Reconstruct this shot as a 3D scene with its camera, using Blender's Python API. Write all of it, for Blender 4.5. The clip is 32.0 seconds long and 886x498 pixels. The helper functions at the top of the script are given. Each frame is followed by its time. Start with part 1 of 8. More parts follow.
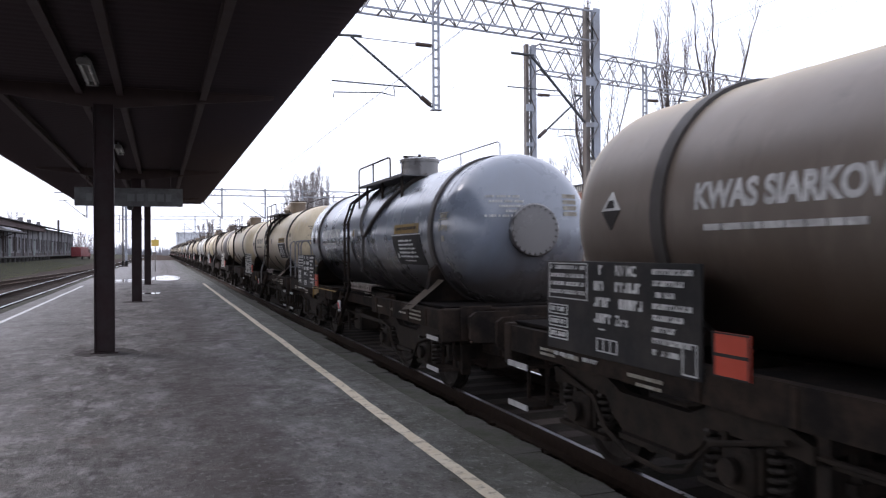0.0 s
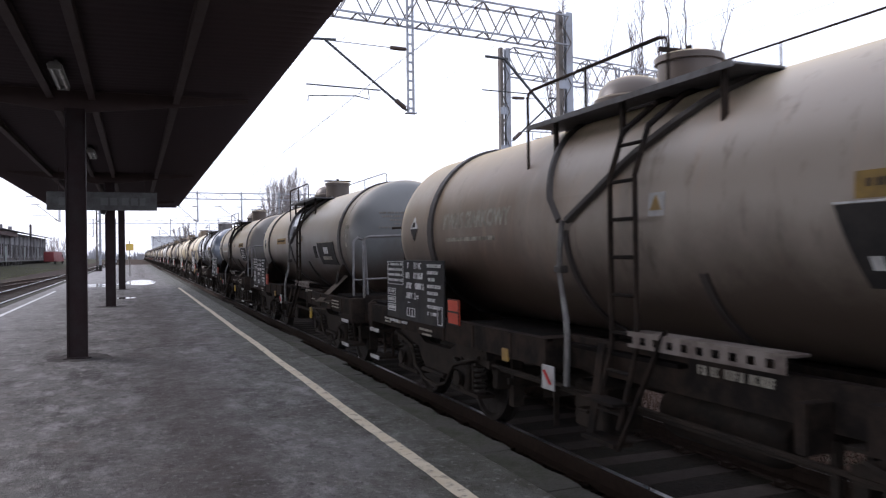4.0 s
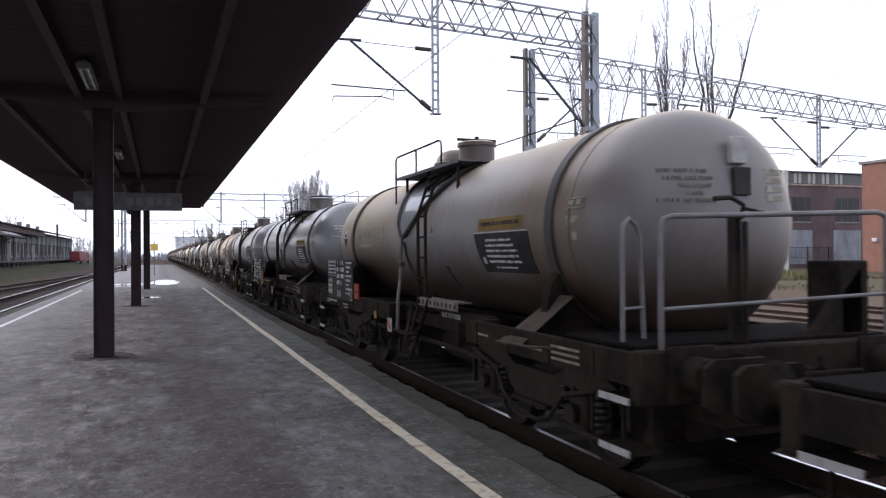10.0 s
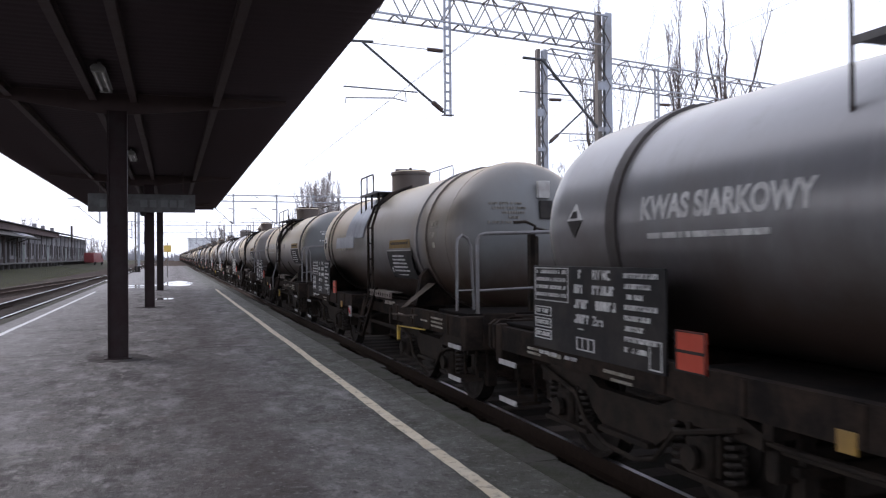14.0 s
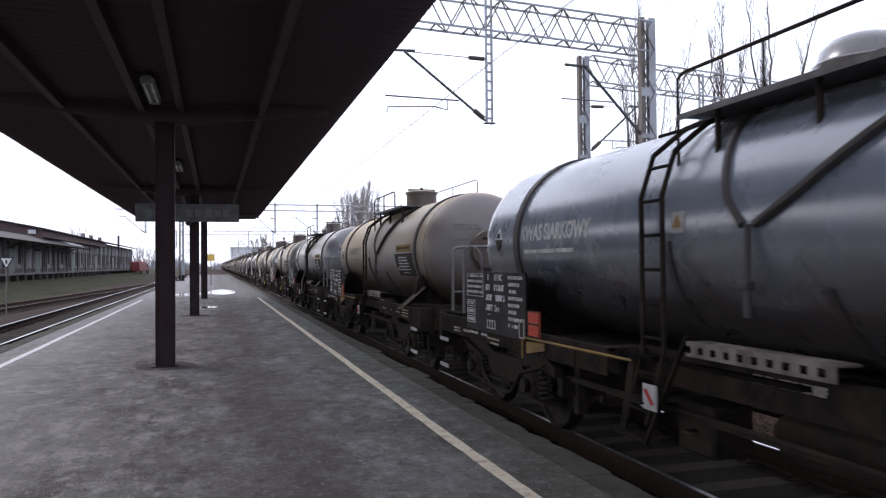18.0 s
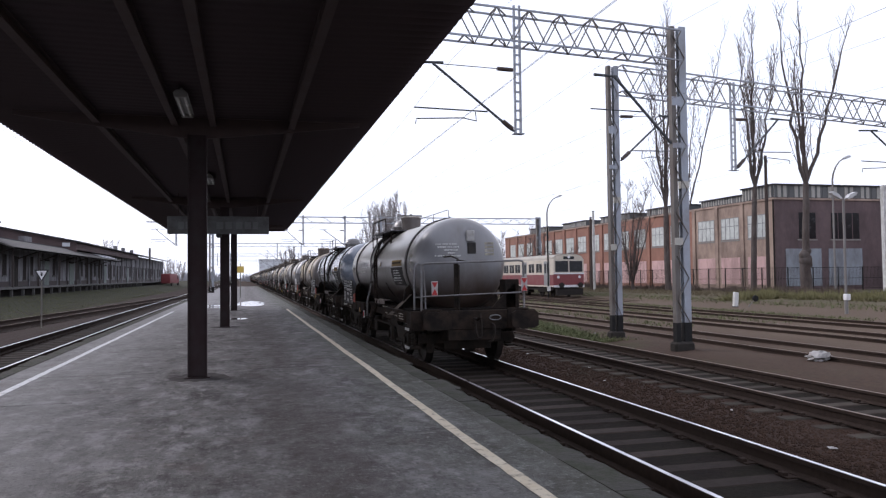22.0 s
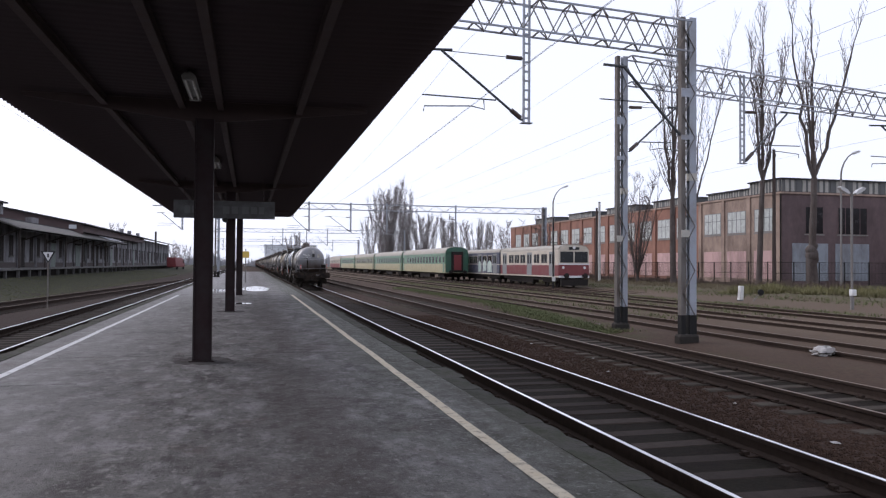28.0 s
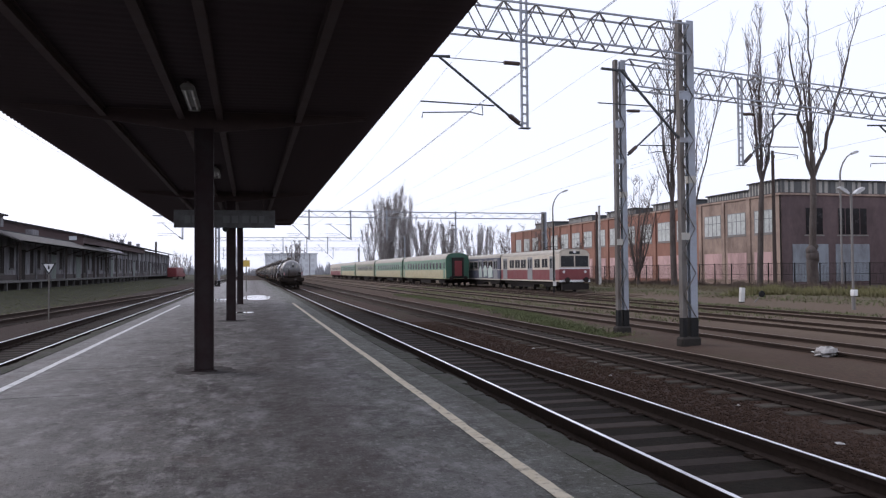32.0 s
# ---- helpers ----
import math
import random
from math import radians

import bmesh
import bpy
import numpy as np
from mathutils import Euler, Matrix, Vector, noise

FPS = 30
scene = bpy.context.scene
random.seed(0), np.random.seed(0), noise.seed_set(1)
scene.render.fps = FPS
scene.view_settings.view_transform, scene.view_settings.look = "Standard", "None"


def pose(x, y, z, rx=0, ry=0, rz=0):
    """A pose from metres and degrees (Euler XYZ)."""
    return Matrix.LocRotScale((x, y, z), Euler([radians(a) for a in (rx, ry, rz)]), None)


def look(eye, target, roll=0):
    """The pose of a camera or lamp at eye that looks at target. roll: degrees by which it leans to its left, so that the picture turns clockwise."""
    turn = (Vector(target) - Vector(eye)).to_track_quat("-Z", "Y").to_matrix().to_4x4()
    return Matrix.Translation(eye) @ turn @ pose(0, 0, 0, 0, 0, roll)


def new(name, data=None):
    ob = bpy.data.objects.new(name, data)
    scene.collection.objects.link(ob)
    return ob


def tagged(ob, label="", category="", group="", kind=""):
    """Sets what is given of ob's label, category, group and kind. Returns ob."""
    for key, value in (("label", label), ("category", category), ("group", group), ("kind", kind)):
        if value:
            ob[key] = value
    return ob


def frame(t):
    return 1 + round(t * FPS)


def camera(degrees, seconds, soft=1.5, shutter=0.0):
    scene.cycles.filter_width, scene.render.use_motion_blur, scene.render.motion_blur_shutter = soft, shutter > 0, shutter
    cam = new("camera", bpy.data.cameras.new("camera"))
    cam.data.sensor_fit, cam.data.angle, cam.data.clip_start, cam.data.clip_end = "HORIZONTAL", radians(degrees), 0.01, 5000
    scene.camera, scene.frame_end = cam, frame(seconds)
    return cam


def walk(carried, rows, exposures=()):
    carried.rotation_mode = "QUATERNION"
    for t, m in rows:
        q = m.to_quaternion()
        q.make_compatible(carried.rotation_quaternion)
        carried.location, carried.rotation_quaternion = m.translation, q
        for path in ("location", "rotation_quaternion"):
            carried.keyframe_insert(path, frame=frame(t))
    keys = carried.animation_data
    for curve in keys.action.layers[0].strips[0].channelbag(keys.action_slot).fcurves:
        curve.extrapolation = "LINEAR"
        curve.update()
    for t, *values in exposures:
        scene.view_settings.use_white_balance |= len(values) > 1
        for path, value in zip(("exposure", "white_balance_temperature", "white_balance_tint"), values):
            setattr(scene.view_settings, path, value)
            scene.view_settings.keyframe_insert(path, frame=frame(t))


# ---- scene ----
# The camera is hand-held on the platform: seconds, eye, yaw, pitch, roll.
PATH = [
    (0, 0.233, -0.080, 1.504, -20.25, 0.06, -0.36),
    (0.5, 0.251, -0.131, 1.511, -21.18, 0.09, -0.43),
    (1, 0.258, -0.218, 1.518, -22.32, -0.01, -0.65),
    (1.5, 0.273, -0.261, 1.516, -22.78, -0.00, -0.64),
    (2, 0.282, -0.301, 1.513, -22.71, 0.07, -0.58),
    (2.5, 0.264, -0.259, 1.517, -22.42, 0.19, -0.62),
    (3, 0.260, -0.230, 1.507, -22.28, 0.28, -0.56),
    (3.5, 0.260, -0.209, 1.505, -22.01, 0.23, -0.72),
    (5.5, 0.239, -0.160, 1.507, -21.57, 0.23, -0.56),
    (6, 0.242, -0.139, 1.506, -21.48, 0.14, -0.46),
    (6.5, 0.242, -0.142, 1.511, -21.41, 0.01, -0.46),
    (7, 0.243, -0.135, 1.501, -21.20, -0.00, -0.33),
    (7.5, 0.234, -0.107, 1.509, -20.84, 0.05, -0.27),
    (8, 0.230, -0.089, 1.502, -20.72, 0.12, -0.50),
    (8.5, 0.229, -0.096, 1.501, -20.43, 0.25, -0.56),
    (9, 0.227, -0.081, 1.501, -20.37, 0.27, -0.64),
    (9.5, 0.227, -0.080, 1.506, -20.41, 0.37, -0.54),
    (10, 0.224, -0.072, 1.498, -20.32, 0.36, -0.43),
    (10.5, 0.216, -0.060, 1.503, -20.06, 0.38, -0.36),
    (11, 0.219, -0.046, 1.509, -20.05, 0.25, -0.36),
    (11.5, 0.221, -0.034, 1.500, -19.72, 0.26, -0.47),
    (12, 0.214, -0.022, 1.511, -19.62, 0.28, -0.27),
    (12.5, 0.211, -0.022, 1.507, -19.73, 0.33, -0.15),
    (13, 0.220, -0.034, 1.500, -19.72, 0.33, -0.10),
    (13.5, 0.214, -0.037, 1.510, -19.74, 0.32, -0.20),
    (14, 0.217, -0.034, 1.511, -19.46, 0.44, -0.47),
    (14.5, 0.209, -0.031, 1.512, -19.32, 0.63, -0.36),
    (16.5, 0.192, 0.044, 1.509, -17.55, 0.72, -0.73),
    (17, 0.184, 0.053, 1.508, -17.14, 0.81, -0.50),
    (17.5, 0.183, 0.059, 1.508, -17.13, 1.01, -0.44),
    (18, 0.170, 0.061, 1.511, -16.58, 1.11, -0.53),
    (18.5, 0.178, 0.070, 1.506, -16.13, 1.36, -0.92),
    (19, 0.169, 0.069, 1.507, -15.77, 1.51, -1.12),
    (19.5, 0.167, 0.098, 1.509, -15.52, 1.77, -1.05),
    (20, 0.151, 0.105, 1.519, -15.45, 2.01, -0.91),
    (20.5, 0.157, 0.102, 1.517, -15.35, 2.34, -0.90),
    (20.6, 0.150, 0.106, 1.511, -15.25, 2.35, -0.62),
    (20.8, 0.150, 0.107, 1.509, -15.12, 2.46, -0.46),
    (21, 0.150, 0.107, 1.506, -15.02, 2.47, -0.58),
    (21.3, 0.145, 0.110, 1.506, -15.04, 2.33, -0.43),
    (21.5, 0.149, 0.116, 1.507, -14.89, 2.14, -0.58),
    (21.6, 0.140, 0.113, 1.507, -14.87, 2.13, -0.63),
    (21.8, 0.137, 0.115, 1.507, -14.76, 2.06, -0.81),
    (22, 0.134, 0.118, 1.508, -14.59, 1.99, -0.65),
    (22.5, 0.131, 0.107, 1.506, -14.42, 1.77, -0.54),
    (23, 0.130, 0.104, 1.499, -14.12, 1.57, -0.42),
    (23.5, 0.114, 0.121, 1.502, -14.03, 1.19, -0.36),
    (24, 0.122, 0.132, 1.506, -14.12, 0.90, -0.28),
    (24.5, 0.130, 0.114, 1.501, -14.29, 0.77, -0.20),
    (25, 0.136, 0.108, 1.504, -14.39, 0.74, -0.23),
    (25.5, 0.135, 0.116, 1.503, -14.37, 0.73, 0.09),
    (27.5, 0.122, 0.134, 1.501, -14.17, 0.99, 0.52),
    (28, 0.128, 0.135, 1.499, -14.20, 1.14, 0.36),
    (28.5, 0.120, 0.125, 1.503, -14.02, 1.23, 0.22),
    (29, 0.113, 0.126, 1.511, -14.13, 1.40, 0.20),
    (29.5, 0.113, 0.119, 1.499, -14.17, 1.50, 0.22),
    (30, 0.115, 0.124, 1.501, -13.91, 1.66, 0.25),
    (30.5, 0.117, 0.135, 1.506, -13.88, 1.71, -0.31),
    (31, 0.117, 0.138, 1.495, -13.92, 1.76, -0.41),
    (31.5, 0.119, 0.140, 1.500, -14.06, 1.68, -0.38),
    (32, 0.121, 0.132, 1.501, -14.18, 1.59, -0.48),
]


def eye_pose(x, y, z, yaw, pitch, roll):
    a, b = radians(yaw), radians(pitch)
    way = Vector((-math.sin(a) * math.cos(b), math.cos(a) * math.cos(b), math.sin(b)))
    return look((x, y, z), Vector((x, y, z)) + way, roll)


cam = camera(60.0, 32.0, soft=1.25, shutter=0.16)
walk(cam, [(t, eye_pose(*row)) for t, *row in PATH], exposures=[(0.0, 0.3, 6050, 19), (17.0, 0.3, 6050, 19), (19.5, 0.2, 6050, 19), (22.0, 0.0, 6050, 19), (25.0, -0.12, 6050, 19), (32.0, -0.15, 6050, 19)])

# ---- world and sun: bright overcast sky, weak low sun from the left ----
SUN_TURN, SUN_HIGH = radians(-46), radians(31)
world = bpy.data.worlds.new("overcast_sky")
scene.world = world
world.use_nodes = True
wn, wl = world.node_tree.nodes, world.node_tree.links
sky = wn.new("ShaderNodeTexSky")
sky.sky_type, sky.sun_disc = "NISHITA", False
sky.sun_elevation, sky.sun_rotation = SUN_HIGH, SUN_TURN
sky.air_density, sky.dust_density, sky.ozone_density = 1.0, 4.0, 1.0
cloud = wn.new("ShaderNodeMix")
cloud.data_type = "RGBA"
cloud.inputs[0].default_value = 0.8
cloud.inputs[7].default_value = (13.0, 13.6, 14.4, 1)
wl.new(sky.outputs[0], cloud.inputs[6])
wl.new(cloud.outputs[2], wn["Background"].inputs[0])
wn["Background"].inputs[1].default_value = 0.1
sun = new("sun", bpy.data.lights.new("sun", "SUN"))
sun.data.energy, sun.data.angle, sun.data.color = 1.5, radians(24), (1.0, 0.95, 0.87)
sun.matrix_world = look((0, 0, 60), (-60 * math.sin(SUN_TURN) / math.tan(SUN_HIGH), -60 * math.cos(SUN_TURN) / math.tan(SUN_HIGH), 0))


# ---- materials ----
def surface(name, a, b=None, scale=4.0, rough=0.7, metal=0.0, bump=0.2, fine=60.0, dirt=None, dirt_amount=0.0, dirt_scale=1.2, streak=1.0, rough2=None, vary=0.0, coat=0.0, cut=(0.42, 0.62), spec=0.5):
    """Paint, stone, metal and so on: two base colours mixed by noise, a dirt colour in patches, fine relief."""
    m = bpy.data.materials.new(name)
    m.use_nodes = True
    n, l = m.node_tree.nodes, m.node_tree.links
    p = n["Principled BSDF"]
    p.inputs["Metallic"].default_value = metal
    p.inputs["Coat Weight"].default_value = coat
    p.inputs["Specular IOR Level"].default_value = spec
    tc = n.new("ShaderNodeTexCoord")
    n1 = n.new("ShaderNodeTexNoise")
    n1.inputs["Scale"].default_value, n1.inputs["Detail"].default_value, n1.inputs["Roughness"].default_value = scale, 6, 0.65
    l.new(tc.outputs["Object"], n1.inputs["Vector"])
    r1 = n.new("ShaderNodeValToRGB")
    r1.color_ramp.elements[0].position, r1.color_ramp.elements[1].position = 0.3, 0.7
    r1.color_ramp.elements[0].color = (*a, 1)
    r1.color_ramp.elements[1].color = (*(b or [c * 0.8 for c in a]), 1)
    l.new(n1.outputs["Fac"], r1.inputs["Fac"])
    colour = r1.outputs["Color"]
    if dirt:
        mp = n.new("ShaderNodeMapping")
        mp.inputs["Scale"].default_value = (1, 1, 1 / streak)
        l.new(tc.outputs["Object"], mp.inputs["Vector"])
        n2 = n.new("ShaderNodeTexNoise")
        n2.inputs["Scale"].default_value, n2.inputs["Detail"].default_value, n2.inputs["Roughness"].default_value = dirt_scale, 8, 0.7
        l.new(mp.outputs["Vector"], n2.inputs["Vector"])
        r2 = n.new("ShaderNodeMapRange")
        r2.inputs["From Min"].default_value, r2.inputs["From Max"].default_value = cut
        r2.inputs["To Max"].default_value = dirt_amount
        l.new(n2.outputs["Fac"], r2.inputs["Value"])
        mx = n.new("ShaderNodeMix")
        mx.data_type = "RGBA"
        mx.inputs[7].default_value = (*dirt, 1)
        l.new(r2.outputs["Result"], mx.inputs[0])
        l.new(colour, mx.inputs[6])
        colour = mx.outputs[2]
    if vary:
        oi = n.new("ShaderNodeObjectInfo")
        vr = n.new("ShaderNodeMapRange")
        vr.inputs["To Min"].default_value, vr.inputs["To Max"].default_value = 1 - vary, 1 + vary
        l.new(oi.outputs["Random"], vr.inputs["Value"])
        hs = n.new("ShaderNodeHueSaturation")
        l.new(vr.outputs["Result"], hs.inputs["Value"])
        l.new(colour, hs.inputs["Color"])
        colour = hs.outputs["Color"]
    l.new(colour, p.inputs["Base Color"])
    rr = n.new("ShaderNodeMapRange")
    rr.inputs["To Min"].default_value, rr.inputs["To Max"].default_value = rough, rough2 if rough2 is not None else min(1, rough + 0.15)
    l.new(n1.outputs["Fac"], rr.inputs["Value"])
    rr.inputs["From Min"].default_value, rr.inputs["From Max"].default_value = 0.35, 0.65
    l.new(rr.outputs["Result"], p.inputs["Roughness"])
    if bump:
        n3 = n.new("ShaderNodeTexNoise")
        n3.inputs["Scale"].default_value, n3.inputs["Detail"].default_value = fine, 4
        l.new(tc.outputs["Object"], n3.inputs["Vector"])
        bp = n.new("ShaderNodeBump")
        bp.inputs["Strength"].default_value, bp.inputs["Distance"].default_value = bump, 0.01
        l.new(n3.outputs["Fac"], bp.inputs["Height"])
        l.new(bp.outputs["Normal"], p.inputs["Normal"])
    return m




def asphalt_material():
    """Worn platform asphalt: darker middle band, paler left side, mottling, grit, brownish stains."""
    m = surface("worn_asphalt", (0.08, 0.075, 0.071), (0.17, 0.162, 0.156), 4.5, 0.5, 0, 1.0, 70, rough2=0.85, spec=0.2)
    n, l = m.node_tree.nodes, m.node_tree.links
    p = n["Principled BSDF"]
    col = p.inputs["Base Color"].links[0].from_socket
    tc = n.new("ShaderNodeTexCoord")

    def noise_of(scale, detail, stretch):
        mp = n.new("ShaderNodeMapping")
        mp.inputs["Scale"].default_value = stretch
        l.new(tc.outputs["Object"], mp.inputs["Vector"])
        t = n.new("ShaderNodeTexNoise")
        t.inputs["Scale"].default_value, t.inputs["Detail"].default_value, t.inputs["Roughness"].default_value = scale, detail, 0.66
        l.new(mp.outputs["Vector"], t.inputs["Vector"])
        return t.outputs["Fac"]

    def over(value, src, lo, hi, colour, amount):
        r = n.new("ShaderNodeMapRange")
        r.inputs["From Min"].default_value, r.inputs["From Max"].default_value, r.inputs["To Max"].default_value = lo, hi, amount
        l.new(value, r.inputs["Value"])
        x = n.new("ShaderNodeMix")
        x.data_type = "RGBA"
        x.inputs[7].default_value = (*colour, 1)
        l.new(r.outputs["Result"], x.inputs[0])
        l.new(src, x.inputs[6])
        return x.outputs[2]

    col = over(noise_of(3.0, 10, (1, 0.55, 1)), col, 0.5, 0.63, (0.3, 0.29, 0.29), 0.75)
    col = over(noise_of(0.5, 4, (1, 0.3, 1)), col, 0.5, 0.66, (0.2, 0.192, 0.192), 0.5)
    col = over(noise_of(1.6, 10, (1, 0.4, 1)), col, 0.5, 0.6, (0.045, 0.039, 0.038), 0.8)
    col = over(noise_of(9.0, 12, (1, 0.7, 1)), col, 0.54, 0.64, (0.3, 0.285, 0.27), 0.6)
    col = over(noise_of(6.0, 12, (1, 0.6, 1)), col, 0.53, 0.62, (0.04, 0.034, 0.031), 0.6)
    sep = n.new("ShaderNodeSeparateXYZ")
    l.new(tc.outputs["Object"], sep.inputs[0])
    off = n.new("ShaderNodeMath")
    off.operation = "SUBTRACT"
    l.new(sep.outputs["X"], off.inputs[0])
    off.inputs[1].default_value = 0.75
    ab = n.new("ShaderNodeMath")
    ab.operation = "ABSOLUTE"
    l.new(off.outputs[0], ab.inputs[0])
    rag = n.new("ShaderNodeMath")
    rag.operation = "MULTIPLY_ADD"
    l.new(noise_of(0.9, 8, (1, 0.5, 1)), rag.inputs[0])
    rag.inputs[1].default_value = 3.4
    l.new(ab.outputs[0], rag.inputs[2])
    col = over(rag.outputs[0], col, 2.6, 1.75, (0.064, 0.052, 0.047), 0.76)
    side = n.new("ShaderNodeMath")
    side.operation = "MULTIPLY_ADD"
    l.new(noise_of(0.7, 6, (1, 0.3, 1)), side.inputs[0])
    side.inputs[1].default_value = 3.0
    l.new(sep.outputs["X"], side.inputs[2])
    col = over(side.outputs[0], col, 0.7, -0.8, (0.235, 0.227, 0.225), 0.55)
    col = over(noise_of(1.7, 6, (1, 0.6, 1)), col, 0.58, 0.72, (0.11, 0.078, 0.07), 0.6)
    moss = n.new("ShaderNodeMath")
    moss.operation = "MULTIPLY_ADD"
    l.new(noise_of(1.1, 8, (1, 0.4, 1)), moss.inputs[0])
    moss.inputs[1].default_value = 3.2
    l.new(sep.outputs["X"], moss.inputs[2])
    col = over(moss.outputs[0], col, 2.9, 3.9, (0.052, 0.052, 0.037), 0.82)
    col = over(noise_of(22, 3, (1, 0.7, 1)), col, 0.56, 0.68, (0.26, 0.25, 0.245), 0.5)
    col = over(noise_of(30, 3, (1, 0.7, 1)), col, 0.56, 0.68, (0.022, 0.02, 0.02), 0.65)
    l.new(col, p.inputs["Base Color"])
    return m


ASPHALT = asphalt_material()
COPING = surface("platform_edge_concrete", (0.042, 0.04, 0.034), (0.08, 0.075, 0.066), 2.6, 0.85, 0, 1.0, 30, (0.032, 0.036, 0.02), 0.85, 2.2, vary=0.15, cut=(0.44, 0.58), spec=0.2)
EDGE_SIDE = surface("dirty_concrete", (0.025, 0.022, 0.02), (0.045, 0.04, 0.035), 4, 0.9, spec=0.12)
YELLOW_LINE = surface("worn_yellow_paint", (0.5, 0.42, 0.29), (0.6, 0.54, 0.43), 5, 0.7, 0, 0.3, 50, (0.13, 0.12, 0.11), 0.8, 9, cut=(0.52, 0.64))
WHITE_LINE = surface("worn_white_paint", (0.7, 0.7, 0.71), (0.58, 0.58, 0.59), 5, 0.6, 0, 0.3, 50, (0.16, 0.16, 0.16), 0.7, 6, cut=(0.52, 0.7))
PUDDLE = surface("wet_asphalt", (0.03, 0.03, 0.03), (0.04, 0.04, 0.04), 3, 0.02, 0, 0.0, rough2=0.04)
SOIL = surface("cinder_ballast", (0.016, 0.0092, 0.0066), (0.062, 0.037, 0.0265), 16, 0.95, 0, 1.0, 34, (0.045, 0.05, 0.022), 0.6, 0.16, cut=(0.53, 0.66), spec=0.12)
yn, yl = SOIL.node_tree.nodes, SOIL.node_tree.links
yp = yn["Principled BSDF"]
ysrc = yp.inputs["Base Color"].links[0].from_socket
ytc, ysep = yn.new("ShaderNodeTexCoord"), yn.new("ShaderNodeSeparateXYZ")
yl.new(ytc.outputs["Object"], ysep.inputs[0])
ynoise = yn.new("ShaderNodeTexNoise")
ynoise.inputs["Scale"].default_value, ynoise.inputs["Detail"].default_value = 0.35, 8
yl.new(ytc.outputs["Object"], ynoise.inputs["Vector"])
yadd = yn.new("ShaderNodeMath")
yadd.operation = "MULTIPLY_ADD"
yadd.inputs[1].default_value = 6.0
yl.new(ynoise.outputs["Fac"], yadd.inputs[0])
yl.new(ysep.outputs["X"], yadd.inputs[2])
yr = yn.new("ShaderNodeMapRange")
yr.inputs["From Min"].default_value, yr.inputs["From Max"].default_value, yr.inputs["To Max"].default_value = 11.5, 20.0, 0.62
yl.new(yadd.outputs[0], yr.inputs["Value"])
ymix = yn.new("ShaderNodeMix")  # the yard is strewn with pale ash
ymix.data_type = "RGBA"
ymix.inputs[7].default_value = (0.14, 0.106, 0.077, 1)
yl.new(yr.outputs["Result"], ymix.inputs[0])
yl.new(ysrc, ymix.inputs[6])
ywest = yn.new("ShaderNodeMapRange")  # darker earth round the main line west of the platform
ywest.inputs["From Min"].default_value, ywest.inputs["From Max"].default_value, ywest.inputs["To Max"].default_value = 0.0, -3.5, 0.7
yl.new(yadd.outputs[0], ywest.inputs["Value"])
ydark = yn.new("ShaderNodeMix")
ydark.data_type = "RGBA"
ydark.inputs[7].default_value = (0.026, 0.0175, 0.0155, 1)
yl.new(ywest.outputs["Result"], ydark.inputs[0])
yl.new(ymix.outputs[2], ydark.inputs[6])
ylast = ydark
for lo, hi, top, tone in ((33.0, 36.0, 0.85, (0.085, 0.076, 0.046)), (-6.5, -9.5, 0.65, (0.042, 0.046, 0.026))):  # scrubby earth east, grass west
    yedge, yturf = yn.new("ShaderNodeMapRange"), yn.new("ShaderNodeMix")
    yedge.inputs["From Min"].default_value, yedge.inputs["From Max"].default_value, yedge.inputs["To Max"].default_value = lo, hi, top
    yl.new(yadd.outputs[0], yedge.inputs["Value"])
    yturf.data_type = "RGBA"
    yturf.inputs[7].default_value = (*tone, 1)
    yl.new(yedge.outputs["Result"], yturf.inputs[0])
    yl.new(ylast.outputs[2], yturf.inputs[6])
    ylast = yturf
yl.new(ylast.outputs[2], yp.inputs["Base Color"])
STONE = surface("ballast_stone", (0.022, 0.0135, 0.0098), (0.075, 0.047, 0.034), 9, 0.95, 0, 0.4, 60, spec=0.12)
SLEEPER = surface("old_sleeper", (0.028, 0.0215, 0.018), (0.052, 0.041, 0.035), 8, 0.9, 0, 0.5, 40, vary=0.25, spec=0.12)
SLEEPER_PALE = surface("weathered_concrete_sleeper", (0.045, 0.034, 0.028), (0.08, 0.062, 0.051), 8, 0.9, 0, 0.5, 40, (0.05, 0.05, 0.04), 0.6, 4, vary=0.25, spec=0.12)
BED = surface("dark_track_bed", (0.009, 0.007, 0.0062), (0.024, 0.0175, 0.014), 14, 0.95, 0, 1.0, 40, (0.018, 0.018, 0.011), 0.4, 1.2, spec=0.08)
RAIL_SIDE = surface("rusty_rail", (0.03, 0.021, 0.017), (0.052, 0.037, 0.029), 12, 0.85, spec=0.12)
RAIL_TOP = surface("polished_rail_head", (0.9, 0.9, 0.92), (0.8, 0.8, 0.82), 2, 0.26, 1.0, 0.02, rough2=0.34)
RAIL_DULL = surface("dull_rail_head", (0.15, 0.1, 0.075), (0.22, 0.165, 0.13), 3, 0.5, 0.5, 0.05)
CANOPY = surface("dark_brown_canopy_sheet", (0.053, 0.038, 0.041), (0.075, 0.055, 0.059), 2, 0.7, 0, 0.3, spec=0.25)
CANOPY_STEEL = surface("brown_painted_steel", (0.065, 0.045, 0.043), (0.085, 0.06, 0.057), 5, 0.6, 0, 0.2, spec=0.25)
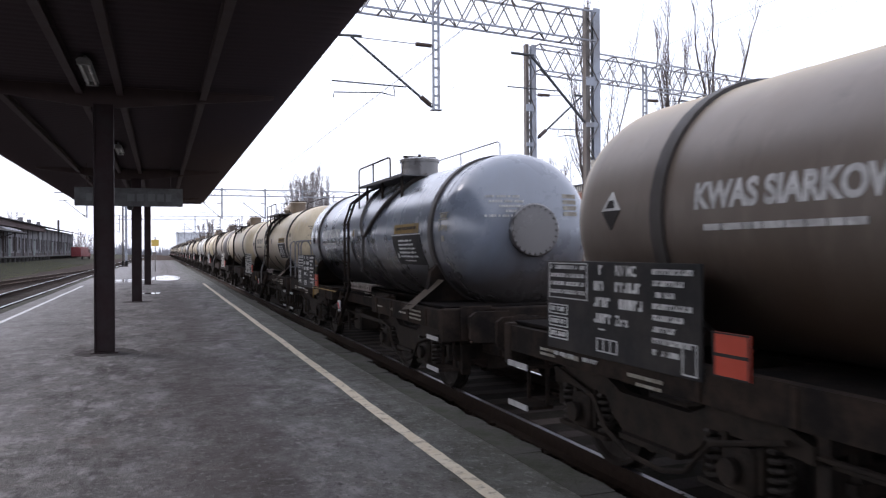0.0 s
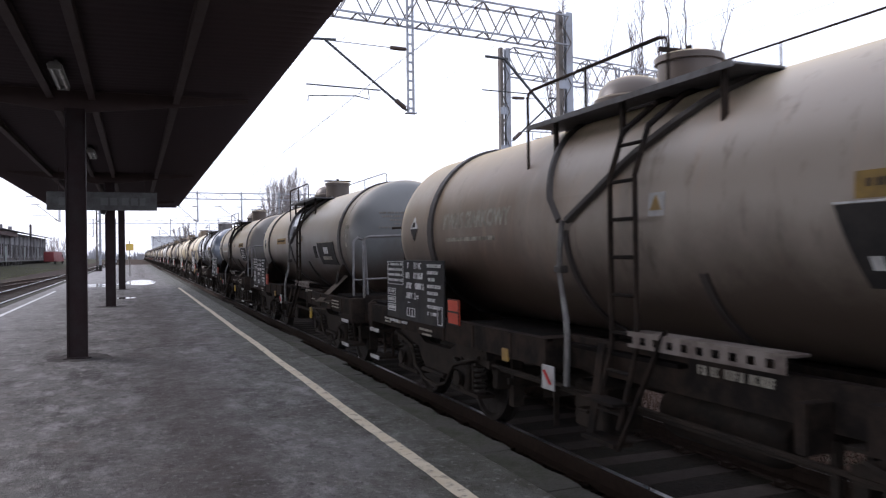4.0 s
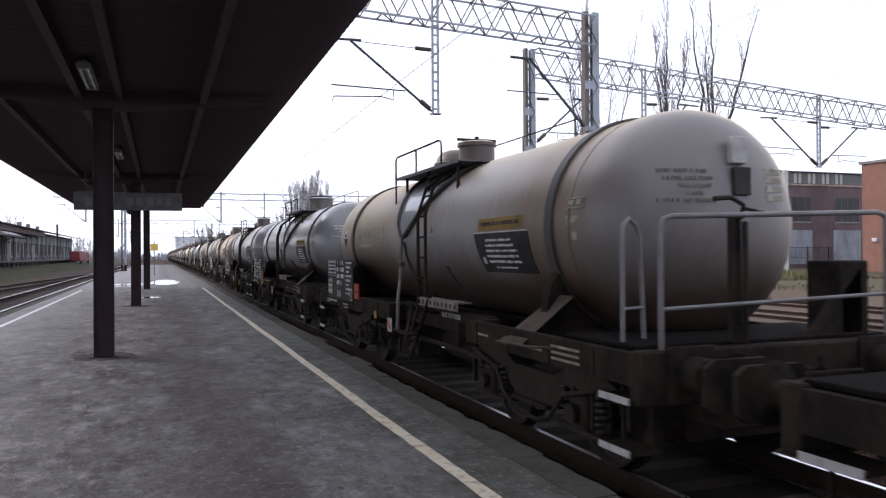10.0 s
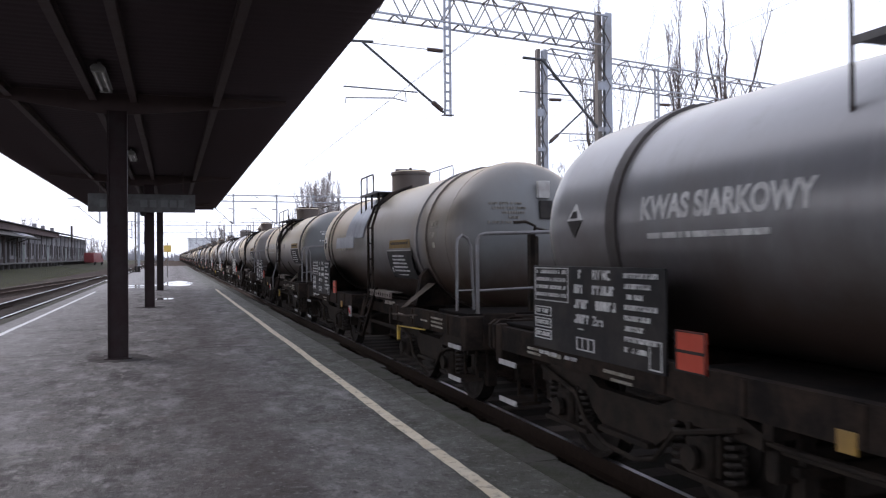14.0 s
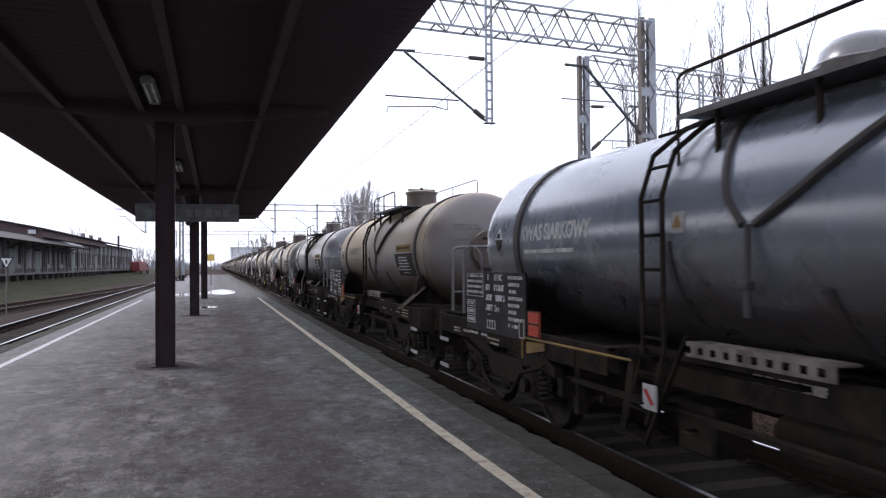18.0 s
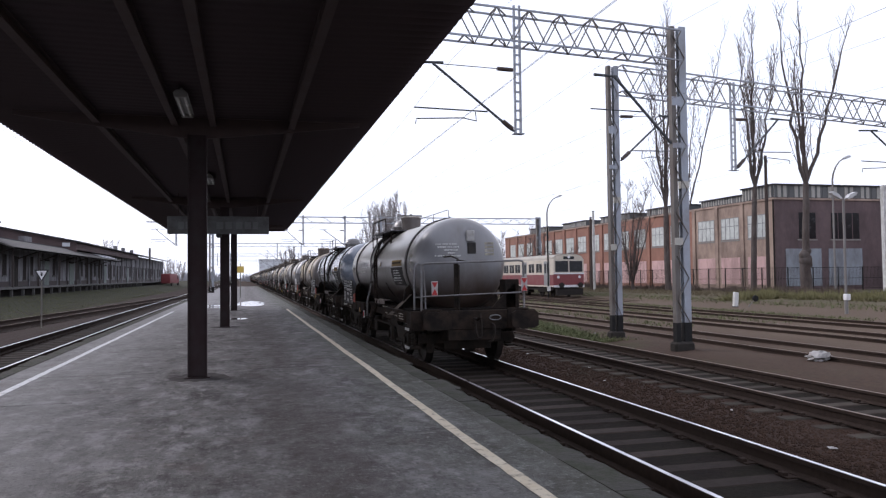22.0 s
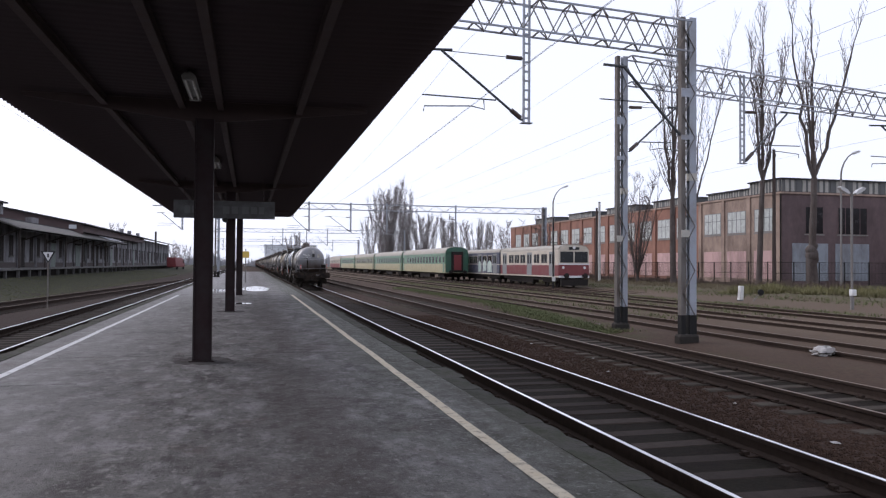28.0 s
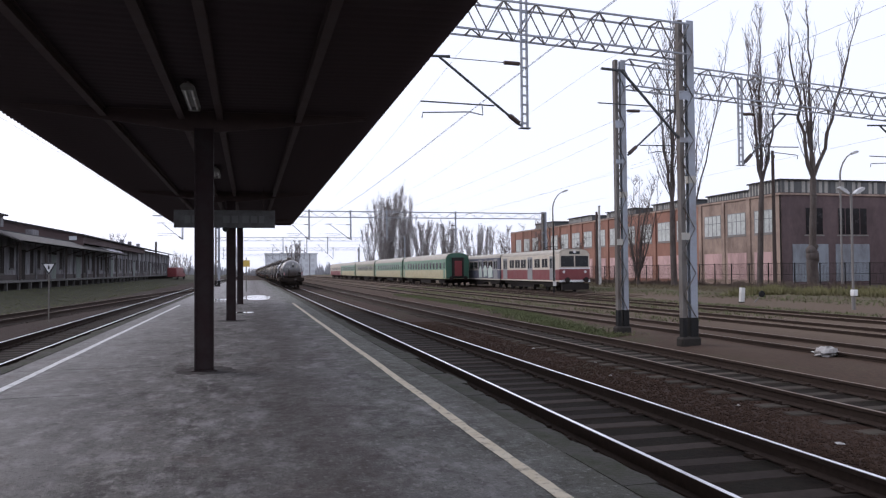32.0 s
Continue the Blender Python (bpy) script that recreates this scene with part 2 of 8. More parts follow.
COLUMN = surface("maroon_painted_steel", (0.02, 0.009, 0.0105), (0.03, 0.013, 0.014), 6, 0.5, 0, 0.25, 40, (0.03, 0.025, 0.024), 0.7, 3, spec=0.25)
GALV = surface("galvanised_steel", (0.29, 0.315, 0.36), (0.37, 0.395, 0.44), 3, 0.5, 0.2, 0.1, 30, (0.15, 0.13, 0.115), 0.5, 1.5)
GALV_DARK = surface("weathered_lattice_steel", (0.13, 0.125, 0.12), (0.2, 0.19, 0.175), 4, 0.7, 0.2, 0.2, 30, (0.13, 0.08, 0.05), 0.5, 2)
MAST_FOOT = surface("black_bitumen_paint", (0.014, 0.014, 0.014), (0.026, 0.025, 0.025), 4, 0.8, spec=0.15)
CONCRETE = surface("concrete", (0.2, 0.19, 0.18), (0.28, 0.27, 0.25), 3, 0.9, 0, 0.4, 30)
WIRE = surface("catenary_wire", (0.07, 0.075, 0.08), (0.09, 0.095, 0.1), 4, 0.5, 0.5, 0)
INSUL = surface("brown_insulator", (0.05, 0.03, 0.025), (0.06, 0.04, 0.03), 8, 0.3, 0, 0)


# ---- mesh building ----
class Shape:
    """Collects vertices and faces of one part."""

    def __init__(self):
        self.v, self.f = [], []

    def add(self, v, f):
        k = len(self.v)
        self.v.extend(v)
        self.f.extend([tuple(i + k for i in face) for face in f])
        return self

    def box(self, x0, x1, y0, y1, z0, z1, c=0.0):
        if c <= 0:
            v = [(x, y, z) for z in (z0, z1) for y in (y0, y1) for x in (x0, x1)]
            return self.add(v, [(0, 2, 3, 1), (4, 5, 7, 6), (0, 1, 5, 4), (2, 6, 7, 3), (0, 4, 6, 2), (1, 3, 7, 5)])
        ring = lambda k: [(x0 + k, y0 + c), (x0 + c, y0 + k), (x1 - c, y0 + k), (x1 - k, y0 + c), (x1 - k, y1 - c), (x1 - c, y1 - k), (x0 + c, y1 - k), (x0 + k, y1 - c)]
        v = [(x, y, z0) for x, y in ring(c)] + [(x, y, z0 + c) for x, y in ring(0)] + [(x, y, z1 - c) for x, y in ring(0)] + [(x, y, z1) for x, y in ring(c)]
        f = [tuple(reversed(range(8))), tuple(range(24, 32))]
        f += [(8 * s + i, 8 * s + (i + 1) % 8, 8 * s + 8 + (i + 1) % 8, 8 * s + 8 + i) for s in range(3) for i in range(8)]
        return self.add(v, f)

    def bar(self, a, b, w, h=None, up=(0, 0, 1)):
        """A square bar from a to b."""
        a, b = Vector(a), Vector(b)
        d = (b - a).normalized()
        s = d.cross(Vector(up))
        s = (s if s.length > 1e-4 else d.cross(Vector((0, 1, 0)))).normalized()
        u = s.cross(d)
        s, u = s * w / 2, u * (h or w) / 2
        v = [tuple(p + i * s + j * u) for p in (a, b) for i, j in ((-1, -1), (1, -1), (1, 1), (-1, 1))]
        return self.add(v, [(3, 2, 1, 0), (4, 5, 6, 7), (0, 1, 5, 4), (1, 2, 6, 5), (2, 3, 7, 6), (3, 0, 4, 7)])

    def tube(self, pts, r, n=8, r2=None):
        """A round rod along a line of points, tapering to r2."""
        pts = [Vector(p) for p in pts]
        k, v, f = len(pts), [], []
        side = None
        for i, p in enumerate(pts):
            d = (pts[min(i + 1, k - 1)] - pts[max(i - 1, 0)]).normalized()
            if side is None:
                side = d.cross(Vector((0.31, 0.77, 0.55))).normalized()
            side = (side - d * side.dot(d)).normalized()
            up = d.cross(side)
            rad = r if r2 is None else r + (r2 - r) * i / max(1, k - 1)
            v += [tuple(p + rad * (math.cos(2 * math.pi * j / n) * side + math.sin(2 * math.pi * j / n) * up)) for j in range(n)]
        for i in range(k - 1):
            f += [(i * n + j, i * n + (j + 1) % n, (i + 1) * n + (j + 1) % n, (i + 1) * n + j) for j in range(n)]
        f += [tuple(reversed(range(n))), tuple(range((k - 1) * n, k * n))]
        return self.add(v, f)

    def rev(self, prof, centre=(0, 0, 0), axis="y", n=32, a0=0.0, a1=360.0):
        """A turned shape: prof is rows of (radius, place along the axis)."""
        full = a1 - a0 >= 359.9
        m = n if full else n + 1
        v, f = [], []
        for r, s in prof:
            for j in range(m):
                a = radians(a0 + (a1 - a0) * j / n)
                p, q = r * math.cos(a), r * math.sin(a)
                w = {"y": (p, s, q), "x": (s, p, q), "z": (p, q, s)}[axis]
                v.append(tuple(c + o for c, o in zip(centre, w)))
        for i in range(len(prof) - 1):
            for j in range(n):
                f.append((i * m + j, i * m + (j + 1) % m, (i + 1) * m + (j + 1) % m, (i + 1) * m + j))
        return self.add(v, f)

    def prism(self, poly, x0, x1, axis="x"):
        """A polygon pushed out along an axis."""
        put = {"x": lambda s, a, b: (s, a, b), "y": lambda s, a, b: (a, s, b), "z": lambda s, a, b: (a, b, s)}[axis]
        k = len(poly)
        v = [put(x0, a, b) for a, b in poly] + [put(x1, a, b) for a, b in poly]
        return self.add(v, [tuple(range(k)), tuple(reversed(range(k, 2 * k)))] + [((i + 1) % k, i, i + k, (i + 1) % k + k) for i in range(k)])

    def mesh(self, name, mat, smooth=40):
        me = bpy.data.meshes.new(name)
        me.from_pydata(self.v, [], self.f)
        me.materials.append(mat)
        bm = bmesh.new()
        bm.from_mesh(me)
        bmesh.ops.recalc_face_normals(bm, faces=bm.faces)
        bm.to_mesh(me)
        bm.free()
        if smooth:
            me.shade_smooth()
            me.set_sharp_from_angle(angle=radians(smooth))
        return me


def part(name, shape, mat, parent, label="", smooth=40, at=None):
    """One mesh object under a thing or under a part. shape: a Shape, or a mesh to share."""
    ob = new(name, shape.mesh(name, mat, smooth) if isinstance(shape, Shape) else shape)
    ob.parent = parent
    if at is not None:
        ob.matrix_basis = at
    return tagged(ob, label)


def thing(name, label, category, at=None, group="", kind=""):
    ob = new(name)
    ob.empty_display_size = 0.2
    if at is not None:
        ob.matrix_basis = at
    return tagged(ob, label, category, group, kind)


def single(name, shape, mat, label, category, kind="", group="", smooth=40, at=None):
    ob = new(name, shape.mesh(name, mat, smooth))
    if at is not None:
        ob.matrix_basis = at
    return tagged(ob, label, category, group, kind)


rnd = random.Random(7)
RAIL_Z = -0.28

# ---- the ground: one sheet of cinder, ballast and grass ----
def ground_z(x, y):
    z = -0.485
    if x < -12:
        z += min(1.0, (-12 - x) / 5) * 0.7
    if x > 9.6:
        z += min(1.0, x - 9.6) * 0.1
    if x > 29:
        z += min(1.0, (x - 29) / 4) * 0.17
    if 21.5 < x < 29.5:
        z -= min(1.0, (x - 21.5) / 1.5, (29.5 - x) / 1.5) * 0.2 * max(0.0, min(1.0, (y - 42) / 12))
    return z


xs = [-1500, -600, -200, -80, -40, -24] + [-20 + 1.0 * i for i in range(60)] + [44, 60, 100, 250, 700, 1500]
ys = [-200, -60, -20] + [-10 + 2.0 * i for i in range(60)] + [115, 130, 160, 220, 320, 500, 800, 1300, 2400]
sh = Shape()
sh.v = [(x, y, ground_z(x, y) + (0.02 * noise.noise((x * 0.7, y * 0.7, 3)) if -20 < x < 41 and -10 < y < 110 else 0)) for y in ys for x in xs]
sh.f = [(j * len(xs) + i, j * len(xs) + i + 1, (j + 1) * len(xs) + i + 1, (j + 1) * len(xs) + i) for j in range(len(ys) - 1) for i in range(len(xs) - 1)]
single("ground", sh, SOIL, "dark brown cinder ballast ground with grass patches", "ground", "structure")

# ---- the platform ----
P0, P1, PL, PR = -30.0, 140.0, -3.45, 2.62
platform = thing("platform", "worn dark asphalt station platform with concrete edges", "platform", kind="structure")
part("surface", Shape().box(PL, PR, P0, P1, -0.9, 0.0), ASPHALT, platform, smooth=0)
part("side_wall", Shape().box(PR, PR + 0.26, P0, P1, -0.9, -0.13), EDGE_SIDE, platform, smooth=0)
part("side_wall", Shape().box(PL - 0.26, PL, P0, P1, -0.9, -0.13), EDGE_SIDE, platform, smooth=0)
slab_meshes = []
for i in range(6):
    sh, w = Shape(), 0.27 + rnd.uniform(-0.03, 0.05)
    notch = rnd.uniform(0.0, 0.05)
    poly = [(0, 0.006), (w, 0.006 + rnd.uniform(-0.02, 0.02)), (w + 0.02, 0.18), (w - notch, 0.42 + rnd.uniform(-0.05, 0.05)), (w + 0.01, 0.72), (w - rnd.uniform(0, 0.06), 0.992), (0, 0.992)]
    sh.prism(poly, -0.13, 0.006, "z")
    slab_meshes.append(sh.mesh("edge_slab", COPING, 30))
for side in (1, -1):
    for i in range(90):
        m = pose(PR if side > 0 else PL, -8 + i * 1.0 + (0 if side > 0 else 1.0), rnd.uniform(-0.006, 0.004), 0, 0, 0 if side > 0 else 180)
        part("edge_slab", slab_meshes[rnd.randrange(6)], COPING, platform, at=m)


def line_strip(x, w, y0, y1, wob):
    sh, n = Shape(), int((y1 - y0) / 0.12)
    for i in range(n + 1):
        y = y0 + (y1 - y0) * i / n
        o = wob * noise.noise((y * 0.35, x, 0))
        e = 0.011 * noise.noise((y * 3.1, x, 5)) + 0.006 * noise.noise((y * 7.3, x, 8))
        sh.v += [(x - w / 2 + o + e, y, 0.004), (x + w / 2 + o - e, y, 0.004)]
    sh.f = [(2 * i, 2 * i + 1, 2 * i + 3, 2 * i + 2) for i in range(n)]
    return sh


part("yellow_line", line_strip(2.12, 0.11, -8, 37.3, 0.02), YELLOW_LINE, platform, "worn yellow safety line", 0)
for jy, jx0, jx1 in ((13.2, PL + 0.1, 0.2), (10.4, PL + 0.1, -1.9), (13.25, 0.2, 1.9), (26.0, PL + 0.1, 2.4)):
    sh, n = Shape(), 40
    for i in range(n + 1):
        x = jx0 + (jx1 - jx0) * i / n
        yy = jy + 0.05 * noise.noise((x * 1.3, jy, 0))
        w = 0.012 + 0.008 * noise.noise((x * 4, jy, 2))
        sh.v += [(x, yy - w, 0.003), (x, yy + w, 0.003)]
    sh.f = [(2 * i, 2 * i + 2, 2 * i + 3, 2 * i + 1) for i in range(n)]
    part("crack", sh, EDGE_SIDE, platform, "", 0)
part("white_line", line_strip(-2.99, 0.11, -8, 37.3, 0.015), WHITE_LINE, platform, "worn white safety line", 0)
for x, y, a, b in ((0.55, 46.5, 0.75, 4.6), (-1.2, 44.0, 1.1, 0.9), (-0.05, 29.5, 0.32, 0.5), (-1.5, 41.5, 0.9, 0.35)):
    sh = Shape()
    k = 28
    sh.v = [(x, y, 0.005)] + [(x + a * math.cos(2 * math.pi * i / k) * (1 + 0.25 * noise.noise((i * 0.9, x, y))), y + b * math.sin(2 * math.pi * i / k) * (1 + 0.2 * noise.noise((i * 0.8, y, x))), 0.005) for i in range(k)]
    sh.f = [(0, 1 + i, 1 + (i + 1) % k) for i in range(k)]
    single("puddle", sh, PUDDLE, "shallow rain puddle on the asphalt platform", "puddle", smooth=0)

# ---- tracks ----
RAIL_PROFILE = [(-0.075, -0.17), (0.075, -0.17), (0.07, -0.155), (0.012, -0.135), (0.01, -0.05), (0.036, -0.038), (0.036, -0.002), (-0.036, -0.002), (-0.036, -0.038), (-0.01, -0.05), (-0.012, -0.135), (-0.07, -0.155)]
sleeper_wood = Shape().box(-1.25, 1.25, -0.13, 0.13, -0.32, -0.172, 0.012).mesh("sleeper", SLEEPER, 0)
sleeper_pale = Shape().box(-1.25, 1.25, -0.13, 0.13, -0.32, -0.172, 0.02).mesh("sleeper", SLEEPER_PALE, 0)
fastening = Shape().box(-0.92, -0.58, -0.09, 0.09, -0.172, -0.155, 0.004).box(0.58, 0.92, -0.09, 0.09, -0.172, -0.155, 0.004)
for sx in (-0.9, -0.6, 0.6, 0.9):
    fastening.box(sx - 0.03, sx + 0.03, -0.04, 0.04, -0.16, -0.12, 0.006)
fastening = fastening.mesh("fastening", RAIL_SIDE, 0)


def track(x, y0, y1, near0, near1, bright, sleeper, label, turn=0.0, origin_y=0.0, step=0.62, low=0.0):
    """One track: two rails, sleepers as parts between near0 and near1, the rest joined."""
    t = thing("railway_track", label, "railway track", pose(x, origin_y, RAIL_Z - low, 0, 0, turn), kind="structure")
    for s in (-0.7535, 0.7535):
        rail = part("rail", Shape().prism([(s + a, b) for a, b in RAIL_PROFILE], y0, y1, "y"), RAIL_SIDE, t, "rusty steel rail", 30)
        part("running_surface", Shape().box(s - 0.024, s + 0.024, y0, y1, -0.006, 0.0), RAIL_TOP if bright else RAIL_DULL, rail, "rail head polished by wheels", 0)
    part("track_bed", Shape().box(-0.68, 0.68, y0, y1, -0.3, -0.187), BED, t, "near-black bed between the rails", 0)
    far, y = Shape(), y0
    while y < min(y1, 150):
        if near0 <= y <= near1:
            o = part("sleeper", sleeper, None, t, at=pose(rnd.uniform(-0.03, 0.03), y, rnd.uniform(-0.015, 0.0), 0, 0, rnd.uniform(-1.2, 1.2)))
            if y < near0 + 22:
                part("fastening", fastening, None, o)
        else:
            far.box(-1.25, 1.25, y - 0.13, y + 0.13, -0.32, -0.175)
        y += step
    ob = part("sleeper_row", far, SLEEPER if sleeper is sleeper_wood else SLEEPER_PALE, t, smooth=0)
    tagged(ob, kind="stuff")
    return t


track(4.55, -40, 700, 2.0, 62, True, sleeper_wood, "main line track with polished rails on dark sleepers")
track(8.38, -30, 500, 6, 50, False, sleeper_pale, "siding track with dull rails and pale sleepers")
track(12.86, -20, 500, 1, 0, False, sleeper_pale, "siding track with dull rails in cinder ballast")
track(17.0, -20, 400, 1, 0, False, sleeper_pale, "siding track with dull rails in cinder ballast")
track(20.9, -20, 400, 1, 0, False, sleeper_pale, "siding track with dull rails in cinder ballast")
track(24.4, 0, 400, 30, 31, False, sleeper_wood, "siding track under parked green coaches", low=0.2)
track(27.6, 0, 300, 30, 31, False, sleeper_wood, "siding track under a parked multiple unit", low=0.2)
track(-5.4, -40, 700, 14, 50, True, sleeper_wood, "main line track with polished rails on dark sleepers")
track(-9.7, -40, 52, 20, 22, False, sleeper_wood, "side track with dull rails beside grass", -4.5, 36)

# loose ballast stones between and beside the near tracks
sh = Shape()
for i in range(26000):
    x, y = rnd.choice((rnd.uniform(5.5, 7.4), rnd.uniform(5.45, 6.2), rnd.uniform(5.8, 7.3))), 3 + 26 * rnd.random() ** 1.6
    s, z = rnd.uniform(0.01, 0.024), ground_z(x, y) + 0.008
    c = [(s * rnd.uniform(0.7, 1.3), 0, 0), (0, s * rnd.uniform(0.7, 1.3), 0), (-s * rnd.uniform(0.7, 1.3), 0, 0), (0, -s * rnd.uniform(0.7, 1.3), 0), (0, 0, s * 0.8), (0, 0, -s)]
    a = rnd.uniform(0, 6.3)
    ca, sa = math.cos(a), math.sin(a)
    sh.add([(x + p * ca - q * sa, y + p * sa + q * ca, z + r) for p, q, r in c], [(0, 1, 4), (1, 2, 4), (2, 3, 4), (3, 0, 4), (1, 0, 5), (2, 1, 5), (3, 2, 5), (0, 3, 5)])
tagged(single("ballast_stones", sh, STONE, "loose dark ballast stones beside the rails", "gravel", "stuff", smooth=0))

# ---- the platform canopy ----
FOOT_GRIME = surface("dark_foot_grime", (0.035, 0.03, 0.029), (0.06, 0.052, 0.05), 7, 0.85, 0, 0.8, 60, (0.09, 0.085, 0.083), 0.7, 5, spec=0.2)
CZ, CX = 4.0, -0.57
canopy = thing("platform_canopy", "dark brown steel platform canopy with corrugated roof", "canopy", kind="structure")
sh, rows = Shape(), []
n = int((41.5 + 14) / 0.05)
for i in range(n + 1):
    y = -14 + 0.05 * i
    w = 0.022 * math.sin(2 * math.pi * y / 0.2)
    for x, z in ((-3.66, 0.06), (CX, 0.0), (2.2 + 0.0045 * max(0, y), 0.06)):
        sh.v.append((x + (w * 0.6 if x > 2 else 0), y, CZ + z + w))
sh.f = [f for i in range(n) for f in ((3 * i, 3 * i + 1, 3 * i + 4, 3 * i + 3), (3 * i + 1, 3 * i + 2, 3 * i + 5, 3 * i + 4))]
roof_sheet = part("roof_sheet", sh, CANOPY, canopy, "corrugated sheet roof", 60)
solid = roof_sheet.modifiers.new("thickness", "SOLIDIFY")
solid.thickness, solid.offset = 0.03, 1
for dx in (-1.41, -0.3, 0.26, 1.44):
    s = Shape().box(CX + dx - 0.05, CX + dx + 0.05, -14, 41.3, CZ - 0.16, CZ - 0.145).box(CX + dx - 0.05, CX + dx + 0.05, -14, 41.3, CZ - 0.045, CZ - 0.03).box(CX + dx - 0.006, CX + dx + 0.006, -14, 41.3, CZ - 0.145, CZ - 0.045)
    part("purlin", s, CANOPY_STEEL, canopy, "", 0)
part("end_board", Shape().box(-3.4, 2.26, 41.3, 41.4, CZ - 0.06, CZ + 0.12), CANOPY, canopy, "", 0)
for yc, off in ((-12.5, 0.0), (-0.15, 0.0), (12.4, 0.025), (24.7, 0.15), (37.2, 0.28)):
    cx = CX + off
    part("cross_beam", Shape().box(-3.1, 1.96, yc - 0.06, yc + 0.06, CZ - 0.03, CZ - 0.02).prism([(-3.1, CZ - 0.08), (-0.8, CZ - 0.34), (-0.34, CZ - 0.34), (1.96, CZ - 0.08), (1.96, CZ - 0.03), (-3.1, CZ - 0.03)], yc - 0.02, yc + 0.02, "y"), CANOPY_STEEL, canopy, "tapered cross beam", 0)
    s = Shape().box(cx - 0.14, cx - 0.12, yc - 0.08, yc + 0.08, 0, CZ - 0.3, 0.003).box(cx + 0.12, cx + 0.14, yc - 0.08, yc + 0.08, 0, CZ - 0.3, 0.003).box(cx - 0.12, cx + 0.12, yc - 0.05, yc - 0.04, 0, CZ - 0.3).box(cx - 0.12, cx + 0.12, yc + 0.04, yc + 0.05, 0, CZ - 0.3)
    post = part("column", s, COLUMN, canopy, "maroon painted steel column", 0)
    ring = Shape()
    ring.v = [(cx, yc, 0.004)] + [(cx + (0.42 + 0.16 * noise.noise((i * 0.7, yc, 1))) * math.cos(i * 0.2618), yc + (0.5 + 0.3 * noise.noise((i * 0.6, yc, 4))) * math.sin(i * 0.2618), 0.004) for i in range(24)]
    ring.f = [(0, 1 + i, 1 + (i + 1) % 24) for i in range(24)]
    part("foot_grime", ring, FOOT_GRIME, post, "dark grime round the column foot", 0)
    part("base_plate", Shape().box(cx - 0.19, cx + 0.19, yc - 0.14, yc + 0.14, 0, 0.018, 0.004), COLUMN, post, "", 0)

# ---- gantries and catenary ----
MAST_WEB = surface("weathered_mast_web", (0.115, 0.107, 0.1), (0.17, 0.158, 0.148), 2.5, 0.7, 0.1, 0.2, 30, (0.08, 0.055, 0.04), 0.6, 2, 3.0)
BAND_PALE = surface("pale_band_paint", (0.45, 0.43, 0.38), (0.38, 0.36, 0.32), 5, 0.6, 0, 0.1)
def lattice_mast(parent, x, y, z0, z1, w, d):
    """A mast of two channels, joined by battens and diagonals; the foot is painted black."""
    a, b, c, e = x - w / 2, x + w / 2, y - d / 2, y + d / 2
    u = 0.45 * w  # the width of the pale channel
    mast = part("mast", Shape().prism([(b - u, c), (b, c), (b, e), (b - u, e), (b - u, e - 0.02), (b - 0.015, e - 0.02), (b - 0.015, c + 0.02), (b - u, c + 0.02)], z0 + 0.75, z1, "z"), GALV, parent, "galvanised lattice mast", 0)
    part("channel", Shape().prism([(a, c), (a + 0.05, c), (a + 0.05, c + 0.03), (a + 0.012, c + 0.03), (a + 0.012, e), (a, e)], z0 + 0.75, z1, "z"), MAST_WEB, mast, "weathered brown channel", 0)
    part("web", Shape().box(a + 0.05, a + 0.3 * w, c + 0.012, e - 0.012, z0 + 0.75, z1), MAST_WEB, mast, "weathered brown inner face", 0)
    part("painted_band", Shape().box(a - 0.004, b - u, c - 0.012, c - 0.002, z0 + 2.72, z0 + 2.9), BAND_PALE, mast, "pale painted band", 0)
    part("painted_band", Shape().box(b - u - 0.004, b + 0.004, c - 0.006, e + 0.004, z0 + 4.13, z0 + 4.31), BAND_PALE, mast, "pale painted band", 0)
    part("painted_band", Shape().box(a - 0.004, b - u, c - 0.014, c - 0.004, z0 + 6.2, z0 + 6.42), GALV, mast, "wide batten plate", 0)
    for fx, fw in ((a - 0.003, 0.3 * w), (b - u - 0.003, u + 0.008)):
        part("foot", Shape().box(fx, fx + fw, y - d / 2 - 0.004, y + d / 2 + 0.004, z0 + 0.3, z0 + 0.8), MAST_FOOT, mast, "black painted mast foot", 0)
    part("foundation", Shape().box(x - w / 2 - 0.07, x + w / 2 + 0.05, y - d / 2 - 0.08, y + d / 2 + 0.08, z0 - 0.2, z0 + 0.33, 0.05), EDGE_SIDE, mast, "concrete foundation", 0)
    braces = Shape()
    z, k = z0 + 0.8, 0
    while z < z1 - 0.5:
        for yy in (y - d / 2, y + d / 2):
            a, b = (x - w / 2 + 0.05, x + w / 2 - 0.05) if k % 2 else (x + w / 2 - 0.05, x - w / 2 + 0.05)
            br = Shape().bar((a, yy, z), (b, yy, z + 0.55), 0.012, 0.05, (0, 1, 0))
            if y < 30:
                part("brace", br, GALV_DARK, mast, "", 0)
            else:
                braces.add(br.v, br.f)
        if k % 9 == 8:
            for yy in (y - d / 2 - 0.004, y + d / 2 + 0.004):
                part("batten", Shape().box(x - w / 2, x + w / 2, yy - 0.006, yy + 0.006, z - 0.06, z + 0.06), GALV, mast, "", 0)
        z, k = z + 0.55, k + 1
    if braces.v:
        tagged(part("bracing", braces, GALV_DARK, mast, "", 0), kind="stuff")
    return mast


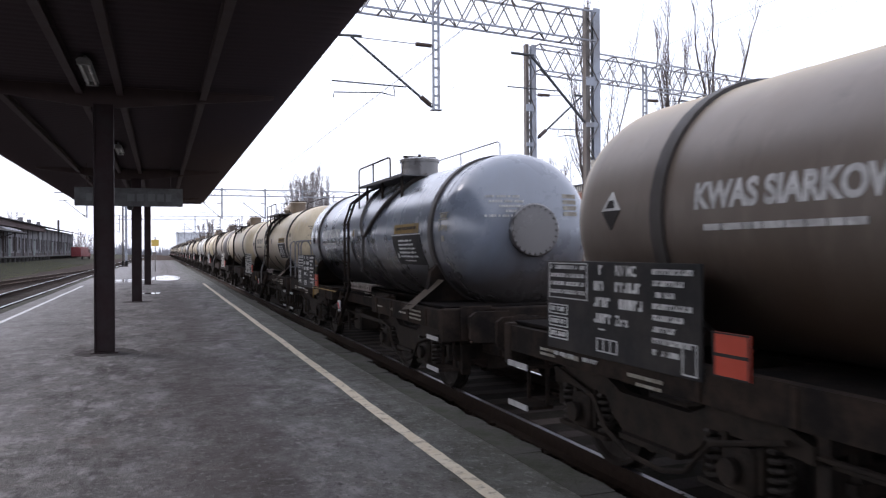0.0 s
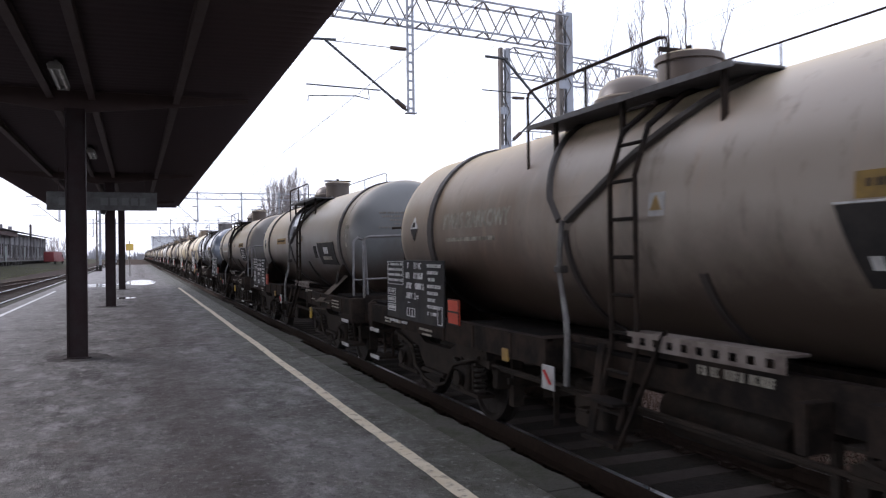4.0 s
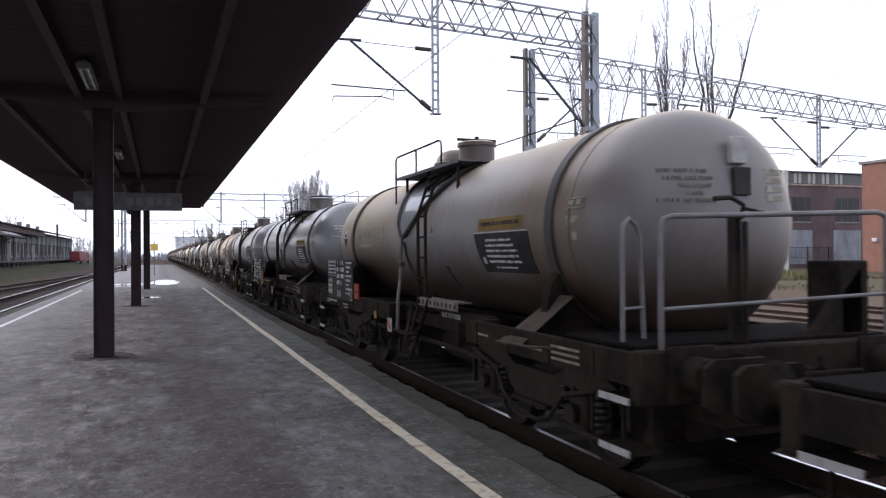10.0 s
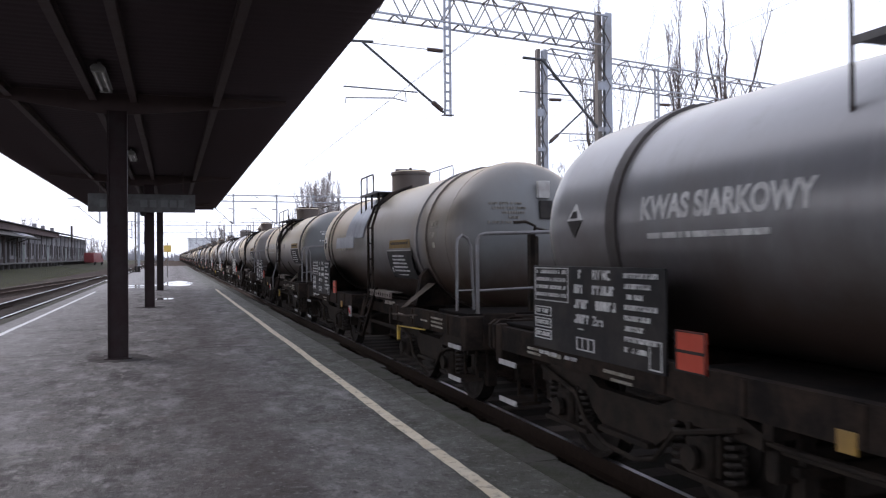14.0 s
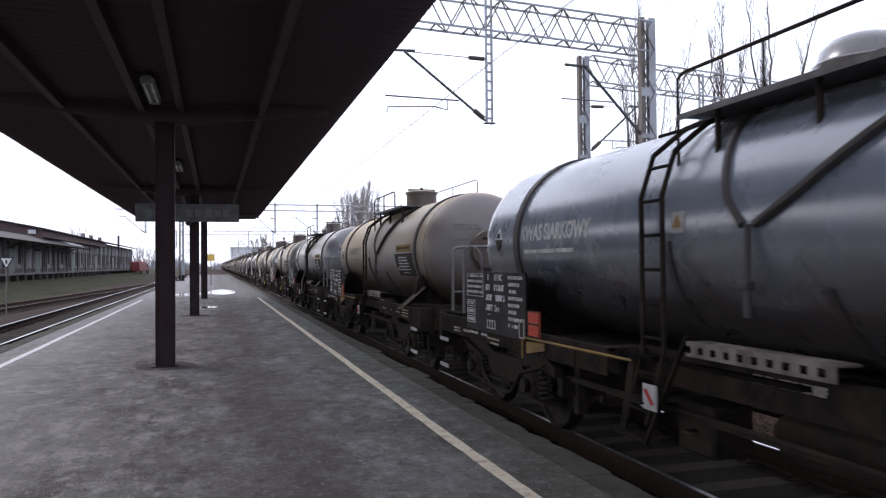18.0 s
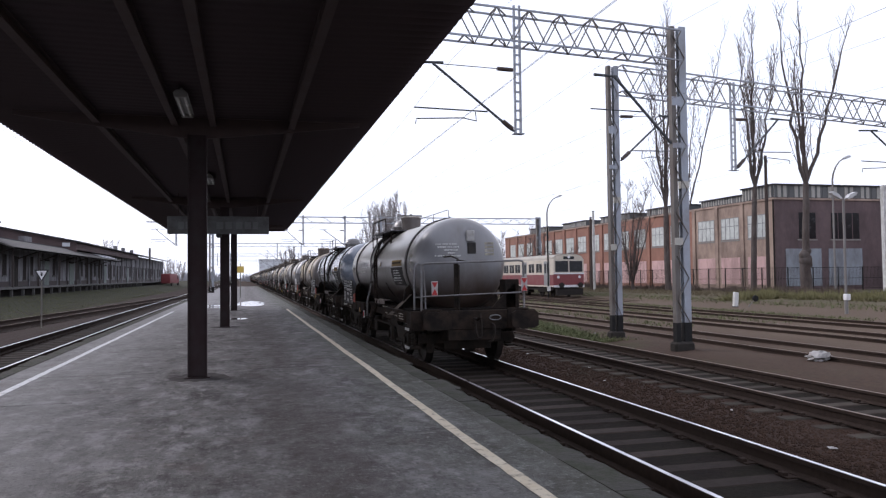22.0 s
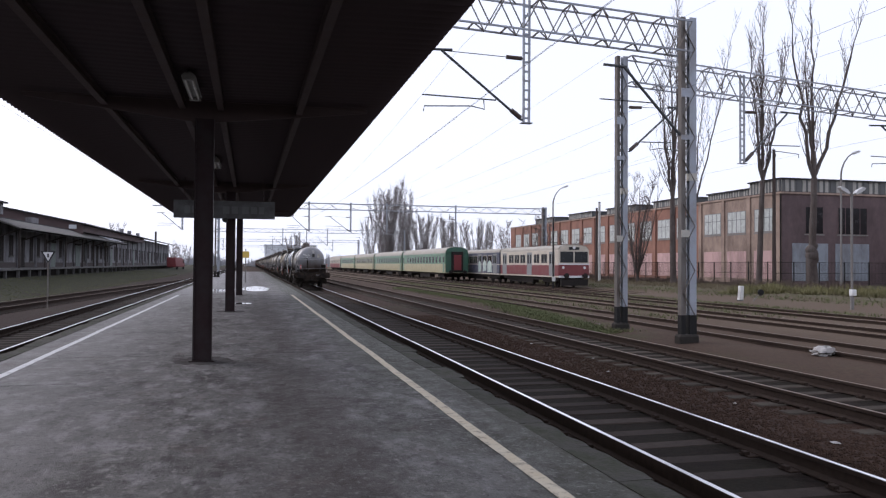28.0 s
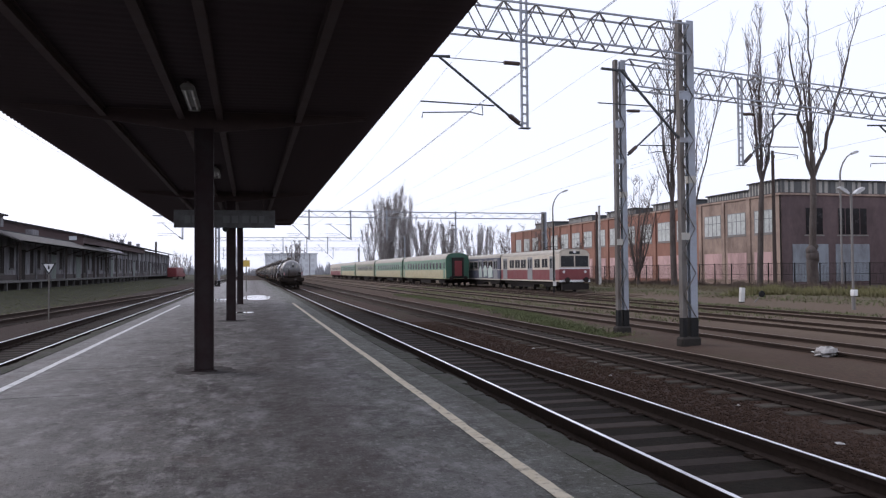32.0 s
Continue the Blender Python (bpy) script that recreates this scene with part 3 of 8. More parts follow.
def lattice_beam(parent, x0, x1, y, z0, z1, w=0.5, cell=0.44, thick=0.05, fall=0.0, skew=0.0):
    """fall, skew: metres by which each metre of the beam hangs lower (from 5.6 m on) and stands farther off."""
    def tip(shape):
        shape.v = [(p, q + skew * (p - 10.8), r - fall * (p - 5.6)) for p, q, r in shape.v]
        return shape

    beam = Shape()
    for yy in (y - w / 2, y + w / 2):
        for z in (z0, z1):
            beam.box(x0, x1, yy - thick / 2, yy + thick / 2, z - thick / 2, z + thick / 2)
    beam = part("beam", tip(beam), GALV, parent, "galvanised lattice beam", 0)
    lace, n = Shape(), max(2, int((x1 - x0) / cell))
    for i in range(n):
        a, b = x0 + (x1 - x0) * i / n, x0 + (x1 - x0) * (i + 1) / n
        for yy in (y - w / 2, y + w / 2):
            br = Shape().bar((a, yy, z0 if i % 2 else z1), (b, yy, z1 if i % 2 else z0), 0.022, 0.026)
            if y < 30 and x0 > -20 and b > 2.5:
                part("lace", tip(br), GALV_DARK, beam, "", 0)
            else:
                lace.add(br.v, br.f)
        if i % 2 == 0:
            for z in (z0, z1):
                lace.bar((a, y - w / 2, z), (b, y + w / 2, z), 0.025)
                lace.bar((a, y - w / 2, z), (a, y + w / 2, z), 0.03)
    tagged(part("lacing", tip(lace), GALV_DARK, beam, "", 0), kind="stuff")
    return beam


def hanger(parent, x, y, z0, z1, arm_to, wire_z, thick=0.045, shared=None):
    """A post hung from the beam, with the slanted cantilever tube that carries the wires on insulators."""
    post = shared
    if not post:
        post = Shape().box(x - 0.09, x - 0.09 + thick, y - 0.03, y + 0.03, z0, z1).box(x + 0.09 - thick, x + 0.09, y - 0.03, y + 0.03, z0, z1)
        z = z0 + 0.1
        while z < z1:
            post.box(x - 0.09, x + 0.09, y - 0.034, y - 0.026, z - 0.025, z + 0.025)
            z += 0.22
        post.box(x - 0.13, x + 0.13, y - 0.09, y + 0.09, z0 - 0.02, z0)
        post = part("drop_post", post, GALV, parent, "galvanised drop post", 0)
    s = 1 if arm_to > x else -1
    top = wire_z + 1.42
    part("cantilever", Shape().tube([(x + s * 0.1, y, z0 + 0.05), (arm_to, y, top)], 0.03, 8).tube([(arm_to - s * 0.25, y, top + 0.03), (arm_to + s * 0.5, y, top)], 0.03, 8).tube([(x + s * 0.06, y, top - 0.05), (arm_to, y, top)], 0.01, 6), WIRE, post, "slanted cantilever tube")
    part("insulator", Shape().tube([(x + s * 0.14, y, z0 + 0.1), (x + s * 0.38, y, z0 + 0.1 + 0.24 * (top - z0) / abs(arm_to - x))], 0.06, 8), INSUL, post, "brown rod insulator")
    part("insulator", Shape().tube([(x + s * 0.12, y, top - 0.05), (x + s * 0.5, y, top - 0.04)], 0.05, 8), INSUL, post, "brown rod insulator")
    f = (wire_z + 0.35 - z0) / (top - z0)
    mid = x + s * 0.1 + (arm_to - x) * f
    part("registration_arm", Shape().tube([(mid, y, wire_z + 0.35), (arm_to + s * 0.45, y, wire_z + 0.38)], 0.018, 6).tube([(mid + s * 0.3, y, wire_z + 0.33), (mid + s * 0.28, y, wire_z + 0.12), (mid + s * 0.6, y, wire_z + 0.18), (arm_to + s * 0.4, y, wire_z + 0.12), (arm_to + s * 0.42, y, wire_z)], 0.014, 6), WIRE, post)
    return post


GROUND = -0.52
g = thing("catenary_gantry", "galvanised lattice overhead line gantry beside the canopy", "gantry", group="overhead line gantries")
lattice_mast(g, 10.67, 17.1, GROUND, 7.68, 0.42, 0.16)
lattice_beam(g, -12.6, 10.66, 17.1, 7.0, 7.75, cell=0.4, thick=0.04, fall=0.044)
lattice_mast(g, -12.6, 17.1, GROUND, 7.72, 0.46, 0.34)
hanger(g, 6.42, 17.1, 4.84, 7.9, 4.36, 4.98)
hanger(g, -7.3, 17.1, 4.86, 7.9, -5.3, 5.15)
part("cantilever", Shape().tube([(10.47, 17.1, 4.74), (8.95, 17.1, 6.33)], 0.035, 8).tube([(9.02, 17.1, 6.34), (8.4, 17.1, 6.36)], 0.035, 8), WIRE, g, "slanted cantilever tube")
part("registration_arm", Shape().tube([(9.7, 17.1, 5.5), (8.3, 17.1, 5.52)], 0.016, 6), WIRE, g)
g = thing("catenary_gantry", "galvanised lattice overhead line gantry across the sidings", "gantry", group="overhead line gantries")
west_mast = lattice_mast(g, 10.83, 20.9, GROUND, 7.72, 0.35, 0.16)
lattice_beam(g, 11.05, 36.5, 20.9, 7.15, 7.93, cell=0.46, thick=0.04, fall=0.04, skew=0.07)
lattice_mast(g, 36.5, 22.7, GROUND, 6.75, 0.42, 0.34)
hanger(g, 10.98, 20.9, 4.84, 6.5, 12.62, 4.85, shared=west_mast)
hanger(g, 15.16, 21.2, 4.74, 7.54, 16.83, 4.99)
twin = hanger(g, 23.2, 21.75, 4.62, 7.24, 21.0, 4.88)
hanger(g, 23.2, 21.75, 4.62, 7.24, 25.1, 4.72, shared=twin)
for gy, gx0, gx1 in ((84.0, -9.5, 33.5), (150.0, -9.5, 30), (215.0, -9.5, 30), (290.0, -9.5, 22)):
    g = thing("catenary_gantry", "distant overhead line gantry spanning all tracks", "gantry", group="overhead line gantries")
    lattice_mast(g, -3.1, gy, -0.18 if gy < P1 else GROUND, 8.2, 0.5, 0.4)
    lattice_mast(g, gx1, gy, GROUND, 8.2, 0.5, 0.4)
    lattice_beam(g, gx0, gx1, gy, 7.38, 8.02, 0.5, 1.0, 0.07)
    for hx, to in ((6.4, 4.5), (10.9, 8.6), (14.9, 13.0), (22.8, 21), (-6.6, -8.6)):
        if hx < gx1 - 2 or gy < 100:
            hanger(g, hx, gy, 4.95, 8.2, to, 5.2, 0.08)


def wire(x, y0, y1, z, sag, r, label):
    pts = [(x + 0.2 * math.sin(i * math.pi / 6), y0 + (y1 - y0) * i / 12, z - sag * math.sin(math.pi * i / 12)) for i in range(13)]
    return single("overhead_wire", Shape().tube(pts, r, 5), WIRE, label, "wire", group="overhead wires")


for wx in (4.85, -5.3, 8.5, 13.0, 16.8):
    span = [(-45, 17.1 if wx < 9 else 20.9), (17.1 if wx < 9 else 20.9, 84), (84, 150), (150, 215)]
    for y0, y1 in span:
        wire(wx, y0, y1, 5.0, 0.05, 0.004 if wx == 4.85 else 0.003, "thin copper contact wire over the track")
        if wx == 4.85:
            wire(wx + 0.05, y0, y1, 5.02, 0.05, 0.004, "second copper contact wire of a pair")
        wire(wx, y0, y1, 6.55, 0.7, 0.003, "thin carrier wire sagging between gantries")

# ---- the goods train: tank wagons for acid, rolling away along the main line ----
# A wagon's own space: x across (the platform side is -x), y ahead, z from the rail top; y = 0 is the rear headstock.
TR, TZ, LONG, PITCH = 1.0, 2.02, 10.86, 12.06
SPEED, LAST_AT_START = 6.9, 4.37 - 6.9 * 20.5
FRAME_BLACK = surface("sooty_black_frame", (0.013, 0.011, 0.01), (0.023, 0.0195, 0.0175), 5, 0.8, 0, 0.3, 40, (0.055, 0.038, 0.028), 0.6, 2.5, spec=0.06)
BOGIE = surface("greasy_bogie_steel", (0.015, 0.0125, 0.011), (0.03, 0.0245, 0.02), 6, 0.8, 0, 0.4, 40, (0.045, 0.033, 0.025), 0.5, 3, spec=0.12)
SPRING_STEEL = surface("dusty_spring_steel", (0.022, 0.018, 0.015), (0.04, 0.033, 0.028), 8, 0.7, 0, 0.2, spec=0.25)
TYRE = surface("wheel_steel", (0.05, 0.043, 0.038), (0.03, 0.026, 0.023), 6, 0.5, 0.6, 0.1, spec=0.15)
HAND_GREY = surface("grey_handrail_paint", (0.19, 0.188, 0.195), (0.14, 0.135, 0.138), 6, 0.5, 0, 0.1, 40, (0.12, 0.1, 0.08), 0.6, 4)
WHITE_MARK = surface("white_stencil_paint", (0.74, 0.74, 0.72), (0.55, 0.54, 0.52), 9, 0.7, 0, 0, 40, (0.15, 0.14, 0.13), 0.5, 6)
FADED_MARK = surface("faded_stencil_paint", (0.46, 0.43, 0.36), (0.32, 0.295, 0.24), 9, 0.8, 0, 0, 40, (0.17, 0.15, 0.12), 0.85, 5)
GHOST_MARK = surface("nearly_worn_off_stencil", (0.23, 0.215, 0.19), (0.18, 0.167, 0.145), 9, 0.8, 0, 0, 40, (0.13, 0.115, 0.1), 0.9, 5)
FLOOR_DARK = surface("oily_black_floor", (0.006, 0.0055, 0.0055), (0.011, 0.01, 0.0095), 4, 0.9, 0, 0.3, 40, (0.022, 0.016, 0.013), 0.5, 3, spec=0.04)
BOARD_BLACK = surface("black_data_board", (0.013, 0.013, 0.014), (0.022, 0.021, 0.021), 4, 0.55, 0, 0.1, 40, (0.06, 0.052, 0.045), 0.5, 2.2, spec=0.2)
BOARD_PALE = surface("pale_grey_data_board", (0.38, 0.37, 0.34), (0.3, 0.29, 0.26), 4, 0.7, 0, 0.1)
YELLOW_PLATE = surface("faded_yellow_plate", (0.34, 0.2, 0.035), (0.25, 0.15, 0.04), 5, 0.6, 0, 0.1, 40, (0.16, 0.12, 0.07), 0.5, 3)
DIM_YELLOW = surface("grimy_yellow_strip", (0.23, 0.145, 0.035), (0.29, 0.18, 0.04), 5, 0.7, 0, 0.1, 40, (0.1, 0.07, 0.04), 0.7, 3)
ORANGE = surface("orange_hazard_plate", (0.5, 0.058, 0.022), (0.42, 0.048, 0.02), 5, 0.5, 0, 0)
SAFETY_YELLOW = surface("yellow_painted_steel", (0.55, 0.38, 0.04), (0.42, 0.28, 0.05), 8, 0.6, 0, 0.2, 40, (0.08, 0.06, 0.04), 0.5, 5)
STEP_EDGE = surface("white_step_edge", (0.44, 0.43, 0.42), (0.3, 0.29, 0.275), 9, 0.7, 0, 0.1)
RED_MARK = surface("red_reflector", (0.42, 0.02, 0.02), (0.34, 0.02, 0.02), 5, 0.4, 0, 0)
ALUM = surface("dull_aluminium_sheet", (0.42, 0.44, 0.47), (0.34, 0.35, 0.38), 3, 0.38, 0.85, 0.1)


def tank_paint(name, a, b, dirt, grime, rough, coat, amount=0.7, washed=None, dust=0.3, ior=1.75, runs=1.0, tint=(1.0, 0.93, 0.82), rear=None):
    """Old gloss paint on a tank: run-down streaks, chalky spots, and a ragged belly tone for spilt grime and painted
    shade.
    """
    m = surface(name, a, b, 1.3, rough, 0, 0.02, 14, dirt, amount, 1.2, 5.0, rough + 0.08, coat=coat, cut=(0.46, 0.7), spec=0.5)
    n, l = m.node_tree.nodes, m.node_tree.links
    p = n["Principled BSDF"]
    p.inputs["Coat Roughness"].default_value, p.inputs["Coat IOR"].default_value = rough * 0.8, ior
    # Sheen of pale dust; a warm tint also paints the low sun's glow.
    p.inputs["Sheen Roughness"].default_value = 0.3
    p.inputs["Sheen Tint"].default_value = (*tint, 1)
    tc = n.new("ShaderNodeTexCoord")
    sep = n.new("ShaderNodeSeparateXYZ")
    l.new(tc.outputs["Object"], sep.inputs[0])

    def noise(scale, stretch):
        mp = n.new("ShaderNodeMapping")
        mp.inputs["Scale"].default_value = stretch
        l.new(tc.outputs["Object"], mp.inputs["Vector"])
        t = n.new("ShaderNodeTexNoise")
        t.inputs["Scale"].default_value, t.inputs["Detail"].default_value, t.inputs["Roughness"].default_value = scale, 7, 0.68
        l.new(mp.outputs["Vector"], t.inputs["Vector"])
        return t.outputs["Fac"]

    def mapped(value, lo, hi, top):
        r = n.new("ShaderNodeMapRange")
        r.inputs["From Min"].default_value, r.inputs["From Max"].default_value, r.inputs["To Max"].default_value = lo, hi, top
        l.new(value, r.inputs["Value"])
        return r.outputs["Result"]

    def mixed(fac, src, colour):
        x = n.new("ShaderNodeMix")
        x.data_type = "RGBA"
        x.inputs[7].default_value = (*colour, 1)
        l.new(fac, x.inputs[0])
        l.new(src, x.inputs[6])
        return x.outputs[2]

    facing, up = n.new("ShaderNodeNewGeometry"), n.new("ShaderNodeSeparateXYZ")
    l.new(facing.outputs["Normal"], up.inputs[0])
    l.new(mapped(up.outputs["Z"], -0.35, 0.3, dust), p.inputs["Sheen Weight"])
    col = p.inputs["Base Color"].links[0].from_socket
    if washed:
        col = mixed(mapped(noise(0.55, (1, 0.7, 0.5)), 0.5, 0.61, 0.65), col, washed)
        # rinsed clean about the filling hatch, with ragged runs at the edges
        off, wide, rag = (n.new("ShaderNodeMath") for i in range(3))
        off.operation, wide.operation, rag.operation = "SUBTRACT", "ABSOLUTE", "MULTIPLY_ADD"
        l.new(sep.outputs["Y"], off.inputs[0])
        off.inputs[1].default_value, rag.inputs[1].default_value = 4.6, 1.6
        l.new(off.outputs[0], wide.inputs[0])
        l.new(noise(1.6, (1, 1, 0.25)), rag.inputs[0])
        l.new(wide.outputs[0], rag.inputs[2])
        # The band is brightened to paint sky reflected in the rinsed paint.
        col = mixed(mapped(rag.outputs[0], 3.3, 2.1, 0.8), col, tuple(c * 1.55 for c in washed))
    col = mixed(mapped(noise(3.2, (1, 1, 0.12)), 0.55, 0.7, 0.55 * runs), col, tuple(min(0.6, c * 1.7 + 0.02) for c in b))
    col = mixed(mapped(noise(6.0, (1, 1, 0.22)), 0.57, 0.7, 0.68 * runs), col, tuple(c * 0.5 for c in dirt))
    if rear:  # the rear end takes the given tone
        col = mixed(mapped(sep.outputs["Y"], 1.45, 1.0, 0.7), col, rear)
    # Dark tone from mid-height down: caked grime, and the belly's shade painted with it.
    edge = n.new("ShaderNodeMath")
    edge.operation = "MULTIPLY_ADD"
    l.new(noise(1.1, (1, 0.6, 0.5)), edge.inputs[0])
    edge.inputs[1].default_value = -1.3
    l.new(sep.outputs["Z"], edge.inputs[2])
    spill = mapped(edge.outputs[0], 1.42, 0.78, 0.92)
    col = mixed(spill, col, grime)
    l.new(col, p.inputs["Base Color"])
    return m


WARM = (1.0, 0.86, 0.64)
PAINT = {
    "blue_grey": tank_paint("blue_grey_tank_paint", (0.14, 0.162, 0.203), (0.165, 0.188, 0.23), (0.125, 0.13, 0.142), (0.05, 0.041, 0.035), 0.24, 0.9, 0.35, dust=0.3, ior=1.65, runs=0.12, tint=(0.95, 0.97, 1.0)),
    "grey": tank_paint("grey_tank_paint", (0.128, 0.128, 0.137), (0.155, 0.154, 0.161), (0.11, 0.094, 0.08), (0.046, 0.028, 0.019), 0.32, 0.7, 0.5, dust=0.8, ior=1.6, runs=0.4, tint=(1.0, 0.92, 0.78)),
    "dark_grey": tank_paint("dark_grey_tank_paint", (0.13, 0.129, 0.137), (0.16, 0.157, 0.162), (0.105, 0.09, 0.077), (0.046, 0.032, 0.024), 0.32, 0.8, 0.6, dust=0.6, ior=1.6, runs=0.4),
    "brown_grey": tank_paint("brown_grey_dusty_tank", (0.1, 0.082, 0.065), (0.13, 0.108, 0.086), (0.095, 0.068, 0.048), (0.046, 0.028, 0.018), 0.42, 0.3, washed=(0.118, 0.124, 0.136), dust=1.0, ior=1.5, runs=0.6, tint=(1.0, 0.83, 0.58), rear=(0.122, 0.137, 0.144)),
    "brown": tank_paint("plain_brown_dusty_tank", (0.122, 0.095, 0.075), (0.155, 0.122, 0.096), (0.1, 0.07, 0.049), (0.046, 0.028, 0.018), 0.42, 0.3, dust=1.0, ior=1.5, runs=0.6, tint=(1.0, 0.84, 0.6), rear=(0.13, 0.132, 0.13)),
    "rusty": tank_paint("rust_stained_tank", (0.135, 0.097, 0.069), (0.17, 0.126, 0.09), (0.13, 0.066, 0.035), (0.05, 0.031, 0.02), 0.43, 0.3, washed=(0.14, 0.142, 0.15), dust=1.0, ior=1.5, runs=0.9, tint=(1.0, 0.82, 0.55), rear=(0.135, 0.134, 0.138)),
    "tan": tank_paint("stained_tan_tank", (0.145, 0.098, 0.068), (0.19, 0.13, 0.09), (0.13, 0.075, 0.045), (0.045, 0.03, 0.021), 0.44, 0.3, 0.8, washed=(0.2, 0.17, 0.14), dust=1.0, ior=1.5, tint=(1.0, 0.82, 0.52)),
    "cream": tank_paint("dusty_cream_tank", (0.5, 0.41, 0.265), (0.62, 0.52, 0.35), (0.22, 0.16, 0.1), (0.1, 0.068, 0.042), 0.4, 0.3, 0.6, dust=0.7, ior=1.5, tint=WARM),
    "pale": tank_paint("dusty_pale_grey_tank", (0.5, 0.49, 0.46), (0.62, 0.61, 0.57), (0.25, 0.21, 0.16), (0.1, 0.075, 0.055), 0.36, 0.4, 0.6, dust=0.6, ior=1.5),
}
GRATING = surface("dull_grating_steel", (0.1, 0.1, 0.105), (0.15, 0.148, 0.15), 9, 0.6, 0.2, 0.3, 60, (0.05, 0.04, 0.034), 0.6, 4)
STRAP = surface("grimy_strap_steel", (0.042, 0.036, 0.034), (0.065, 0.057, 0.052), 4, 0.5, 0, 0.2, 30, (0.03, 0.023, 0.019), 0.6, 2)
WASHED = surface("washed_grey_apron", (0.22, 0.228, 0.245), (0.285, 0.292, 0.308), 2.0, 0.3, 0, 0.06, 14, (0.17, 0.155, 0.14), 0.6, 1.4, 4.0, 0.42, cut=(0.46, 0.7), coat=0.6)
WALK_PALE = surface("chalky_beige_steel", (0.2, 0.17, 0.15), (0.27, 0.235, 0.21), 5, 0.75, 0, 0.2, 30, (0.07, 0.05, 0.04), 0.7, 3, spec=0.25)
TAN_PLATE = surface("dirty_tan_steel", (0.062, 0.048, 0.036), (0.1, 0.078, 0.058), 4, 0.75, 0, 0.2, 30, (0.03, 0.022, 0.017), 0.7, 3, spec=0.25)
PIPE_GREY = surface("chalky_grey_pipe", (0.13, 0.127, 0.125), (0.19, 0.18, 0.17), 5, 0.6, 0, 0.2, 30, (0.06, 0.048, 0.04), 0.7, 4)
PAINT_WORDS = {"blue_grey": "blue-grey glossy", "grey": "grey", "dark_grey": "dark grey", "brown_grey": "dusty brown-grey", "rusty": "rust-stained brown", "tan": "stained tan", "brown": "dusty brown", "cream": "dusty cream", "pale": "pale grey dusty"}


def patch(sh, yt, yb, zt, zb, off=0.012, base=0.0):
    """A plate bent round the tank's platform side; yt, yb: its front and rear ends above and below."""
    n = 6
    a = [math.asin(max(-1, min(1, (z - TZ) / TR))) for z in (zt, zb)]
    k = len(sh.v)
    for r in (TR + off, TR + base):
        for i in range(n + 1):
            f = i / n
            b = a[0] + (a[1] - a[0]) * f
            for e in (0, 1):
                sh.v.append((-r * math.cos(b), yt[e] + (yb[e] - yt[e]) * f, TZ + r * math.sin(b)))
    m = 2 * (n + 1)
    for i in range(n):
        p = k + 2 * i
        sh.f += [(p, p + 1, p + 3, p + 2), (p + m, p + m + 2, p + m + 3, p + m + 1), (p, p + 2, p + 2 + m, p + m), (p + 1, p + 1 + m, p + 3 + m, p + 3)]
    sh.f += [(k, k + m, k + m + 1, k + 1), (k + 2 * n, k + 2 * n + 1, k + 2 * n + 1 + m, k + 2 * n + m)]
    return sh


def tank_line(sh, y0, y1, z, h, r):
    """A row of short bars on the tank's side, in place of small writing."""
    y = y0
    while y > y1 + 0.02:
        w = min(r.uniform(0.05, 0.16), y - y1)
        patch(sh, (y, y - w), (y, y - w), z + h, z, 0.017, 0.0)
        y -= w + 0.025


def wrapped_text(body, y_left, y_right, z0, z1, mat, name):
    """Letters laid on the tank's side, reading from the front of the wagon to its rear."""
    cu = bpy.data.curves.new(name, "FONT")
    cu.body, cu.size, cu.offset = body, 1.0, 0.042
    ob = bpy.data.objects.new(name, cu)
    scene.collection.objects.link(ob)
    dg = bpy.context.evaluated_depsgraph_get()
    me = bpy.data.meshes.new_from_object(ob.evaluated_get(dg))
    bpy.data.objects.remove(ob)
    bm = bmesh.new()
    bm.from_mesh(me)
    bmesh.ops.triangulate(bm, faces=bm.faces)
    bmesh.ops.subdivide_edges(bm, edges=[e for e in bm.edges if e.calc_length() > 0.3], cuts=2)
    xs_ = [v.co.x for v in bm.verts]
    ys_ = [v.co.y for v in bm.verts]
    for v in bm.verts:
        fx, fy = (v.co.x - min(xs_)) / (max(xs_) - min(xs_)), (v.co.y - min(ys_)) / (max(ys_) - min(ys_))
        a = math.asin((z0 + (z1 - z0) * fy - TZ) / TR)
        v.co = (-(TR + 0.006) * math.cos(a), y_left + (y_right - y_left) * fx, TZ + (TR + 0.006) * math.sin(a))
    bm.to_mesh(me)
    bm.free()
    me.materials.clear()
    me.materials.append(mat)
    return me


def board_text(body, y_left, z0, z1, mat, name):
    """Flat letters on the data board, reading from the front of the wagon to its rear."""
    cu = bpy.data.curves.new(name, "FONT")
    cu.body, cu.size, cu.offset = body, (z1 - z0) / 0.7, 0.003
    ob = bpy.data.objects.new(name, cu)
    scene.collection.objects.link(ob)
    me = bpy.data.meshes.new_from_object(ob.evaluated_get(bpy.context.evaluated_depsgraph_get()))
    bpy.data.objects.remove(ob)
    for v in me.vertices:
        v.co = (-1.294, y_left - v.co.x * 0.8, z0 + v.co.y)
    me.materials.clear()
    me.materials.append(mat)
    return me


DISH = [(0.0, 0.0), (0.3, 0.012), (0.55, 0.05), (0.75, 0.12), (0.88, 0.21), (0.96, 0.33), (0.992, 0.45), (1.0, 0.58)]


def dish(r):
    """How far the tank's dished end falls back at a radius."""
    for (r0, d0), (r1, d1) in zip(DISH, DISH[1:]):
        if r <= r1:
            return d0 + (d1 - d0) * (r - r0) / (r1 - r0)
    return 0.58


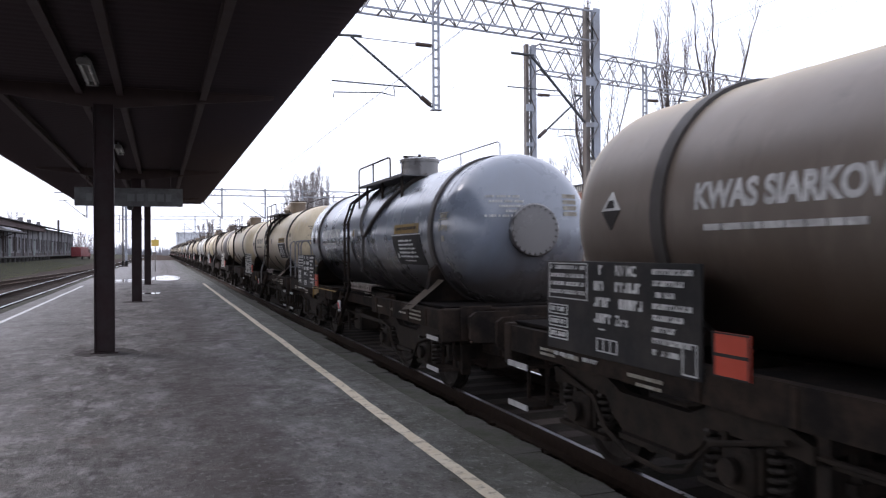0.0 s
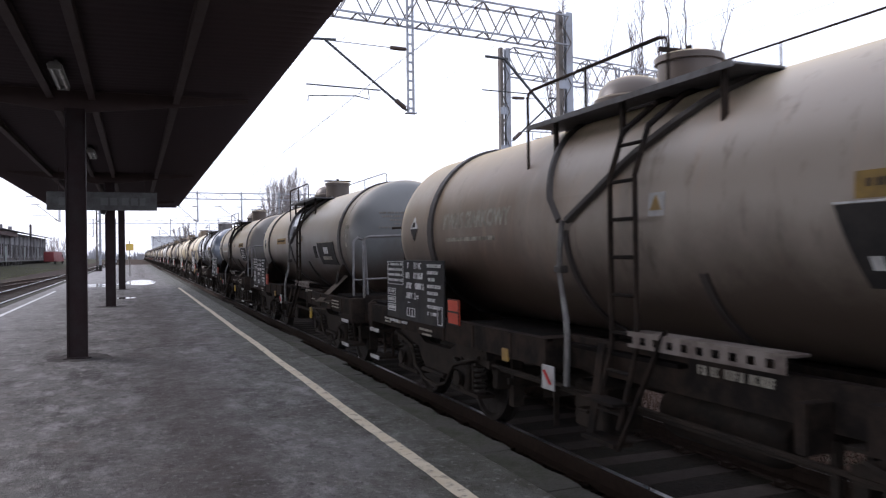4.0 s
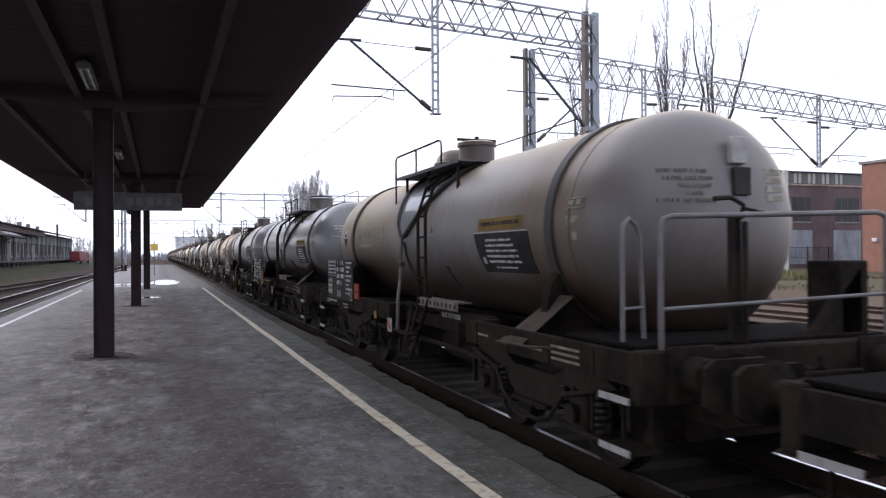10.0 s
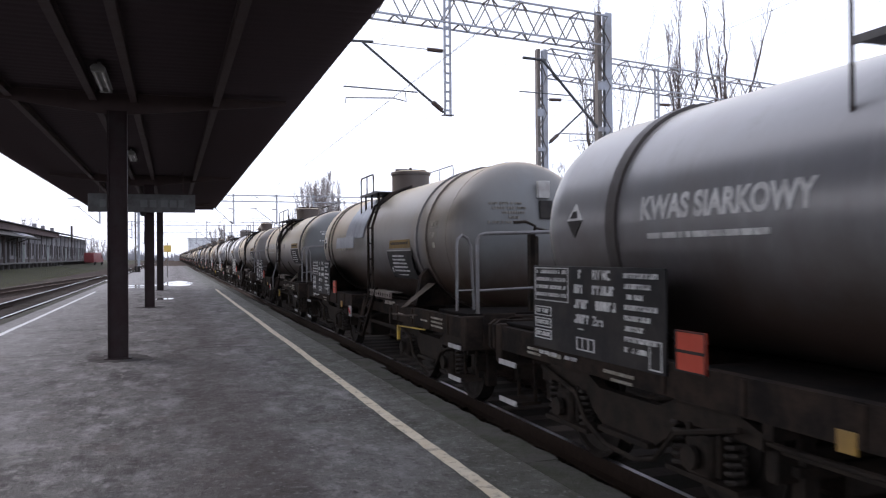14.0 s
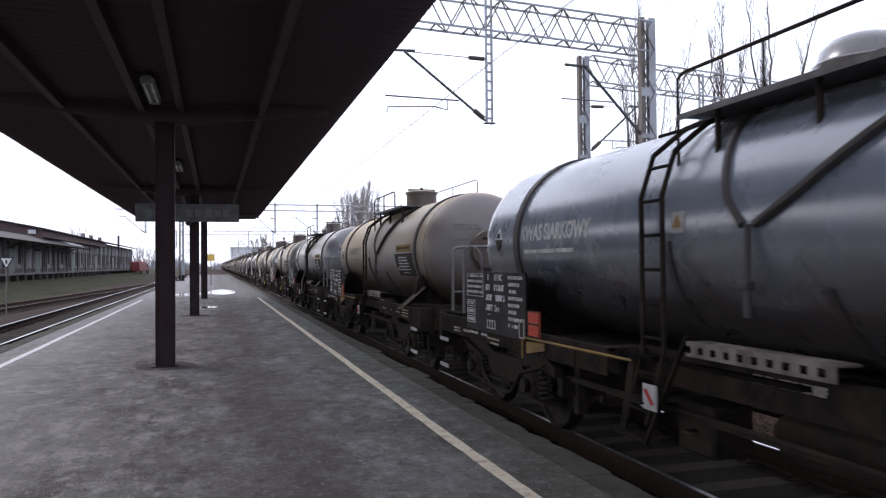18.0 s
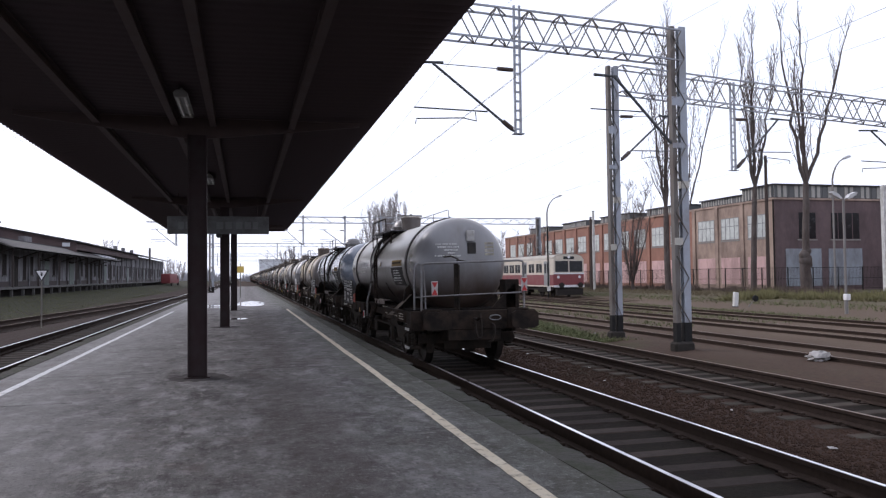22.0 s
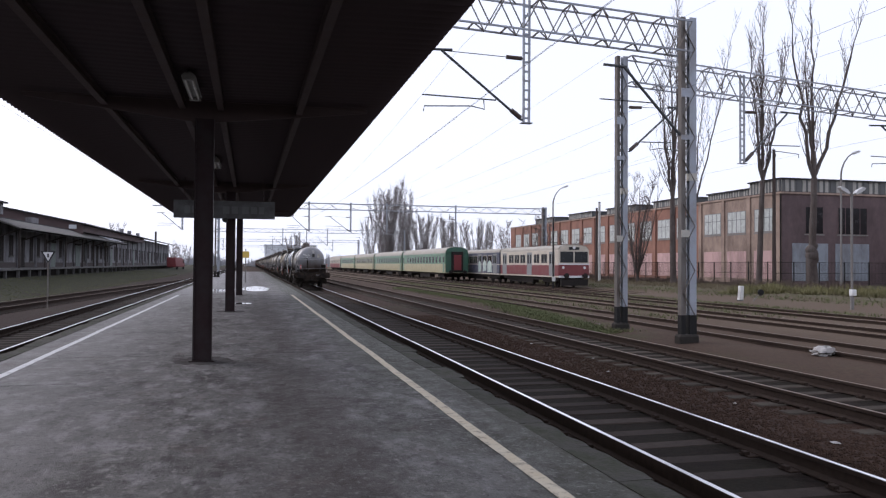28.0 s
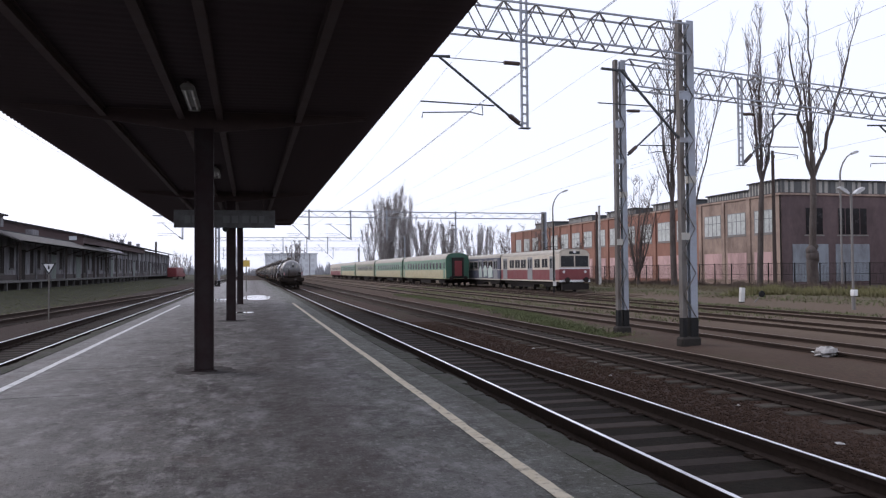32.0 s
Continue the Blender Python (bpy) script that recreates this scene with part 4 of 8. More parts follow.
def tank_profile(y0, y1):
    return [(max(0.001, r) * TR, y0 + d) for r, d in DISH] + [(max(0.001, r) * TR, y1 - d) for r, d in reversed(DISH)]


def arc_rod(sh, y, r, a0, a1, w, h, n=20):
    """A flat strip round the tank between two angles."""
    return sh.rev([(r, y - w / 2), (r + h, y - w / 2), (r + h, y + w / 2), (r, y + w / 2), (r, y - w / 2)], (0, 0, TZ), "y", n, a0, a1)


WM = {}


def common(name, mat, build, smooth=40):
    """A mesh that all wagons share."""
    if name not in WM:
        sh = Shape()
        build(sh)
        WM[name] = sh.mesh(name.split("@")[0], mat, smooth)
    return WM[name]


def sill(sh):
    for y0, y1 in ((0.05, 3.1), (6.0, LONG - 0.05)):
        sh.prism([(-1.27, 0.85), (-1.19, 0.85), (-1.19, 0.87), (-1.25, 0.88), (-1.25, 1.05), (-1.19, 1.06), (-1.19, 1.08), (-1.27, 1.08)], y0, y1, "y")
    sh.box(-1.02, -0.94, 3.0, 6.1, 0.84, 1.1)
    sh.prism([(3.1, 0.85), (3.1, 1.08), (2.9, 1.08), (2.9, 0.85)], -1.25, -0.95)
    sh.prism([(6.2, 0.85), (6.2, 1.08), (6.0, 1.08), (6.0, 0.85)], -1.25, -0.95)


def sill_far(sh):
    sh.prism([(1.27, 0.78), (1.19, 0.78), (1.19, 1.08), (1.27, 1.08)], 0.05, LONG - 0.05, "y")


def side_frame(sh, x):
    """A welded bogie side: a beam dipped in the middle, with horn guides beside the axle boxes."""
    top = [(-1.42, 0.72), (-1.2, 0.8), (-0.62, 0.8), (-0.4, 0.7), (0.4, 0.7), (0.62, 0.8), (1.2, 0.8), (1.42, 0.72)]
    low = [(1.42, 0.62), (1.2, 0.64), (0.62, 0.64), (0.5, 0.5), (0.34, 0.4), (-0.34, 0.4), (-0.5, 0.5), (-0.62, 0.64), (-1.2, 0.64), (-1.42, 0.62)]
    sh.prism(top + low, x - 0.04, x + 0.04)
    sh.prism([(-1.42, 0.8), (1.42, 0.8), (1.42, 0.82), (-1.42, 0.82)], x - 0.08, x + 0.08)
    sh.prism([(-0.34, 0.38), (0.34, 0.38), (0.34, 0.42), (-0.34, 0.42)], x - 0.1, x + 0.1)
    for dy in (-0.9, 0.9):
        for e in (-0.15, 0.15):
            sh.box(x - 0.06, x + 0.06, dy + e - 0.02, dy + e + 0.02, 0.36, 0.66)
        sh.box(x - 0.09, x + 0.09, dy - 0.36, dy + 0.36, 0.3, 0.335)


def spring(sh):
    pts = [(0.062 * math.cos(i * 1.0), 0.062 * math.sin(i * 1.0), -0.15 + 0.3 * i / 35) for i in range(36)]
    sh.tube(pts, 0.016, 5)


def wheel(sh):
    sh.rev([(0.46, -0.065), (0.46, 0.045), (0.49, 0.05), (0.49, 0.075), (0.42, 0.075), (0.4, 0.04), (0.17, 0.02), (0.13, 0.08), (0.06, 0.08), (0.06, -0.06), (0.13, -0.06), (0.17, -0.015), (0.4, -0.03), (0.42, -0.065), (0.46, -0.065)], (0, 0, 0), "x", 28)


def buffer_body(sh):
    sh.tube([(0, 0, 0), (0, -0.22, 0)], 0.13, 14).tube([(0, -0.22, 0), (0, -0.42, 0)], 0.095, 14).box(-0.2, 0.2, -0.03, 0, -0.2, 0.2, 0.01)


def buffer_head(sh):
    sh.prism([(-0.27, -0.12), (-0.2, -0.17), (0.2, -0.17), (0.27, -0.12), (0.27, 0.12), (0.2, 0.17), (-0.2, 0.17), (-0.27, 0.12)], -0.5, -0.45, "y").rev([(0.1, -0.4), (0.2, -0.45)], (0, 0, 0), "y", 14)


def ladder_stile(sh):
    sh.tube([(-0.18, 0, 0.55), (-0.02, 0, 1.1), (-0.02, 0, 2.3), (0.1, 0, 2.65), (0.4, 0, 2.88), (0.7, 0, 3.0)], 0.022, 6)


def ladder_rungs():
    """The places of the rungs along the bent stiles, from the lowest up."""
    places = []
    for i in range(9):
        z = 0.65 + i * 0.27
        x = -0.02 if z > 1.1 else -0.18 + 0.16 * (z - 0.55) / 0.55
        places.append((x if z < 2.3 else -0.02 + 0.34 * (z - 2.3), z))
    return places


def rear_rail(sh):
    """The railing round the brake platform: a bent tube with a lower bar, its far side sprung upwards a little."""
    z = 2.03
    sh.tube([(-1.06, 0.0, 0.9), (-1.06, 0.0, z - 0.07), (-1.03, 0.0, z - 0.02), (-0.96, 0.0, z), (0.97, 0.0, z + 0.05), (1.03, 0.0, z + 0.035), (1.06, 0.0, z), (1.06, 0.0, 0.98)], 0.021, 8)
    sh.tube([(-1.06, 0.0, 1.38), (1.06, 0.0, 1.44)], 0.015, 8)


def step_pair(sh):
    for z in (0.76, 0.4):
        sh.box(-1.3, -1.05, -0.19, 0.19, z - 0.03, z)
    for y in (-0.19, 0.17):
        sh.box(-1.12, -1.09, y, y + 0.02, 0.4, 0.95)


def step_edges(sh):
    sh.box(-1.315, -1.3, -0.19, 0.19, 0.725, 0.772)


def data_lettering(sh):
    """Rows of small bars in columns, boxes and rules, in place of the small print."""
    r = random.Random(5)

    def words(y0, y1, z, h, w0, w1, gap=0.014):
        """Letter-sized marks of uneven shape."""
        y = y0
        while y > y1 + 0.012:
            w = min(h * r.uniform(0.35, 0.75), y - y1)
            k = r.random()
            if k < 0.3:
                sh.box(-1.296, -1.29, y - w, y, z - h, z)
            elif k < 0.6:
                sh.box(-1.296, -1.29, y - w * 0.4, y, z - h, z).box(-1.296, -1.29, y - w, y - w * 0.4, z - h * 0.3, z)
            elif k < 0.92:
                sh.box(-1.296, -1.29, y - w, y - w * 0.6, z - h, z).box(-1.296, -1.29, y - w * 0.6, y, z - h, z - h * 0.65)
            y -= w + h * 0.22

    def frame_box(y0, y1, z0, z1, t=0.008):
        for a, b, e, f in ((y1, y0, z0, z0 + t), (y1, y0, z1 - t, z1), (y1, y1 + t, z0, z1), (y0 - t, y0, z0, z1)):
            sh.box(-1.296, -1.29, a, b, e, f)

    for i in range(4):
        words(10.25, 9.72, 1.655 - 0.065 * i, 0.03, 0.02, 0.05, 0.01)
    frame_box(10.28, 9.68, 1.39, 1.675)
    for k in range(3):
        frame_box(10.28, 9.98, 1.06 + 0.1 * k, 1.14 + 0.1 * k)
        words(10.25, 10.02, 1.12 + 0.1 * k, 0.035, 0.02, 0.06)
    for i, (y0, y1) in enumerate(((9.58, 9.46), (9.58, 9.46), (9.58, 9.36), (9.58, 9.36))):
        words(y0, y1, 1.665 - 0.118 * i, 0.07, 0.03, 0.05, 0.01)
    for i in (1, 2):
        words(9.3, 8.98, 1.665 - 0.118 * i, 0.07, 0.03, 0.06, 0.012)
    frame_box(9.55, 9.28, 1.03, 1.13)
    for y in (9.46, 9.37):
        sh.box(-1.296, -1.29, y - 0.004, y + 0.004, 1.03, 1.13)
    sh.box(-1.296, -1.29, 9.44, 9.52, 1.19, 1.2)
    for i in range(8):
        words(8.86, 8.46 + 0.08 * (i % 3), 1.65 - 0.075 * i, 0.036, 0.03, 0.09, 0.016)
    frame_box(8.56, 8.42, 1.0, 1.2)
    words(10.2, 9.9, 0.955, 0.03, 0.03, 0.06)
    words(9.75, 9.55, 0.955, 0.03, 0.03, 0.06)


def sill_lettering(sh):
    r = random.Random(9)
    for y0, y1, z, h in ((10.2, 9.95, 0.93, 0.03), (10.2, 9.95, 0.89, 0.03), (9.8, 9.55, 0.91, 0.05), (8.9, 8.5, 0.9, 0.035), (8.8, 8.5, 0.85, 0.03), (1.2, 0.75, 0.9, 0.03), (1.2, 0.75, 0.95, 0.03), (1.2, 0.75, 1.0, 0.03), (1.65, 1.35, 0.94, 0.03), (2.75, 2.5, 0.95, 0.03), (2.1, 2.0, 0.94, 0.05)):
        y = y0
        while y > y1 + 0.015:
            w = min(r.uniform(0.015, 0.04), y - y1)
            sh.box(-1.278, -1.272, y - w, y, z, z + h * 0.7)
            y -= w + 0.014
    y, k = 4.5, 0
    while y > 3.86:
        w = r.uniform(0.026, 0.034)
        sh.box(-1.028, -1.02, y - w * 0.3, y, 1.0, 1.058)
        if k % 3:
            sh.box(-1.028, -1.02, y - w, y - w * 0.7, 1.0, 1.058)
        sh.box(-1.028, -1.02, y - w * 0.7, y - w * 0.3, 1.046, 1.058).box(-1.028, -1.02, y - w * 0.7, y - w * 0.3, 1.0 if k % 2 else 1.022, 1.012 if k % 2 else 1.034)
        y, k = y - w - (0.045 if k in (1, 3, 7) else 0.013), k + 1


def panel_lettering(sh):
    r = random.Random(3)
    for i, (y0, y1) in enumerate(((3.05, 2.42), (3.06, 2.38), (3.06, 2.32), (3.06, 2.3), (3.04, 2.28), (2.9, 2.42))):
        y, z, h = y0, 1.905 - 0.056 * i, 0.03 if i < 5 else 0.02
        while y > y1:
            w = r.uniform(0.012, 0.035)
            d = r.uniform(0.0, 0.008)
            patch(sh, (y, y - w), (y, y - w), z + h - d, z + r.uniform(0, 0.006), 0.014)
            y -= w + (0.008 if r.random() < 0.8 else 0.028)
    patch(sh, (3.2, 3.13), (3.19, 3.12), 1.74, 1.67, 0.013)
    patch(sh, (3.37, 2.05), (3.37, 2.05), 2.01, 1.999, 0.016)


def strip_lettering(sh):
    r = random.Random(8)
    y = 3.3
    while y > 2.35:
        w = r.uniform(0.015, 0.05)
        patch(sh, (y, y - w), (y, y - w), 2.115, 2.075, 0.012)
        y -= w + (0.01 if r.random() < 0.8 else 0.03)


def end_lettering(sh):
    r = random.Random(4)
    for i, (x0, x1) in enumerate(((-0.6, -0.16), (-0.56, -0.12), (-0.44, -0.14), (-0.36, -0.2), (-0.62, -0.1))):
        x = x0
        while x < x1:
            w = r.uniform(0.012, 0.03)
            z = 2.42 - 0.06 * i
            d = 0.55 + dish(math.hypot(x + w / 2, z + 0.012 - TZ))
            sh.box(x, x + w, d - 0.012, d + 0.01, z, z + 0.028)
            x += w + (0.01 if r.random() < 0.8 else 0.03)


def wagon(kind):
    """One tank wagon with all its parts."""
    near, paint = kind.get("near", True), PAINT[kind["paint"]]
    w = thing("tank_wagon", kind["label"], "tank wagon", group="tank wagons of the goods train")
    short, turned = kind.get("short"), kind.get("turned")
    # the turned wagons have their brake platform ahead, so their underframe reaches farther forward
    fore = 0.6 if turned else 0.0
    Y = (lambda y: 0.2 + 0.945 * y) if short else (lambda y: y + fore)
    length = pose(0, 0.2, 0) @ Matrix.Diagonal((1, 0.945, 1, 1)) if short else pose(0, fore, 0)
    ty = kind.get("tank_y", 0.0)
    side = pose(0, -0.56 if short else -0.1 if turned else -0.28, 0)
    # underframe
    part("side_sill", common("side_sill", FRAME_BLACK, sill, 20), None, w, at=length)
    part("side_sill", common("side_sill@far", FRAME_BLACK, sill_far, 20), None, w, at=length)
    for y in (0.0, LONG):
        part("headstock", common("headstock", FRAME_BLACK, lambda s: s.box(-1.28, 1.28, -0.07, 0.07, 0.72, 1.1, 0.015)), None, w, at=pose(0, Y(y), 0))
    part("centre_sill", common("centre_sill", FRAME_BLACK, lambda s: s.box(-0.3, 0.3, 0.1, LONG - 0.1, 0.72, 1.02)), None, w, at=length)
    for y, n in ((0.6, 1.05), (10.35, 0.9)):
        part("end_floor", common("end_floor", FLOOR_DARK, lambda s: s.box(-1.2, 1.2, -0.5, 0.5, 1.085, 1.12, 0.008)), None, w, at=pose(0, Y(y), 0))
    part("saddle_tray", common("saddle_tray", FLOOR_DARK, lambda s: s.box(-1.15, -0.5, 6.1, 8.0, 1.02, 1.06).box(-1.1, -0.6, 4.6, 6.0, 1.02, 1.05)), None, w)
    # bogies and wheels
    wheelsets = []
    for yb in (Y(1.95), Y(LONG - 1.95)):
        bogie = part("bogie", common("bogie", BOGIE, lambda s: s.box(-0.95, 0.95, -0.22, 0.22, 0.5, 0.72, 0.02).box(-0.2, 0.2, -0.3, 0.3, 0.7, 0.82, 0.02)), None, w, at=pose(0, yb, 0))
        for e in (-1.42, 1.42):
            part("end_transom", common("end_transom", BOGIE, lambda s: s.box(-1.0, 1.0, -0.05, 0.05, 0.42, 0.62, 0.01).box(-0.5, 0.5, -0.08, -0.05, 0.3, 0.5, 0.01)), None, bogie, at=pose(0, e, 0))
        for x in (-1.02, 1.02):
            part("side_frame", common("side_frame@%g" % x, BOGIE, lambda s: side_frame(s, x)), None, bogie, at=pose(0, 0, 0))
            if near:
                for dy in (-1.17, -0.63, 0.63, 1.17):
                    if x < 0:
                        part("coil_spring", common("coil_spring", SPRING_STEEL, spring), None, bogie, at=pose(x - 0.02, dy, 0.49))
                for dy in (-0.9, 0.9):
                    part("axle_box", common("axle_box", BOGIE, lambda s: s.box(-0.09, 0.09, -0.13, 0.13, -0.14, 0.14, 0.03).tube([(-0.12, 0, 0), (-0.16, 0, 0)], 0.08, 12).tube([(0.12, 0, 0), (0.16, 0, 0)], 0.08, 12)), None, bogie, at=pose(x * 1.02, dy, 0.47))
                if x < 0:
                    part("brake_pipe", common("brake_pipe", BOGIE, lambda s: s.tube([(-0.1, -1.3, 0.72), (-0.12, -0.7, 0.58), (-0.12, -0.45, 0.34), (-0.12, -0.2, 0.28), (-0.12, 0.2, 0.3), (-0.12, 0.5, 0.42), (-0.1, 0.7, 0.62), (-0.1, 1.3, 0.76)], 0.02, 6)), None, bogie, at=pose(x, 0, 0))
        for dy in (-0.9, 0.9):
            axle = part("wheelset", common("wheelset", BOGIE, lambda s: s.tube([(-1.0, 0, 0), (1.0, 0, 0)], 0.07, 10)), None, w, at=pose(0, yb + dy, 0.46))
            part("wheel", common("wheel", TYRE, wheel), None, axle, at=pose(-0.75, 0, 0))
            part("wheel", common("wheel", TYRE, wheel), None, axle, at=pose(0.75, 0, 0, 0, 0, 180))
            wheelsets.append((axle, yb + dy))
    # buffers and couplings
    for y, turn in ((Y(0) - 0.07, 0), (Y(LONG) + 0.07, 180)):
        for x in (-0.875, 0.875):
            b = part("buffer", common("buffer", FRAME_BLACK, buffer_body), None, w, at=pose(x, y, 0.93, 0, 0, turn))
            part("buffer_head", common("buffer_head", FRAME_BLACK, buffer_head), None, b)
        part("coupling", common("coupling", BOGIE, lambda s: s.tube([(0, 0, 0), (0, -0.25, 0), (0, -0.32, 0.05), (0, -0.3, 0.12)], 0.035, 8).tube([(0.06, -0.2, 0), (0.06, -0.28, -0.25), (0.03, -0.3, -0.35), (-0.03, -0.3, -0.35), (-0.06, -0.28, -0.25), (-0.06, -0.2, 0)], 0.022, 6)), None, w, at=pose(0, y, 0.93, 0, 0, turn))
        part("drag_box", common("drag_box", FRAME_BLACK, lambda s: s.box(-0.55, 0.55, 0.02, 0.6, 0.5, 0.76, 0.02)), None, w, at=pose(0, y, 0, 0, 0, turn))
        if near:
            part("brake_hose", common("brake_hose", BOGIE, lambda s: s.tube([(0.35, 0.0, -0.1), (0.35, -0.15, -0.12), (0.34, -0.22, -0.25), (0.3, -0.2, -0.42), (0.24, -0.14, -0.46)], 0.025, 6)), None, w, at=pose(0, y, 0.93, 0, 0, turn))
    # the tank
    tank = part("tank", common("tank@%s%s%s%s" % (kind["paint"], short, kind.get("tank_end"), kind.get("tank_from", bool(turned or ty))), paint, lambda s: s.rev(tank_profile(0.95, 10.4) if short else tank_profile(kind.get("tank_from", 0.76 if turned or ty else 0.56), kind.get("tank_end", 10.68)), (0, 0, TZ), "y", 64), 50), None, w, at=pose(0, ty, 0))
    band_rows = (2.33, 2.78, 9.0, 9.33) if short else (1.72 + kind.get("strap_y", 0.0), 9.2)
    for y in band_rows:
        part("strap", common("strap@%s%g" % (kind["paint"], y), paint if not kind.get("dark_strap", True) else STRAP, lambda s: arc_rod(s, y, TR - 0.004, 0, 359.99, 0.07 if short else 0.13, 0.035, 40), 50), None, tank)
    for y in (1.55,) if short else (1.38,):
        part("weld_seam", common("weld_seam@%s%g" % (kind["paint"], y), paint, lambda s: arc_rod(s, y, TR - 0.004, 90, 269, 0.018, 0.009, 24), 50), None, tank)
    for y in ((2.55, 9.16) if short else (1.72, 9.2)):
        for x in (-1, 1):
            part("saddle", common("saddle@%g" % x, FRAME_BLACK, lambda s: s.prism([(x * 1.1, 1.08), (x * 0.5, 1.08), (x * 0.45, 1.18), (x * 0.75, 1.34), (x * 0.93, 1.6), (x * 1.02, 1.5)], -0.06, 0.06, "y")), None, w, at=pose(0, y + ty, 0))
    # one hatch over the drain on some wagons, a dome and a drum side by side on the others
    hatches = [("drum" if kind.get("hatch", "drum") == "drum" else "dome", 5.15, 0.33)] if turned else [("dome", 6.55, 0.33), ("drum", 5.77, 0.26)] if not short else [("drum", 6.3, 0.36)]
    if kind.get("one_hatch"):
        hatches = [("drum", 6.4, 0.38)]
    for form, y, r in hatches:
        prof = [(r, -0.25), (r, 0.3), (r + 0.025, 0.3), (r + 0.025, 0.35), (r * 0.9, 0.37), (0.0, 0.38)] if form == "drum" else [(r, -0.25), (r, 0.1), (r + 0.03, 0.1), (r + 0.03, 0.14), (r, 0.16), (r * 0.93, 0.24), (r * 0.72, 0.31), (r * 0.4, 0.35), (0.0, 0.36)]
        hatch = part("hatch", common("hatch@%s%g%s" % (form, r, kind["paint"]), paint, lambda s: s.rev(prof, (0, 0, 0), "z", 24)), None, tank, "round hatch drum" if form == "drum" else "domed hatch", at=pose(0, y, TZ + TR))
        if form == "drum":
          part("hatch_clamp", common("hatch_clamp", FRAME_BLACK, lambda s: s.bar((-0.3, 0, 0.4), (0.3, 0, 0.4), 0.035).tube([(0, 0, 0.34), (0, 0, 0.45)], 0.03, 8)), None, hatch)
    # platform on top with its rail, ladder, gutters
    plat = part("top_platform", common("top_platform", GRATING, lambda s: s.prism([(-0.86, 2.91), (-0.845, 2.91), (-0.845, 2.93), (-0.435, 2.93), (-0.435, 2.91), (-0.42, 2.91), (-0.42, 2.945), (-0.845, 2.945), (-0.845, 2.955), (-0.86, 2.955)], 4.47, 7.15, "y"), 0), None, w, "grating platform beside the hatch", at=pose(0, 3.52, 0) @ Matrix.Diagonal((1, 0.466, 1, 1)) if short else pose(0, -0.97 if turned else ty or -0.12, 0))
    part("platform_rail", common("platform_rail", FRAME_BLACK, lambda s: s.tube([(-0.84, 7.15, 2.55), (-0.84, 7.15, 3.23), (-0.84, 7.12, 3.265), (-0.84, 7.05, 3.28), (-0.84, 5.2, 3.28), (-0.84, 5.12, 3.26), (-0.84, 5.1, 3.2), (-0.84, 5.1, 2.94)], 0.014, 6).tube([(-0.84, 6.15, 2.94), (-0.84, 6.15, 3.28)], 0.013, 6)), None, plat)
    part("far_rail", common("far_rail", FRAME_BLACK, lambda s: s.tube([(0.5, 7.0, 2.85), (0.5, 7.0, 3.36), (0.5, 6.9, 3.42), (0.5, 3.9, 3.42), (0.5, 3.8, 3.38), (0.5, 3.8, 2.85)], 0.009, 6).tube([(0.5, 5.4, 2.85), (0.5, 5.4, 3.42)], 0.009, 6)), None, plat)
    for y in (4.6, 5.7, 6.7):
        part("bracket", common("bracket", FRAME_BLACK, lambda s: s.bar((-0.8, 0, 2.58), (-0.8, 0, 2.93), 0.035)), None, plat, at=pose(0, y, 0))
    ly = kind.get("ladder_y", 6.2 if turned else 5.2)
    steps = part("ladder", common("ladder_stile", FRAME_BLACK, ladder_stile), None, w, "black steel ladder", at=pose(-1.06, ly - 0.15, 0))
    part("stile", common("ladder_stile", FRAME_BLACK, ladder_stile), None, steps, at=pose(0, 0.3, 0))
    for x, z in ladder_rungs():
        part("rung", common("rung", FRAME_BLACK, lambda s: s.tube([(0, 0, 0), (0, 0.3, 0)], 0.014, 6)), None, steps, at=pose(x, 0, z))
    vee = pose(0, -1.22 if turned else 0 if ty else -0.24, 0)
    if kind.get("apron", True):
        ap = part("spill_apron", common("spill_apron@%s" % bool(kind.get("washed")), WASHED if kind.get("washed") else paint, lambda s: patch(patch(s, (6.9, 4.75), (6.58, 5.9), 2.93, 2.22, 0.022), (6.58, 5.9), (6.42, 6.25), 2.22, 2.03, 0.026)) if kind.get("washed") else common("spill_apron@" + kind["paint"], paint, lambda s: patch(patch(s, (6.9, 4.75), (6.58, 5.9), 2.93, 2.22, 0.022), (6.58, 5.9), (6.42, 6.25), 2.22, 2.03, 0.026)), None, tank, "raised V-shaped spill apron", at=vee)
        for tag, ya, yb, yc in (("rear", 4.75, 5.9, 6.28), ("front", 6.9, 6.58, 6.4)):
            part("drip_gutter", common("drip_gutter@" + tag, STRAP, lambda s: s.tube([(-(TR + 0.03) * math.cos(math.asin((zz - TZ) / TR)), yy, TZ + (TR + 0.03) * (zz - TZ) / TR) for zz, yy in [(2.93 - 0.71 * f / 8, ya + (yb - ya) * f / 8) for f in range(9)] + [(2.03, yc)]], 0.034, 6)), None, tank, at=vee)
        part("drain_pipe", common("drain_pipe@%s" % turned, STRAP if turned else PIPE_GREY, lambda s: s.tube([(-1.04, 6.34, 2.03), (-1.05, 6.36, 1.82), (-1.06, 6.36, 1.62), (-1.1, 6.24, 1.42), (-1.18, 6.06, 1.26), (-1.22, 5.98, 1.12), (-1.22, 6.0, 0.74)] if not turned else [(-1.04, 6.34, 2.03), (-1.05, 6.34, 1.7), (-1.06, 6.33, 1.42)], 0.024, 8)), None, tank, at=vee)
